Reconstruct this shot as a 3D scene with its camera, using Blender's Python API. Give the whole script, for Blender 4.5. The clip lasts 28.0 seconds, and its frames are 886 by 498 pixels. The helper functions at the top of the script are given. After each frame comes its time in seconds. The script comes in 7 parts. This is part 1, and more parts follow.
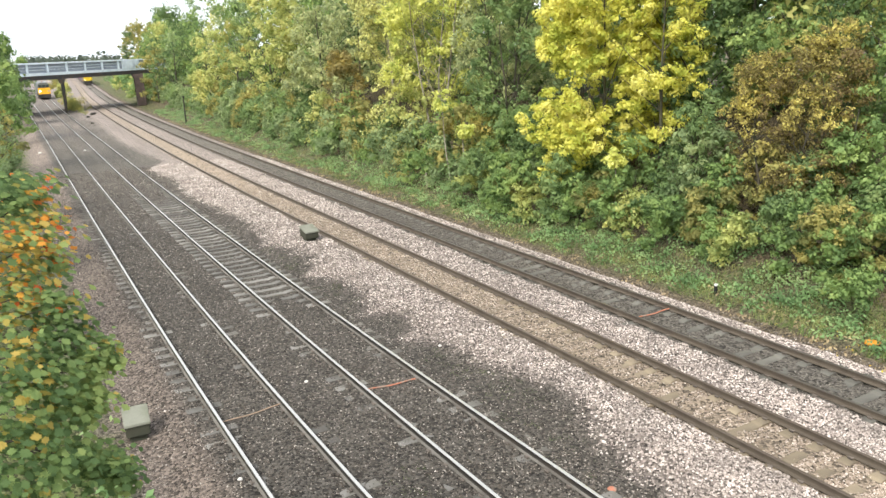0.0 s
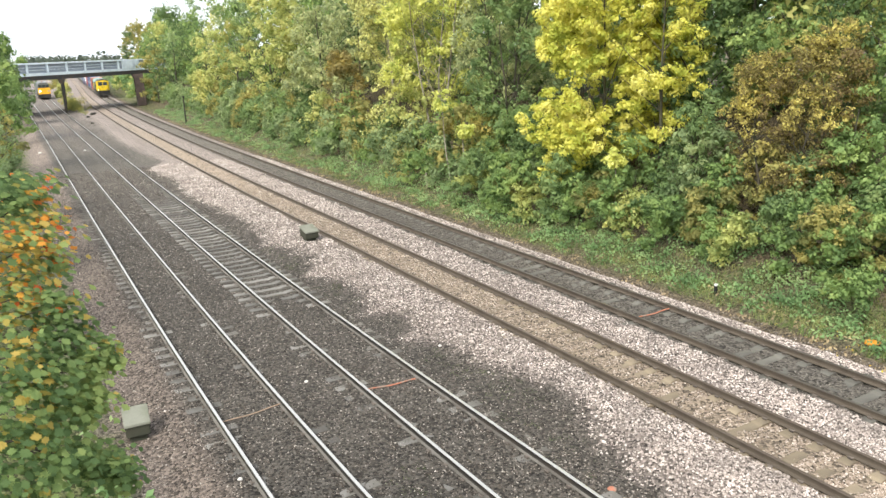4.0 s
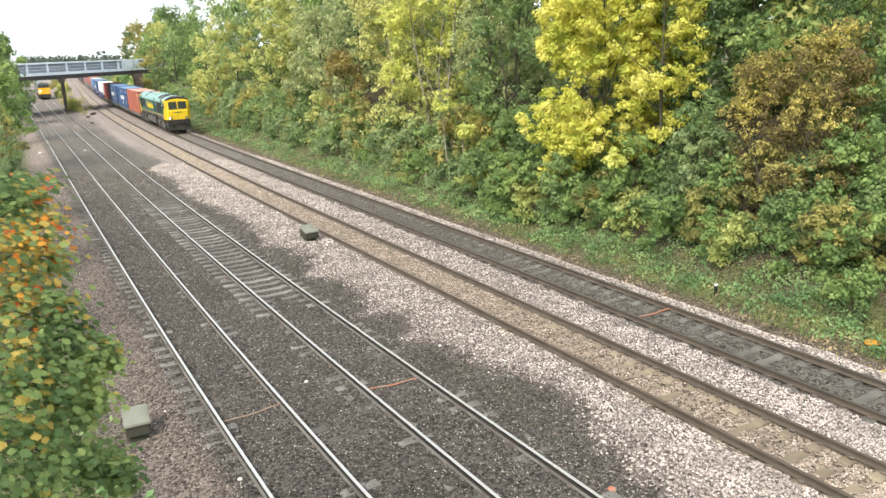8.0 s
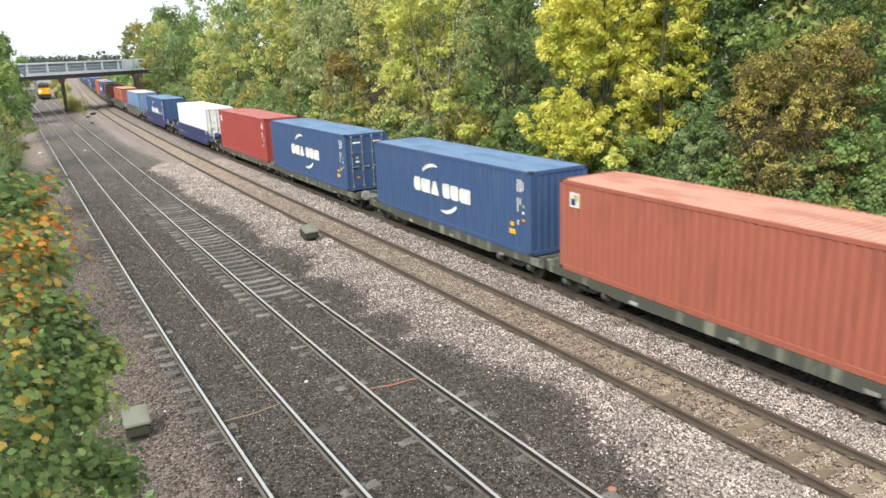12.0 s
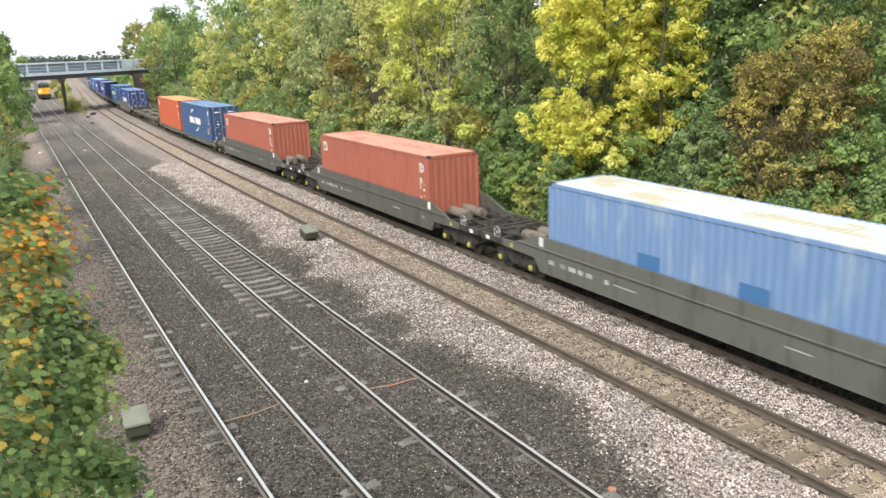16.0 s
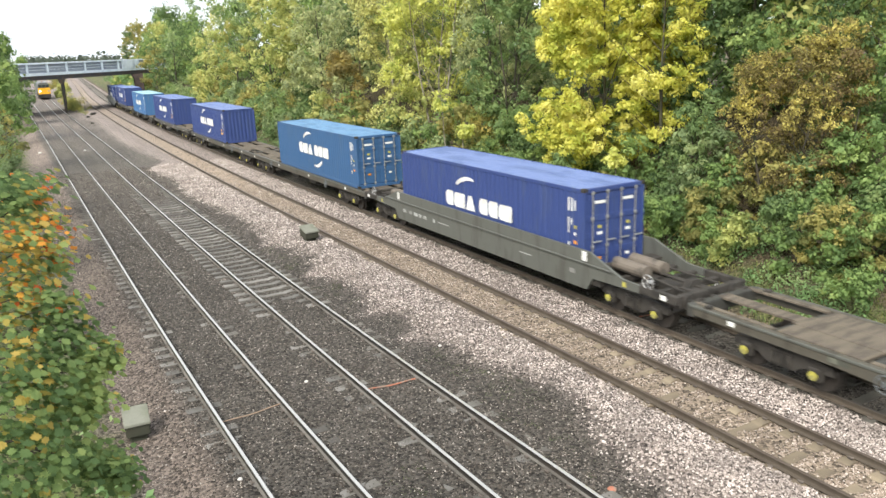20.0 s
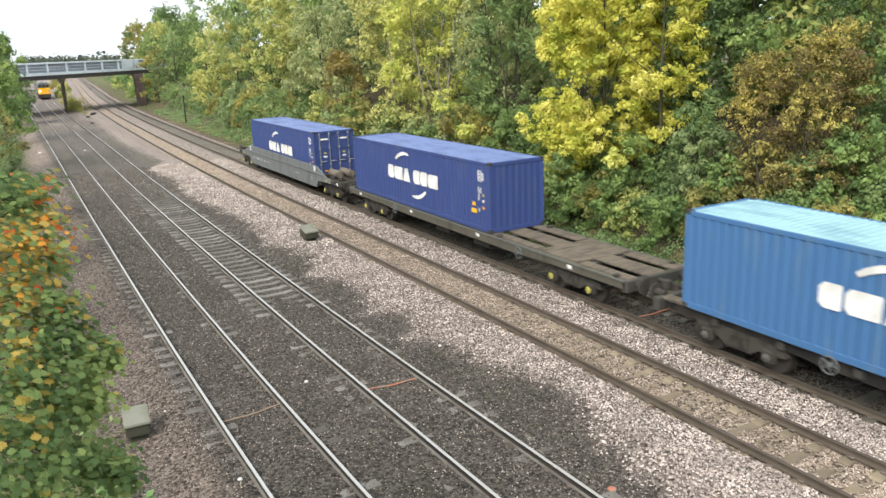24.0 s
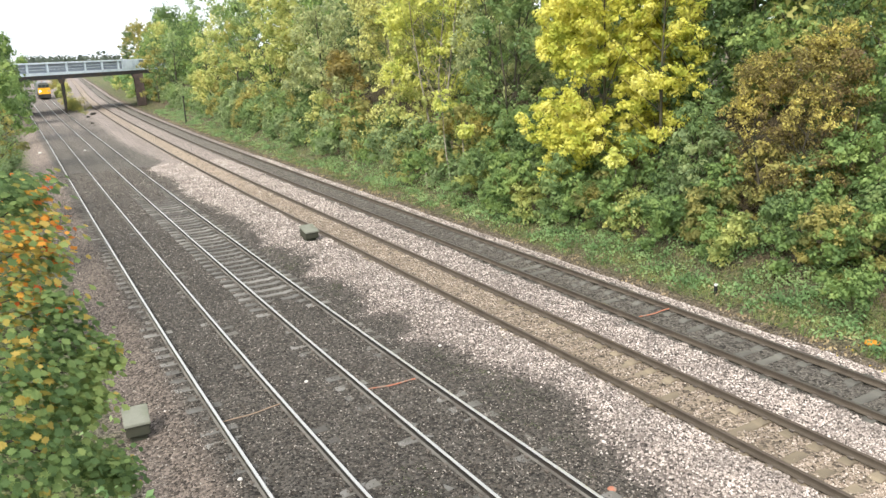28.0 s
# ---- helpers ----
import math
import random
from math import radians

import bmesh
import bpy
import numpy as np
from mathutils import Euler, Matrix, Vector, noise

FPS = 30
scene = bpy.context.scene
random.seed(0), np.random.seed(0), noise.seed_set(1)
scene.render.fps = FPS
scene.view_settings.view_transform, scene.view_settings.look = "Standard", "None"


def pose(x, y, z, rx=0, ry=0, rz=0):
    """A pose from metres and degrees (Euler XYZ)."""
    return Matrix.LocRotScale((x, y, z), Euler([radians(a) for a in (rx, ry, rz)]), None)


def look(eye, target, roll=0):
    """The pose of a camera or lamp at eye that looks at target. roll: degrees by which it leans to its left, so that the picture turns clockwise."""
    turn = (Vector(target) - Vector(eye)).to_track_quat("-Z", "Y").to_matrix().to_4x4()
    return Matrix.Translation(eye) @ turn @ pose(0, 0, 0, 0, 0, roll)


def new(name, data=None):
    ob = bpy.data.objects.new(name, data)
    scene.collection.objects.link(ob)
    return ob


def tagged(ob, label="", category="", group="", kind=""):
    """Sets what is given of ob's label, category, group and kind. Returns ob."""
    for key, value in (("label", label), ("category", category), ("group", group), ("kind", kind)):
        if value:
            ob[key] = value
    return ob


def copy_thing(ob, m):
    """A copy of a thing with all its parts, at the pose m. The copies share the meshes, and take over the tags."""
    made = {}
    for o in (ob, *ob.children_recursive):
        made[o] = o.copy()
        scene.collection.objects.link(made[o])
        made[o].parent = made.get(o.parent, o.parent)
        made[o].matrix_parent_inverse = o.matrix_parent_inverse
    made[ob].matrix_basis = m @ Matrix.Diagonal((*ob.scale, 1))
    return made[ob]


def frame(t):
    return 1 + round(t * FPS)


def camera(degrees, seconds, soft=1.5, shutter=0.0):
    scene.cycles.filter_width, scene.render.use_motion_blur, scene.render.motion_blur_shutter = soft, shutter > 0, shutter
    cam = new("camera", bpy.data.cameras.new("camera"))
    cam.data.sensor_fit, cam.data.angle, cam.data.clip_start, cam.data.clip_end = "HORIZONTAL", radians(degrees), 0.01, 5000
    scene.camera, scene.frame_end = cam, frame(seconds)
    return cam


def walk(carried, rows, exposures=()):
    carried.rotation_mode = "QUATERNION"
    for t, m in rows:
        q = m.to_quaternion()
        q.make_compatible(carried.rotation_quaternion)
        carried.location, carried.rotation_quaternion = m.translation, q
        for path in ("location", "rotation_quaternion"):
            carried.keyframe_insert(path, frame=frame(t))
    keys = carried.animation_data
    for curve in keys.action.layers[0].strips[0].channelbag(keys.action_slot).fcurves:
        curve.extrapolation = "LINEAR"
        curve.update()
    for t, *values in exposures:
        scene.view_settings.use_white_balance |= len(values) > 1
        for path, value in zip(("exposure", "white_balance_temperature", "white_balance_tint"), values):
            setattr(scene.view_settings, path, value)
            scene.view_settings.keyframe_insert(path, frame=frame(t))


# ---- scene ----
# ---------------------------------------------------------------- camera
EYE = Vector((0.0, 0.0, 7.847))
cam = camera(60.3, 28.0, soft=1.5, shutter=0.14)
VIEW = look(EYE, EYE + Vector((0.47357519, 0.84277318, -0.25585134)), -2.267)
walk(cam, [(0.0, VIEW), (28.0, VIEW)], [(t, e + 0.17, 6500, 10) for t, e in ((0.0, 0.0), (9.2, 0.0), (10.0, -0.1), (11.0, -0.2), (12.0, -0.28), (13.5, -0.4), (14.6, -0.55), (15.1, -0.55), (15.8, -0.25), (17.0, -0.15), (19.0, -0.23), (20.0, -0.1), (21.0, -0.2), (24.0, -0.25), (25.0, -0.2), (26.5, -0.05), (28.0, -0.03))])

# ---------------------------------------------------------------- sky and sun
SUN_ELEVATION, SUN_AZIMUTH = radians(42), radians(233)   # azimuth clockwise from +y
world = bpy.data.worlds.new("sky")
scene.world = world
world.use_nodes = True
wt = world.node_tree
wt.nodes.clear()
w_out = wt.nodes.new("ShaderNodeOutputWorld")
w_bg = wt.nodes.new("ShaderNodeBackground")
w_sky = wt.nodes.new("ShaderNodeTexSky")
w_sky.sky_type = "NISHITA"
w_sky.sun_disc = False
w_sky.sun_elevation = SUN_ELEVATION
w_sky.sun_rotation = SUN_AZIMUTH
w_sky.air_density, w_sky.dust_density, w_sky.ozone_density = 1.0, 4.0, 1.0
w_tc = wt.nodes.new("ShaderNodeTexCoord")
w_map = wt.nodes.new("ShaderNodeMapping")
w_map.inputs["Scale"].default_value = (1.0, 1.0, 3.5)
w_cloud = wt.nodes.new("ShaderNodeTexNoise")
w_cloud.inputs["Scale"].default_value = 2.2
w_cloud.inputs["Detail"].default_value = 6.0
w_ramp = wt.nodes.new("ShaderNodeValToRGB")
w_ramp.color_ramp.elements[0].position, w_ramp.color_ramp.elements[0].color = 0.30, (0.7, 0.7, 0.7, 1)
w_ramp.color_ramp.elements[1].position, w_ramp.color_ramp.elements[1].color = 0.52, (1, 1, 1, 1)
w_mix = wt.nodes.new("ShaderNodeMix")
w_mix.data_type = "RGBA"
w_mix.inputs[7].default_value = (9.2, 9.7, 10.2, 1)      # bright cloud
wt.links.new(w_tc.outputs["Generated"], w_map.inputs["Vector"])
wt.links.new(w_map.outputs["Vector"], w_cloud.inputs["Vector"])
wt.links.new(w_cloud.outputs["Fac"], w_ramp.inputs["Fac"])
wt.links.new(w_ramp.outputs["Color"], w_mix.inputs[0])
wt.links.new(w_sky.outputs["Color"], w_mix.inputs[6])
wt.links.new(w_mix.outputs[2], w_bg.inputs["Color"])
w_bg.inputs["Strength"].default_value = 0.14
wt.links.new(w_bg.outputs["Background"], w_out.inputs["Surface"])

sun = new("sun", bpy.data.lights.new("sun", "SUN"))
sun.data.energy, sun.data.angle, sun.data.color = 4.5, radians(28), (1.0, 0.94, 0.82)
sun_dir = Vector((math.sin(SUN_AZIMUTH) * math.cos(SUN_ELEVATION), math.cos(SUN_AZIMUTH) * math.cos(SUN_ELEVATION), math.sin(SUN_ELEVATION)))
sun.matrix_world = look(sun_dir * 60, (0, 0, 0))

# ---------------------------------------------------------------- materials
def material(name, color, rough=0.7, metal=0.0, spread=0.15, scale=4.0, fine=40.0, bump=0.0, spec=0.4,
             second=None, second_scale=1.2, second_cover=0.5, island=0.0, each=0.0, streak=None):
    """A node material: base colour with fine grain, a patchy second colour (stain or wear), relief, and a spread from piece to piece."""
    m = bpy.data.materials.new(name)
    m.use_nodes = True
    t = m.node_tree
    b = t.nodes["Principled BSDF"]
    b.inputs["Roughness"].default_value, b.inputs["Metallic"].default_value = rough, metal
    b.inputs["Specular IOR Level"].default_value = spec
    tc = t.nodes.new("ShaderNodeTexCoord")
    where = tc.outputs["Object"]
    if streak:
        mp = t.nodes.new("ShaderNodeMapping")
        mp.inputs["Scale"].default_value = streak
        t.links.new(where, mp.inputs["Vector"])
        where = mp.outputs["Vector"]

    def tex(s, detail):
        n = t.nodes.new("ShaderNodeTexNoise")
        n.inputs["Scale"].default_value, n.inputs["Detail"].default_value = s, detail
        t.links.new(where, n.inputs["Vector"])
        return n.outputs["Fac"]

    def math_node(op, a, c):
        n = t.nodes.new("ShaderNodeMath")
        n.operation = op
        for k, v in ((0, a), (1, c)):
            if isinstance(v, (int, float)):
                n.inputs[k].default_value = v
            else:
                t.links.new(v, n.inputs[k])
        return n.outputs[0]

    col = t.nodes.new("ShaderNodeRGB")
    col.outputs[0].default_value = (*color, 1)
    out = col.outputs[0]
    if second:
        r = t.nodes.new("ShaderNodeMapRange")
        r.inputs[1].default_value, r.inputs[2].default_value = 0.62 - second_cover * 0.3, 0.75 - second_cover * 0.3
        t.links.new(tex(second_scale, 5), r.inputs[0])
        mx = t.nodes.new("ShaderNodeMix")
        mx.data_type = "RGBA"
        mx.inputs[7].default_value = (*second, 1)
        t.links.new(r.outputs[0], mx.inputs[0])
        t.links.new(out, mx.inputs[6])
        out = mx.outputs[2]
    grain = math_node("ADD", math_node("MULTIPLY", tex(scale, 4), spread * 2), math_node("MULTIPLY", tex(fine, 2), spread * 1.6))
    value = math_node("ADD", grain, 1.0 - spread * 1.8)
    if island:
        g = t.nodes.new("ShaderNodeNewGeometry")
        value = math_node("MULTIPLY", value, math_node("ADD", math_node("MULTIPLY", g.outputs["Random Per Island"], island * 2), 1 - island))
    if each:
        o = t.nodes.new("ShaderNodeObjectInfo")
        value = math_node("MULTIPLY", value, math_node("ADD", math_node("MULTIPLY", o.outputs["Random"], each * 2), 1 - each))
    hs = t.nodes.new("ShaderNodeHueSaturation")
    t.links.new(value, hs.inputs["Value"])
    t.links.new(out, hs.inputs["Color"])
    t.links.new(hs.outputs[0], b.inputs["Base Color"])
    if bump:
        bn = t.nodes.new("ShaderNodeBump")
        bn.inputs["Strength"].default_value, bn.inputs["Distance"].default_value = bump, 0.02
        t.links.new(tex(fine, 4), bn.inputs["Height"])
        t.links.new(bn.outputs[0], b.inputs["Normal"])
    return m


def leaf_material(name, colors, patch=0.8, glow=0.45, each=0.0, leaf=0.11):
    """Foliage: a mix of three leaf colours from leaf to leaf and in patches, with light passing through."""
    m = bpy.data.materials.new(name)
    m.use_nodes = True
    t = m.node_tree
    b = t.nodes["Principled BSDF"]
    b.inputs["Roughness"].default_value, b.inputs["Specular IOR Level"].default_value = 0.7, 0.15
    g = t.nodes.new("ShaderNodeNewGeometry")
    tc = t.nodes.new("ShaderNodeTexCoord")
    n = t.nodes.new("ShaderNodeTexNoise")
    n.inputs["Scale"].default_value, n.inputs["Detail"].default_value = patch, 3
    t.links.new(tc.outputs["Object"], n.inputs["Vector"])
    a = t.nodes.new("ShaderNodeMath")
    a.operation = "MULTIPLY_ADD"
    a.inputs[1].default_value, a.inputs[2].default_value = leaf + each, -(leaf + each) / 2
    if each:
        o = t.nodes.new("ShaderNodeObjectInfo")
        w = t.nodes.new("ShaderNodeMath")
        w.operation = "ADD"
        t.links.new(g.outputs["Random Per Island"], w.inputs[0])
        t.links.new(o.outputs["Random"], w.inputs[1])
        f = t.nodes.new("ShaderNodeMath")
        f.operation = "FRACT"
        t.links.new(w.outputs[0], f.inputs[0])
        t.links.new(f.outputs[0], a.inputs[0])
    else:
        t.links.new(g.outputs["Random Per Island"], a.inputs[0])
    s = t.nodes.new("ShaderNodeMath")
    s.operation = "ADD"
    t.links.new(n.outputs["Fac"], s.inputs[0])
    t.links.new(a.outputs[0], s.inputs[1])
    r = t.nodes.new("ShaderNodeValToRGB")
    e = r.color_ramp.elements
    e[0].position, e[0].color = 0.32, (*colors[0], 1)
    e[1].position, e[1].color = 0.68, (*colors[2], 1)
    mid = e.new(0.5)
    mid.color = (*colors[1], 1)
    t.links.new(s.outputs[0], r.inputs["Fac"])
    t.links.new(r.outputs[0], b.inputs["Base Color"])
    tr = t.nodes.new("ShaderNodeBsdfTranslucent")
    t.links.new(r.outputs[0], tr.inputs["Color"])
    mix = t.nodes.new("ShaderNodeMixShader")
    mix.inputs[0].default_value = glow
    t.links.new(b.outputs[0], mix.inputs[1])
    t.links.new(tr.outputs[0], mix.inputs[2])
    t.links.new(mix.outputs[0], t.nodes["Material Output"].inputs["Surface"])
    return m


def stone_material(name, colors):
    """Crushed stone: each stone takes one of four tints, with a dusty grain."""
    m = bpy.data.materials.new(name)
    m.use_nodes = True
    t = m.node_tree
    b = t.nodes["Principled BSDF"]
    b.inputs["Roughness"].default_value, b.inputs["Specular IOR Level"].default_value = 0.8, 0.3
    g = t.nodes.new("ShaderNodeNewGeometry")
    r = t.nodes.new("ShaderNodeValToRGB")
    e = r.color_ramp.elements
    e[0].position, e[0].color = 0.0, (*colors[0], 1)
    e[1].position, e[1].color = 1.0, (*colors[3], 1)
    for p, c in ((0.3, colors[1]), (0.75, colors[2])):
        e.new(p).color = (*c, 1)
    t.links.new(g.outputs["Random Per Island"], r.inputs["Fac"])
    tc = t.nodes.new("ShaderNodeTexCoord")
    n = t.nodes.new("ShaderNodeTexNoise")
    n.inputs["Scale"].default_value, n.inputs["Detail"].default_value = 1.3, 6
    t.links.new(tc.outputs["Object"], n.inputs["Vector"])
    v = t.nodes.new("ShaderNodeMapRange")
    v.inputs[1].default_value, v.inputs[2].default_value, v.inputs[3].default_value, v.inputs[4].default_value = 0.3, 0.7, 0.72, 1.28
    t.links.new(n.outputs["Fac"], v.inputs[0])
    hs = t.nodes.new("ShaderNodeHueSaturation")
    t.links.new(v.outputs[0], hs.inputs["Value"])
    t.links.new(r.outputs[0], hs.inputs["Color"])
    t.links.new(hs.outputs[0], b.inputs["Base Color"])
    return m


def lamp_material(name, color, strength):
    m = bpy.data.materials.new(name)
    m.use_nodes = True
    b = m.node_tree.nodes["Principled BSDF"]
    b.inputs["Base Color"].default_value = (*color, 1)
    b.inputs["Emission Color"].default_value = (*color, 1)
    b.inputs["Emission Strength"].default_value = strength
    return m


# ---------------------------------------------------------------- mesh helpers
def box(bm, x0, x1, y0, y1, z0, z1, bevel=0.0, m=None):
    """A box between two corners, with its edges bevelled, added to bm."""
    r = bmesh.ops.create_cube(bm, size=1.0, matrix=Matrix.Translation(((x0 + x1) / 2, (y0 + y1) / 2, (z0 + z1) / 2)) @ Matrix.Diagonal((abs(x1 - x0), abs(y1 - y0), abs(z1 - z0), 1)))
    vs = r["verts"]
    if bevel:
        es = list({e for v in vs for e in v.link_edges})
        r = bmesh.ops.bevel(bm, geom=es, offset=bevel, segments=1, affect="EDGES")
        vs = list({v for f in r["faces"] for v in f.verts} | {v for v in vs if v.is_valid})
    if m is not None:
        bmesh.ops.transform(bm, matrix=m, verts=vs)
    return vs


def tube(bm, a, b, r0, r1=None, n=10, cap=True):
    """A round bar from a to b, tapering from r0 to r1."""
    a, b = Vector(a), Vector(b)
    r1 = r0 if r1 is None else r1
    z = (b - a).normalized()
    x = z.orthogonal().normalized()
    y = z.cross(x)
    rings = []
    for p, r in ((a, r0), (b, r1)):
        rings.append([bm.verts.new(p + (x * math.cos(2 * math.pi * i / n) + y * math.sin(2 * math.pi * i / n)) * r) for i in range(n)])
    for i in range(n):
        j = (i + 1) % n
        bm.faces.new((rings[0][i], rings[0][j], rings[1][j], rings[1][i]))
    if cap:
        bm.faces.new(rings[0][::-1])
        bm.faces.new(rings[1])


def bend(bm, pts, r, n=6):
    """A bent round bar through points, as one skin."""
    rings = []
    for i, p in enumerate(pts):
        z = (pts[min(i + 1, len(pts) - 1)] - pts[max(i - 1, 0)]).normalized()
        x = z.cross(Vector((0, 1, 0))).normalized()
        y = z.cross(x)
        rings.append([bm.verts.new(p + (x * math.cos(2 * math.pi * k / n) + y * math.sin(2 * math.pi * k / n)) * r) for k in range(n)])
    for u, v in zip(rings, rings[1:]):
        for k in range(n):
            j = (k + 1) % n
            bm.faces.new((u[k], u[j], v[j], v[k]))
    bm.faces.new(rings[0][::-1])
    bm.faces.new(rings[-1])


def prism(bm, outline, x0, x1, axis="x"):
    """A closed outline of (a, b) pairs drawn out along an axis."""
    def at(p, d):
        return {"x": (d, p[0], p[1]), "y": (p[0], d, p[1]), "z": (p[0], p[1], d)}[axis]
    lo = [bm.verts.new(at(p, x0)) for p in outline]
    hi = [bm.verts.new(at(p, x1)) for p in outline]
    n = len(outline)
    for i in range(n):
        j = (i + 1) % n
        bm.faces.new((lo[i], lo[j], hi[j], hi[i]))
    bm.faces.new(lo[::-1])
    bm.faces.new(hi)


def mesh_of(name, bm, mat, smooth=False):
    bmesh.ops.recalc_face_normals(bm, faces=bm.faces)
    me = bpy.data.meshes.new(name)
    bm.to_mesh(me)
    bm.free()
    for one in (mat if isinstance(mat, (list, tuple)) else [mat]):
        me.materials.append(one)
    if smooth:
        me.polygons.foreach_set("use_smooth", [True] * len(me.polygons))
    return me


def part(name, bm, mat, parent=None, label="", m=None, smooth=False):
    """Links a bmesh as one mesh object, under a thing or a part."""
    ob = new(name, mesh_of(name, bm, mat, smooth))
    if parent is not None:
        ob.parent = parent
    if m is not None:
        ob.matrix_basis = m
    return tagged(ob, label)


def piece(name, mesh, parent, m):
    """One more object on a mesh that alike pieces share."""
    ob = new(name, mesh)
    ob.parent = parent
    ob.matrix_basis = m
    return ob


def raw_mesh(name, verts, faces, mat, smooth=False):
    me = bpy.data.meshes.new(name)
    me.from_pydata(verts, [], faces)
    me.materials.append(mat)
    if smooth:
        me.polygons.foreach_set("use_smooth", [True] * len(me.polygons))
    me.update()
    return me


def thing(name, label, category, group="", kind="", m=None):
    ob = new(name)
    ob.empty_display_size = 0.3
    if m is not None:
        ob.matrix_basis = m
    return tagged(ob, label, category, group, kind)


# ---------------------------------------------------------------- plan: the four tracks
KNOTS = [-60, 0, 15, 30, 50, 80, 120, 170, 240, 330]
TRACK_X = {1: [4.9, 4.15, 3.90, 3.90, 4.03, 4.33, 4.55, 5.05, 6.2, 8.0],
           2: [8.2, 7.60, 7.31, 7.23, 7.30, 7.62, 7.95, 8.70, 10.0, 11.8],
           3: [12.3, 12.50, 12.57, 12.55, 12.56, 12.95, 14.0, 16.1, 20.6, 26.6],
           4: [15.7, 15.80, 15.95, 16.00, 16.03, 16.35, 17.4, 19.5, 24.0, 30.0]}


def spline(kx, ky):
    """A natural cubic spline; straight on past its ends."""
    kx, ky = np.array(kx, float), np.array(ky, float)
    n, h = len(kx), np.diff(kx)
    a, b = np.zeros((n, n)), np.zeros(n)
    a[0, 0] = a[-1, -1] = 1
    for i in range(1, n - 1):
        a[i, i - 1], a[i, i], a[i, i + 1] = h[i - 1], 2 * (h[i - 1] + h[i]), h[i]
        b[i] = 6 * ((ky[i + 1] - ky[i]) / h[i] - (ky[i] - ky[i - 1]) / h[i - 1])
    mm = np.linalg.solve(a, b)

    def f(y):
        y = np.asarray(y, float)
        yc = np.clip(y, kx[0], kx[-1])
        i = np.clip(np.searchsorted(kx, yc) - 1, 0, n - 2)
        hh = kx[i + 1] - kx[i]
        u = (kx[i + 1] - yc) / hh
        v = 1 - u
        val = u * ky[i] + v * ky[i + 1] + ((u ** 3 - u) * mm[i] + (v ** 3 - v) * mm[i + 1]) * hh * hh / 6
        end = (ky[-1] - ky[-2]) / h[-1] + h[-1] * mm[-2] / 6
        start = (ky[1] - ky[0]) / h[0] - h[0] * mm[1] / 6
        return val + np.where(y > kx[-1], (y - kx[-1]) * end, 0) + np.where(y < kx[0], (y - kx[0]) * start, 0)
    return f


TRACK = {k: spline(KNOTS, v) for k, v in TRACK_X.items()}
ARC_Y = np.arange(-400.0, 1100.0, 0.5)


def arc_of(k):
    x = TRACK[k](ARC_Y)
    s = np.concatenate([[0], np.cumsum(np.hypot(np.diff(x), np.diff(ARC_Y)))])
    return x, s - np.interp(0.0, ARC_Y, s)


ARC = {k: arc_of(k) for k in TRACK}


def on_track(k, s, z=0.0):
    """The place s metres along track k from abreast of the camera."""
    x, arc = ARC[k]
    return Vector((float(np.interp(s, arc, x)), float(np.interp(s, arc, ARC_Y)), z))


def vehicle_pose(k, s, wheelbase):
    """Pose of a vehicle whose middle is at s, heading towards the camera: local x forwards, y to its left."""
    a, b = on_track(k, s + wheelbase / 2), on_track(k, s - wheelbase / 2)
    x = (b - a).normalized()
    z = Vector((0, 0, 1))
    y = z.cross(x)
    m = Matrix((x, y, z)).transposed().to_4x4()
    m.translation = (a + b) / 2
    return m


def wob(x, y, s=1.0, k=0.0):
    return noise.noise(Vector((x * s, y * s, k)))

# ---------------------------------------------------------------- materials of the place
PALE_STONE = stone_material("pale_stone", ((0.09, 0.075, 0.066), (0.30, 0.255, 0.232), (0.445, 0.388, 0.355), (0.68, 0.62, 0.58)))
BROWN_STONE = stone_material("brown_stone", ((0.016, 0.014, 0.012), (0.056, 0.047, 0.040), (0.122, 0.103, 0.088), (0.37, 0.335, 0.30)))
TAN_STONE = stone_material("tan_stone", ((0.15, 0.115, 0.092), (0.29, 0.232, 0.188), (0.40, 0.335, 0.285), (0.57, 0.51, 0.46)))
OILY_STONE = stone_material("oily_stone", ((0.035, 0.032, 0.028), (0.090, 0.081, 0.072), (0.135, 0.123, 0.11), (0.25, 0.23, 0.205)))
RAIL_WORN = material("rail_worn", (0.72, 0.69, 0.65), 0.33, 1.0, spread=0.05)
# near-black side colour includes the shade on the web below the rail head
RAIL_SIDE = material("rail_side", (0.030, 0.027, 0.025), 0.7, 0.1, second=(0.042, 0.035, 0.03))
RAIL_FOOT = material("rail_foot", (0.17, 0.16, 0.145), 0.85, second=(0.11, 0.10, 0.09))
RAIL_DULL = material("rail_dull", (0.14, 0.11, 0.09), 0.42, 0.5, spread=0.1)
RAIL_RUST = material("rail_rust", (0.10, 0.082, 0.063), 0.75, 0.1, second=(0.08, 0.064, 0.05))
RAIL_GREY = material("rail_grey", (0.13, 0.115, 0.10), 0.4, 0.6, spread=0.1)
CLIP_IRON = material("clip_iron", (0.13, 0.11, 0.095), 0.6, 0.3, island=0.4)
CONCRETE_GREY = material("concrete_grey", (0.175, 0.168, 0.156), 0.9, each=0.35, second=(0.13, 0.122, 0.108), bump=0.2)
CONCRETE_TAN = material("concrete_tan", (0.225, 0.183, 0.128), 0.9, each=0.25, second=(0.17, 0.138, 0.10), bump=0.2)
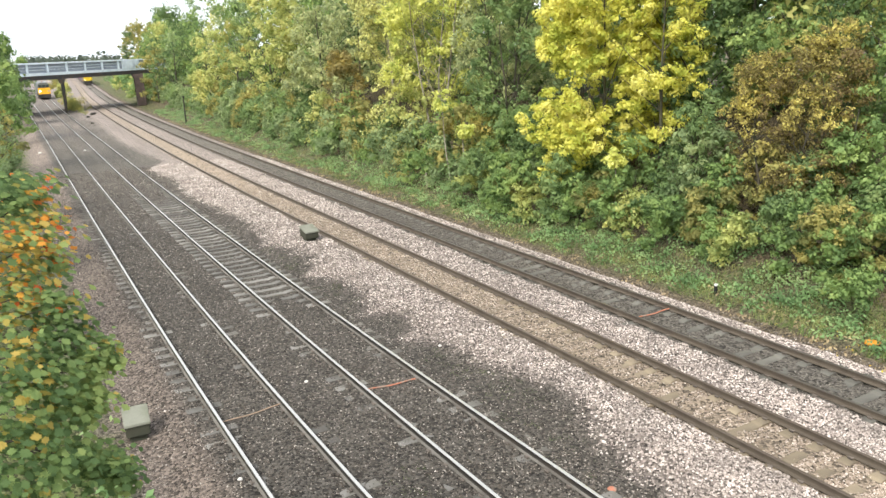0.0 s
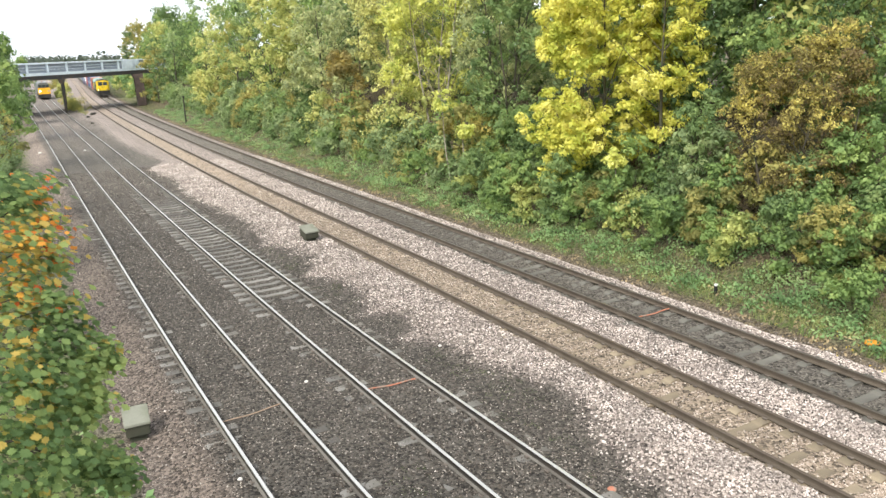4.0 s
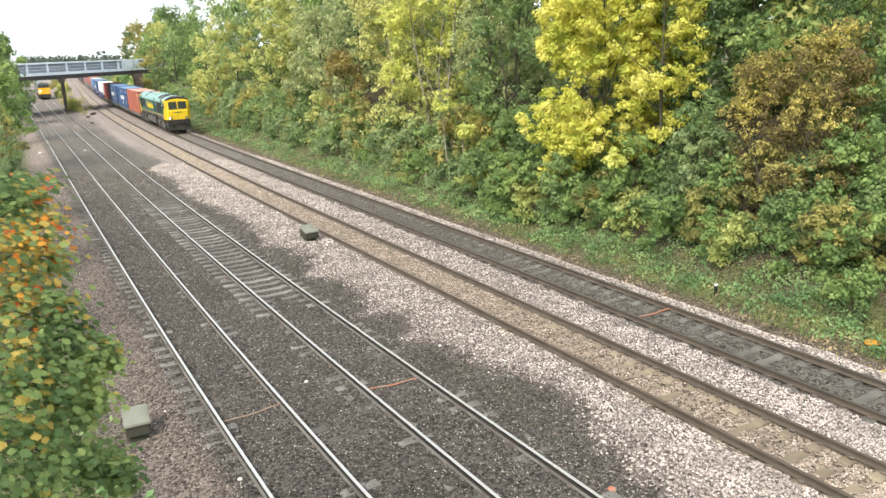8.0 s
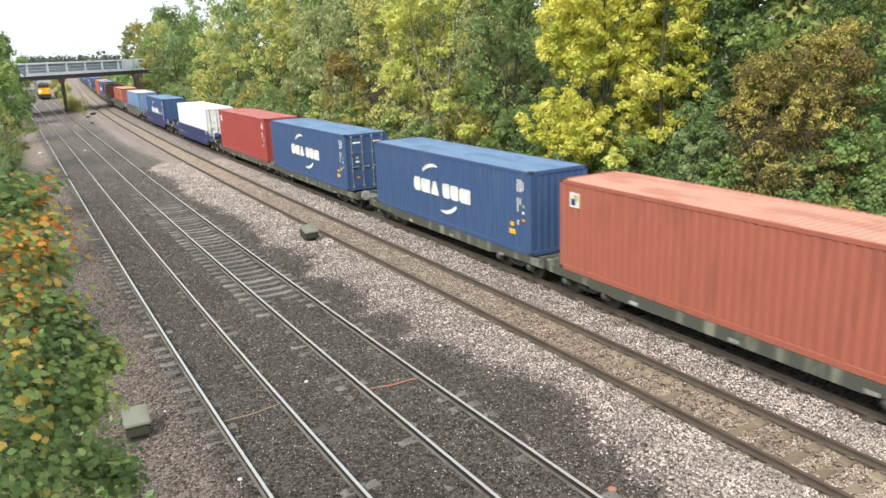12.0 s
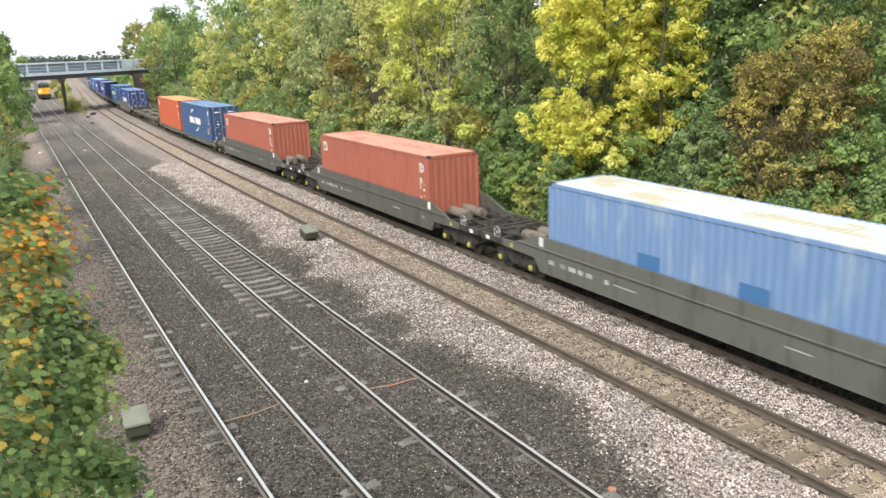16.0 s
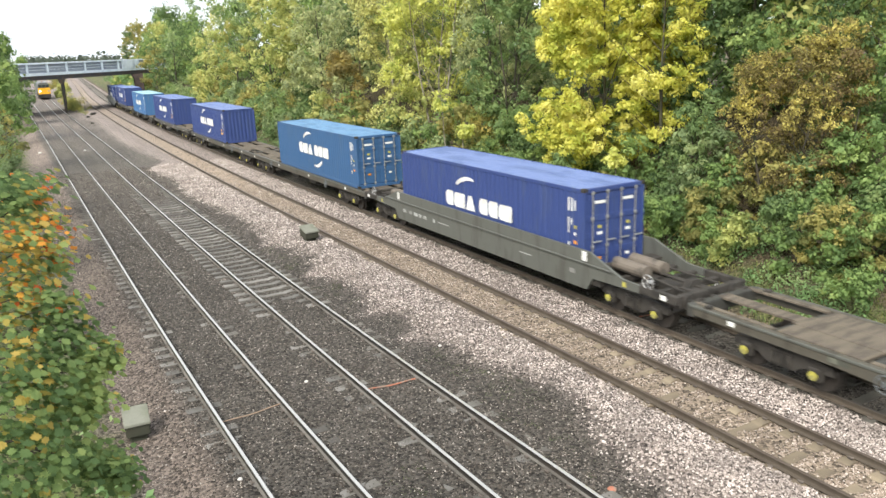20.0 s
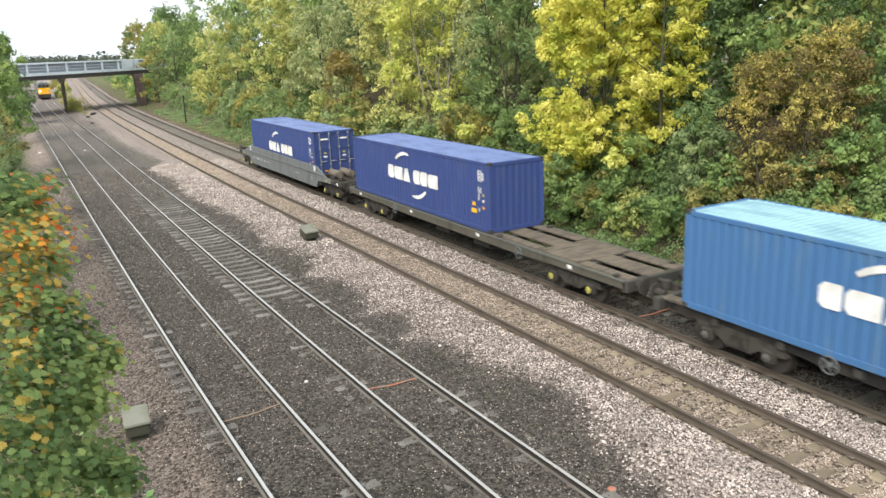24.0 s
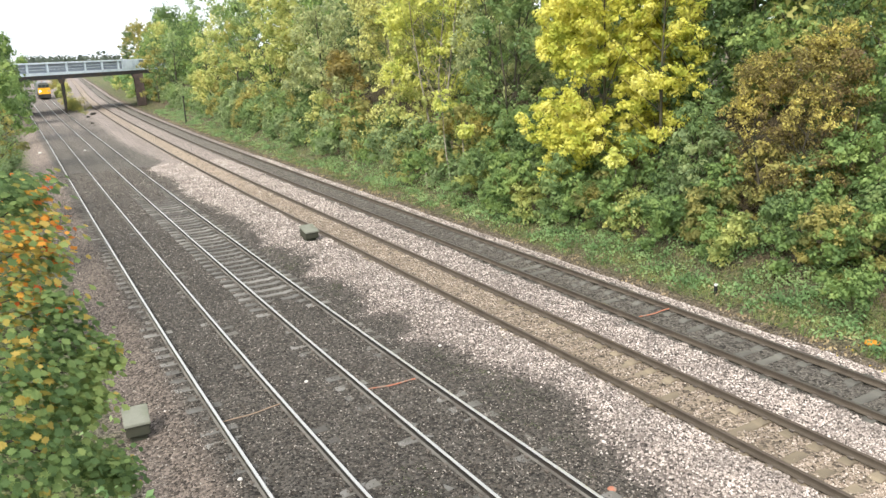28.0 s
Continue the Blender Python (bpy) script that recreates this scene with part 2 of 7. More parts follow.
CONCRETE_OILY = material("concrete_oily", (0.130, 0.124, 0.108), 0.8, each=0.2, second=(0.095, 0.089, 0.078), bump=0.2)
BARK = material("bark", (0.085, 0.075, 0.055), 0.9, second=(0.05, 0.055, 0.03), bump=0.6, streak=(6, 6, 1))
PALE_BARK = material("pale_bark", (0.34, 0.31, 0.25), 0.9, second=(0.16, 0.14, 0.10), bump=0.5, streak=(6, 6, 1))
YELLOW = leaf_material("yellow_leaves", ((0.389, 0.452, 0.085), (0.691, 0.672, 0.140), (0.880, 0.830, 0.280)))
# SAGE_PALE lightened and LIME desaturated: haze over the trees put into leaf colour
SAGE_PALE = leaf_material("pale_sage_leaves", ((0.265, 0.314, 0.161), (0.448, 0.493, 0.241), (0.667, 0.672, 0.345)))
LIME = leaf_material("lime_leaves", ((0.267, 0.332, 0.119), (0.534, 0.565, 0.203), (0.757, 0.706, 0.297)))
GREEN = leaf_material("green_leaves", ((0.131, 0.214, 0.086), (0.261, 0.376, 0.132), (0.415, 0.509, 0.181)))
DARK = leaf_material("dark_leaves", ((0.082, 0.140, 0.063), (0.167, 0.252, 0.101), (0.291, 0.368, 0.143)))
SAGE = leaf_material("sage_leaves", ((0.159, 0.223, 0.114), (0.296, 0.383, 0.185), (0.454, 0.520, 0.246)))
OLIVE = leaf_material("olive_leaves", ((0.206, 0.221, 0.085), (0.381, 0.365, 0.130), (0.567, 0.480, 0.160)))
RUSSET = leaf_material("russet_leaves", ((0.165, 0.140, 0.066), (0.363, 0.312, 0.116), (0.727, 0.636, 0.198)), patch=0.55, leaf=0.4)
HERB = leaf_material("herb_leaves", ((0.137, 0.236, 0.103), (0.257, 0.410, 0.178), (0.441, 0.546, 0.259)))
ORANGE = leaf_material("orange_leaves", ((0.716, 0.454, 0.091), (0.875, 0.612, 0.091), (0.875, 0.816, 0.154)))
STEEL_PALE = material("bridge_paint", (0.80, 0.88, 0.94), 0.55, second=(0.68, 0.77, 0.85), second_cover=0.25)
STEEL_DARK = material("girder_dark", (0.055, 0.055, 0.06), 0.8, second=(0.09, 0.07, 0.055))
BRICK_RED = material("pier_brick", (0.115, 0.085, 0.076), 0.9, second=(0.085, 0.066, 0.06), bump=0.3)
BOX_CONCRETE = material("box_concrete", (0.20, 0.205, 0.17), 0.9, second=(0.15, 0.16, 0.12), bump=0.4, scale=6)
ORANGE_GREEN = leaf_material("orange_green_leaves", ((0.185, 0.240, 0.080), (0.371, 0.403, 0.130), (0.639, 0.499, 0.160)))
LIME_YELLOW = leaf_material("lime_yellow_leaves", ((0.354, 0.429, 0.119), (0.684, 0.696, 0.198), (0.880, 0.880, 0.343)))
SAGE_COOL = leaf_material("cool_green_leaves", ((0.125, 0.193, 0.086), (0.229, 0.331, 0.136), (0.360, 0.446, 0.181)))
MOSS = leaf_material("moss", ((0.045, 0.055, 0.030), (0.080, 0.095, 0.050), (0.130, 0.145, 0.080)), glow=0.1)
BROWN_OLIVE = leaf_material("brown_olive_leaves", ((0.200, 0.185, 0.085), (0.340, 0.290, 0.120), (0.540, 0.430, 0.125)), patch=0.6)
OLIVE_YELLOW = leaf_material("olive_yellow_leaves", ((0.309, 0.320, 0.119), (0.572, 0.562, 0.198), (0.824, 0.810, 0.356)), leaf=0.35)
GRASS = leaf_material("verge_grass", ((0.085, 0.135, 0.043), (0.162, 0.217, 0.072), (0.297, 0.295, 0.119)), leaf=0.45, glow=0.2)
LITTER = leaf_material("leaf_litter", ((0.183, 0.158, 0.107), (0.348, 0.272, 0.168), (0.531, 0.432, 0.245)), glow=0.1)
MAPLE_GREEN = leaf_material("maple_green", ((0.097, 0.159, 0.062), (0.187, 0.272, 0.097), (0.340, 0.409, 0.146)), leaf=0.3)
MAPLE_YELLOW = leaf_material("maple_yellow", ((0.263, 0.252, 0.065), (0.466, 0.353, 0.089), (0.648, 0.484, 0.149)), leaf=0.35)
MAPLE_ORANGE = leaf_material("maple_orange", ((0.577, 0.125, 0.040), (0.721, 0.288, 0.050), (0.783, 0.442, 0.080)), patch=2.0, each=0.3)
# skyline leaves greyed and cooled, the haze of distance painted in
FAR_GREEN = leaf_material("far_green_leaves", ((0.077, 0.101, 0.085), (0.124, 0.154, 0.120), (0.196, 0.221, 0.160)))
DARK_SPOIL = material("dark_spoil", (0.03, 0.028, 0.024), 0.9, second=(0.05, 0.045, 0.035))
RUSSET_RED = leaf_material("russet_red_leaves", ((0.146, 0.135, 0.068), (0.274, 0.200, 0.108), (0.411, 0.365, 0.126)), patch=0.9, leaf=0.3)

# ---------------------------------------------------------------- ground and ballast
HEAP_Y = (6.0, 8.6, 10.2, 11.1, 12.0, 13.3, 14.3, 15.5, 17.3, 18.5, 19.5, 20.4, 21.1, 22.2, 23.1, 25.3, 26.4, 27.3, 28.6, 30.1, 32.1, 34.5, 36.9, 42.5, 47.3, 54.0, 60.7, 64.0, 72.0, 81.0, 96.0, 130.0)
HEAP_X = (9.4, 9.5, 9.65, 9.85, 10.25, 10.6, 10.4, 9.85, 9.85, 9.0, 9.9, 9.9, 9.0, 9.5, 9.75, 9.75, 8.9, 9.6, 10.15, 9.75, 9.15, 9.55, 9.75, 9.45, 8.95, 9.7, 8.9, 10.6, 10.2, 10.05, 10.3, 11.4)
RAIL_HEAD, SLEEPER_TOP = 0.0, -0.175


def heap_edge(y):
    """Where the fresh pale ballast ends between the second and the third track: tipped in heaps, so that the edge runs in lobes."""
    return float(np.interp(y, HEAP_Y, HEAP_X)) + 0.12 * wob(y, 3.1, 0.9)


def zones(x, y):
    """Ballast kinds at a place: pale (fresh), tan (rusty), oily (dark), grass, and the height of the surface."""
    t1, t2, t3, t4 = (float(TRACK[k](y)) for k in (1, 2, 3, 4))
    n1, n2 = wob(x, y, 0.8), wob(x, y, 2.7, 4.0)
    edge = heap_edge(y) + 0.22 * n2 + 0.12 * wob(x, y, 7.0, 1.0)
    def soft(a, b, v):
        v = min(1.0, max(0.0, (v - a) / (b - a)))
        return v * v * (3 - 2 * v)
    pale = soft(edge - 0.5, edge + 0.5, x + 0.25 * wob(x, y, 1.6, 12.0))
    pale = max(pale, (0.30 + 0.35 * soft(0.0, 0.35, wob(x, y * 0.12, 0.9, 20.0))) * soft(70.0, 120.0, y + 9.0 * n1) * soft(t1 - 1.6, t1 - 0.6, x))
    tan = soft(1.05, 0.62, abs(x - t3) + 0.12 * n2) * (1 - 0.5 * soft(60.0, 110.0, y))
    oily = soft(1.15, 0.85, abs(x - t4) + 0.12 * n2)
    verge = t4 + 2.15 + 0.25 * n1
    grass = soft(verge + 0.2, verge + 1.6, x + 0.5 * n2) * (0.55 + 0.45 * soft(-0.25, 0.25, wob(x, y, 0.6, 6.0)))
    dirt = soft(verge - 0.15, verge + 0.1, x)
    left = t1 - 2.6 + 0.5 * n1
    shade = soft(t4 + 5.0, t4 + 6.4, x + 0.8 * n1)
    grass = max(grass, soft(left, left - 1.2, x + 0.4 * n2))
    cess = soft(t1 - 1.0, t1 - 1.5, x) * (1 - soft(left, left - 1.0, x))
    grass *= 1 - 0.85 * shade * (1 - soft(150.0, 162.0, y))
    # surface: level with or a little below the sleepers, heaped between the tracks, falling off at both shoulders
    z = -0.20
    for k, t in ((1, t1), (2, t2), (3, t3), (4, t4)):
        d = abs(x - t)
        if d < 1.7:
            near = soft(1.7, 1.0, d)
            bare = {1: -0.164, 2: -0.165, 3: -0.172, 4: -0.206}[k]
            if k == 2:
                bare -= 0.07 * soft(22.0, 25.0, y) * soft(50.0, 44.0, y)
            if k == 4:
                bare += 0.03 * soft(0.86, 1.0, d) + 0.022 * soft(20.0, 32.0, y)
            if k == 3:
                bare -= 0.030 * soft(21.0, 12.0, y) * soft(0.95, 0.8, d)
            if k in (1, 2) and 0.58 < d < 0.98:
                bare -= 0.018 * (1 - abs(d - 0.78) / 0.2)
            if k == 1 and x < t:
                bare -= 0.022 * soft(0.72, 0.85, d) * soft(1.2, 1.0, d) * soft(15.0, 19.0, y) * soft(60.0, 40.0, y)
            bare += 0.012 * n2
            z = z * (1 - near) + bare * near
    z += 0.06 * math.exp(-((x - (t3 + t4) / 2) / 0.5) ** 2)
    z += 0.13 * pale * math.exp(-((x - (t3 - 2.2)) / 0.8) ** 2) * (1 + 0.5 * n1)
    z -= 0.05 * math.exp(-((x - (t2 + 1.9)) / 0.5) ** 2)
    z -= 0.28 * soft(t4 + 1.45, t4 + 2.3, x)
    z -= 0.16 * soft(t1 - 1.35, t1 - 2.3, x)
    z += 0.03 * n1 + 0.014 * n2
    z += 0.05 * grass * (1 + wob(x, y, 1.5, 9))
    rise = max(0.0, x - (t4 + 4.9))
    z += min(rise * 0.48, 5.0)
    rise = max(0.0, t1 - 3.4 - x)
    z += min(rise * 0.55, 4.5)
    return pale * (1 - dirt), tan, oily, grass, dirt * (1 - grass * 0.8), cess, z


def ballast_material():
    m = bpy.data.materials.new("ballast_bed")
    m.use_nodes = True
    t = m.node_tree
    b = t.nodes["Principled BSDF"]
    b.inputs["Roughness"].default_value, b.inputs["Specular IOR Level"].default_value = 0.9, 0.25
    tc = t.nodes.new("ShaderNodeTexCoord")

    def mix(a, c, f):
        n = t.nodes.new("ShaderNodeMix")
        n.data_type = "RGBA"
        for k, v in ((6, a), (7, c)):
            if isinstance(v, tuple):
                n.inputs[k].default_value = (*v, 1)
            else:
                t.links.new(v, n.inputs[k])
        t.links.new(f, n.inputs[0])
        return n.outputs[2]

    def attr(name):
        a = t.nodes.new("ShaderNodeAttribute")
        a.attribute_name = name
        return a.outputs["Fac"]

    def tex(s, d=3.0):
        n = t.nodes.new("ShaderNodeTexNoise")
        n.inputs["Scale"].default_value, n.inputs["Detail"].default_value = s, d
        t.links.new(tc.outputs["Object"], n.inputs["Vector"])
        return n.outputs["Fac"]

    stones = t.nodes.new("ShaderNodeTexVoronoi")
    stones.inputs["Scale"].default_value = 17.0
    t.links.new(tc.outputs["Object"], stones.inputs["Vector"])
    sep = t.nodes.new("ShaderNodeSeparateColor")
    t.links.new(stones.outputs["Color"], sep.inputs[0])
    big = tex(0.5, 5)
    # bed tones kept dark to stand in for shade between the loose stones
    dark = mix((0.046, 0.041, 0.036), (0.082, 0.074, 0.064), big)
    col = mix(dark, (0.148, 0.125, 0.113), attr("pale"))
    col = mix(col, (0.178, 0.142, 0.108), attr("tan"))
    col = mix(col, (0.088, 0.079, 0.068), attr("oily"))
    col = mix(col, (0.120, 0.098, 0.084), attr("cess"))
    # dirt tone dimmed, with the wood floor's shade put into it
    col = mix(col, (0.11, 0.086, 0.06), attr("dirt"))
    green = mix((0.062, 0.082, 0.030), (0.130, 0.128, 0.055), tex(1.2, 4))
    col = mix(col, green, attr("grass"))
    hs = t.nodes.new("ShaderNodeHueSaturation")
    v = t.nodes.new("ShaderNodeMapRange")
    v.inputs[3].default_value, v.inputs[4].default_value = 0.25, 1.9
    t.links.new(sep.outputs[0], v.inputs[0])
    # past the loose stones the bed drops its gap shade and carries the stones' own lighter tone
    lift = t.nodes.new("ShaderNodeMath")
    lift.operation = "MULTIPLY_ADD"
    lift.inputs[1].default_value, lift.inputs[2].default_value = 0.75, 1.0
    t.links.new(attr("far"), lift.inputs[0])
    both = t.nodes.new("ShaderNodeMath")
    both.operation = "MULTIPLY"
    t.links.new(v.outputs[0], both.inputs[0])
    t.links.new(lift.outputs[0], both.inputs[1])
    t.links.new(both.outputs[0], hs.inputs["Value"])
    t.links.new(col, hs.inputs["Color"])
    t.links.new(hs.outputs[0], b.inputs["Base Color"])
    bn = t.nodes.new("ShaderNodeBump")
    bn.inputs["Strength"].default_value, bn.inputs["Distance"].default_value = 0.9, 0.04
    bn.invert = True
    t.links.new(stones.outputs["Distance"], bn.inputs["Height"])
    t.links.new(bn.outputs[0], b.inputs["Normal"])
    return m


def steps(*spans):
    out = []
    for a, b, d in spans:
        out += list(np.arange(a, b, d))
    return out + [spans[-1][1]]


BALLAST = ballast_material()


def build_ground():
    us = steps((-900, -100, 200), (-100, -40, 12), (-40, -16, 2), (-16, -11, 0.6), (-11, 6.2, 0.2), (6.2, 12, 0.5), (12, 30, 2), (30, 100, 10), (100, 1100, 200))
    ys = steps((-160, -20, 20), (-20, 5, 2.5), (5, 45, 0.3), (45, 90, 1.0), (90, 180, 3), (180, 420, 12), (420, 3600, 260))
    verts, data = [], {k: [] for k in ("pale", "tan", "oily", "grass", "dirt", "cess", "far")}
    for y in ys:
        base = float(TRACK[3](min(y, 420.0)))
        for u in us:
            *kinds, z = zones(base + u, min(y, 420.0))
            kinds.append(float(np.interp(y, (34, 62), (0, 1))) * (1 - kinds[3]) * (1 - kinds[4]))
            verts.append((base + u, y, z))
            for k, v in zip(data, kinds):
                data[k].append(v)
    n = len(us)
    faces = [(j * n + i, j * n + i + 1, (j + 1) * n + i + 1, (j + 1) * n + i) for j in range(len(ys) - 1) for i in range(n - 1)]
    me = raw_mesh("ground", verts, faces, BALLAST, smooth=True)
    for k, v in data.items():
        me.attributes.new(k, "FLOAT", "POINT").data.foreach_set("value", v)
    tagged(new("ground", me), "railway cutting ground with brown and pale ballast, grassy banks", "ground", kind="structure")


def stone_mesh(name, count, rng, pick, mat, y0, y1, size):
    """Loose stones lying in the ballast, each a faceted lump; pick(x, y) gives their height or None."""
    verts, faces = [], []
    made, tries = 0, 0
    while made < count and tries < count * 8:
        tries += 1
        y = y0 + (y1 - y0) * rng.random() ** 1.9
        x = rng.uniform(1.2, 18.6)
        z = pick(x, y)
        if z is None:
            continue
        made += 1
        r = size * rng.uniform(0.6, 1.25) * (1 + max(0, y - 20) * 0.015)
        a = rng.uniform(0, 6.28)
        c, s = math.cos(a), math.sin(a)
        i = len(verts)
        tilt = rng.uniform(-0.35, 0.35)
        tip = rng.uniform(0.6, 1.2)
        for px, py, pz in ((1, 0, 0), (0, 0.8, 0), (-1, 0, 0), (0, -0.8, 0), (rng.uniform(-0.4, 0.4), rng.uniform(-0.3, 0.3), tip)):
            px, py, pz = px * rng.uniform(0.7, 1.25), py * rng.uniform(0.7, 1.2) + rng.uniform(-0.25, 0.25), pz - 0.15 + px * tilt
            verts.append((x + (px * c - py * s) * r, y + (px * s + py * c) * r, z + pz * r))
        faces += [(i, i + 1, i + 4), (i + 1, i + 2, i + 4), (i + 2, i + 3, i + 4), (i + 3, i, i + 4)]
    return new(name, raw_mesh(name, verts, faces, mat))


SLEEPER_PITCH = 0.65
RAILS_OUT = 0.7525


def build_stones():
    rng = random.Random(11)
    cache = {}
    def kind(x, y):
        key = (round(x * 8), round(y * 5))
        if key not in cache:
            cache[key] = zones(key[0] / 8, key[1] / 5)
        return cache[key]
    def clear(x, y):
        for k in TRACK:
            d = abs(x - float(TRACK[k](y)))
            if abs(d - RAILS_OUT) < 0.10:
                return False
        return True
    def pick_if(test):
        def pick(x, y):
            z = kind(x, y)
            return z[6] if clear(x, y) and z[3] < 0.4 and test(z, x, y) else None
        return pick
    def in_crib(y, first):
        return abs((((y - first) / SLEEPER_PITCH) % 1.0) - 0.5) < 0.29
    jobs = (("pale_ballast", 66000, lambda z, x, y: z[0] > rng.random() * 0.7 + 0.15 + 0.3 * wob(x * 2, y * 2) and z[1] < 0.4 and z[2] < 0.5, PALE_STONE, 0.034, "fresh pale pinkish-grey crushed stone ballast"),
            ("brown_ballast", 84000, lambda z, x, y: z[0] < rng.random() * 0.7 + 0.15 + 0.3 * wob(x * 2, y * 2) and z[1] < 0.4 and z[2] < 0.5, BROWN_STONE, 0.027, "old dark brown crushed stone ballast"),
            ("tan_ballast", 20000, lambda z, x, y: z[1] > 0.5 and (in_crib(y, 5.1) or rng.random() < (0.05 if y < 15 else 0.12 if y < 19 else 0.7)), TAN_STONE, 0.03, "rust-stained tan crushed stone ballast"),
            ("oily_ballast", 12000, lambda z, x, y: z[2] > 0.6 and (in_crib(y, 5.2) or rng.random() < (0.04 if y < 22 else 0.4)), OILY_STONE, 0.028, "oil-darkened grey crushed stone ballast"))
    for name, count, test, mat, size, label in jobs:
        tagged(stone_mesh(name, count, rng, pick_if(test), mat, 6.5, 62.0, size), label, "ballast", kind="stuff")


# ---------------------------------------------------------------- tracks
def rail_profile():
    """Flat-bottomed rail, 159 mm high: (across, up) from the foot."""
    half = [(0.070, 0.0), (0.070, 0.011), (0.020, 0.028), (0.009, 0.045), (0.009, 0.110), (0.034, 0.125), (0.036, 0.150), (0.028, 0.159)]
    return half + [(-a, b) for a, b in reversed(half)]


def sweep_rail(name, k, off, parent, mats, label):
    """A rail along track k, with its running face in the second material."""
    prof = rail_profile()
    ys = steps((-60, 60, 3.0), (60, 180, 5.0), (180, 900, 20.0))
    verts, faces, index = [], [], []
    n = len(prof)
    for y in ys:
        x = float(TRACK[k](y))
        dx = float(TRACK[k](y + 0.5) - TRACK[k](y - 0.5))
        l = math.hypot(1, dx)
        for a, b in prof:
            o = off + a
            verts.append((x + o / l, y - o * dx / l, RAIL_HEAD - 0.159 + b))
    for j in range(len(ys) - 1):
        for i in range(n):
            i2 = (i + 1) % n
            faces.append((j * n + i, j * n + i2, (j + 1) * n + i2, (j + 1) * n + i))
            index.append(1 if i in (7, 6, 8) else 2 if i in (0, 1, 13, 14) and k < 3 else 0)
    me = raw_mesh(name, verts, faces, mats[0])
    me.materials.append(mats[1])
    me.materials.append(RAIL_FOOT)
    me.polygons.foreach_set("material_index", index)
    ob = new(name, me)
    ob.parent = parent
    return tagged(ob, label)


def sleeper_mesh(name, mat):
    bm = bmesh.new()
    out = [(-1.25, -0.2), (-1.25, -0.01), (-1.22, 0.0), (-0.45, 0.0), (-0.38, -0.03), (0.38, -0.03), (0.45, 0.0), (1.22, 0.0), (1.25, -0.01), (1.25, -0.2)]
    prism(bm, out, -0.13, 0.13, "y")
    return mesh_of(name, bm, mat)


def clip_mesh(mat):
    """Rail fastening: a cast shoulder with its sprung clip either side of the rail."""
    bm = bmesh.new()
    for s in (-1, 1):
        box(bm, s * 0.085, s * 0.13, -0.05, 0.05, 0.0, 0.035, 0.006)
        tube(bm, (s * 0.06, -0.05, 0.03), (s * 0.12, 0.05, 0.045), 0.011, n=5)
        tube(bm, (s * 0.12, 0.05, 0.045), (s * 0.12, -0.06, 0.03), 0.011, n=5)
    return mesh_of("rail_clip", bm, mat)


def build_track(k, name, label, rail_mats, sleeper_mat, first, last, shift):
    t = thing(name, label, "railway track")
    rail_label = "steel rail with a worn bright running face" if k < 3 else "brown rusty steel rail with a dull running face"
    for off in (-RAILS_OUT, RAILS_OUT):
        sweep_rail("rail", k, off, t, rail_mats, rail_label)
    me = sleeper_mesh("sleeper", sleeper_mat)
    rng = random.Random(k)
    i, y = 0, first
    verts, faces = [], []
    while y < last + 260:
        a = math.atan2(float(TRACK[k](y - 0.5) - TRACK[k](y + 0.5)), 1.0)
        m = Matrix.Translation((float(TRACK[k](y)) + rng.uniform(-0.02, 0.02), y, SLEEPER_TOP + rng.uniform(-0.006, 0.004))) @ Matrix.Rotation(a + rng.uniform(-0.01, 0.01), 4, "Z")
        if y < last:
            piece("sleeper", me, t, m)
        else:
            b = len(verts)
            verts += [tuple(m @ v.co) for v in me.vertices]
            faces += [tuple(b + q for q in p.vertices) for p in me.polygons]
        y += SLEEPER_PITCH
        i += 1
    far = new("far_sleeper_row", raw_mesh("far_sleeper_row", verts, faces, sleeper_mat))
    far.parent = t
    tagged(far, kind="stuff")
    verts, faces = [], []
    clip = clip_mesh(CLIP_IRON)
    y = first
    while y < 48:
        for off in (-RAILS_OUT, RAILS_OUT):
            b = len(verts)
            m = Matrix.Translation((float(TRACK[k](y)) + off, y, SLEEPER_TOP))
            verts += [tuple(m @ v.co) for v in clip.vertices]
            faces += [tuple(b + q for q in p.vertices) for p in clip.polygons]
        y += SLEEPER_PITCH
    clips = new("fastening", raw_mesh("fastening", verts, faces, CLIP_IRON))
    clips.parent = t
    tagged(clips, "cast iron rail fastenings", kind="stuff")
    return t

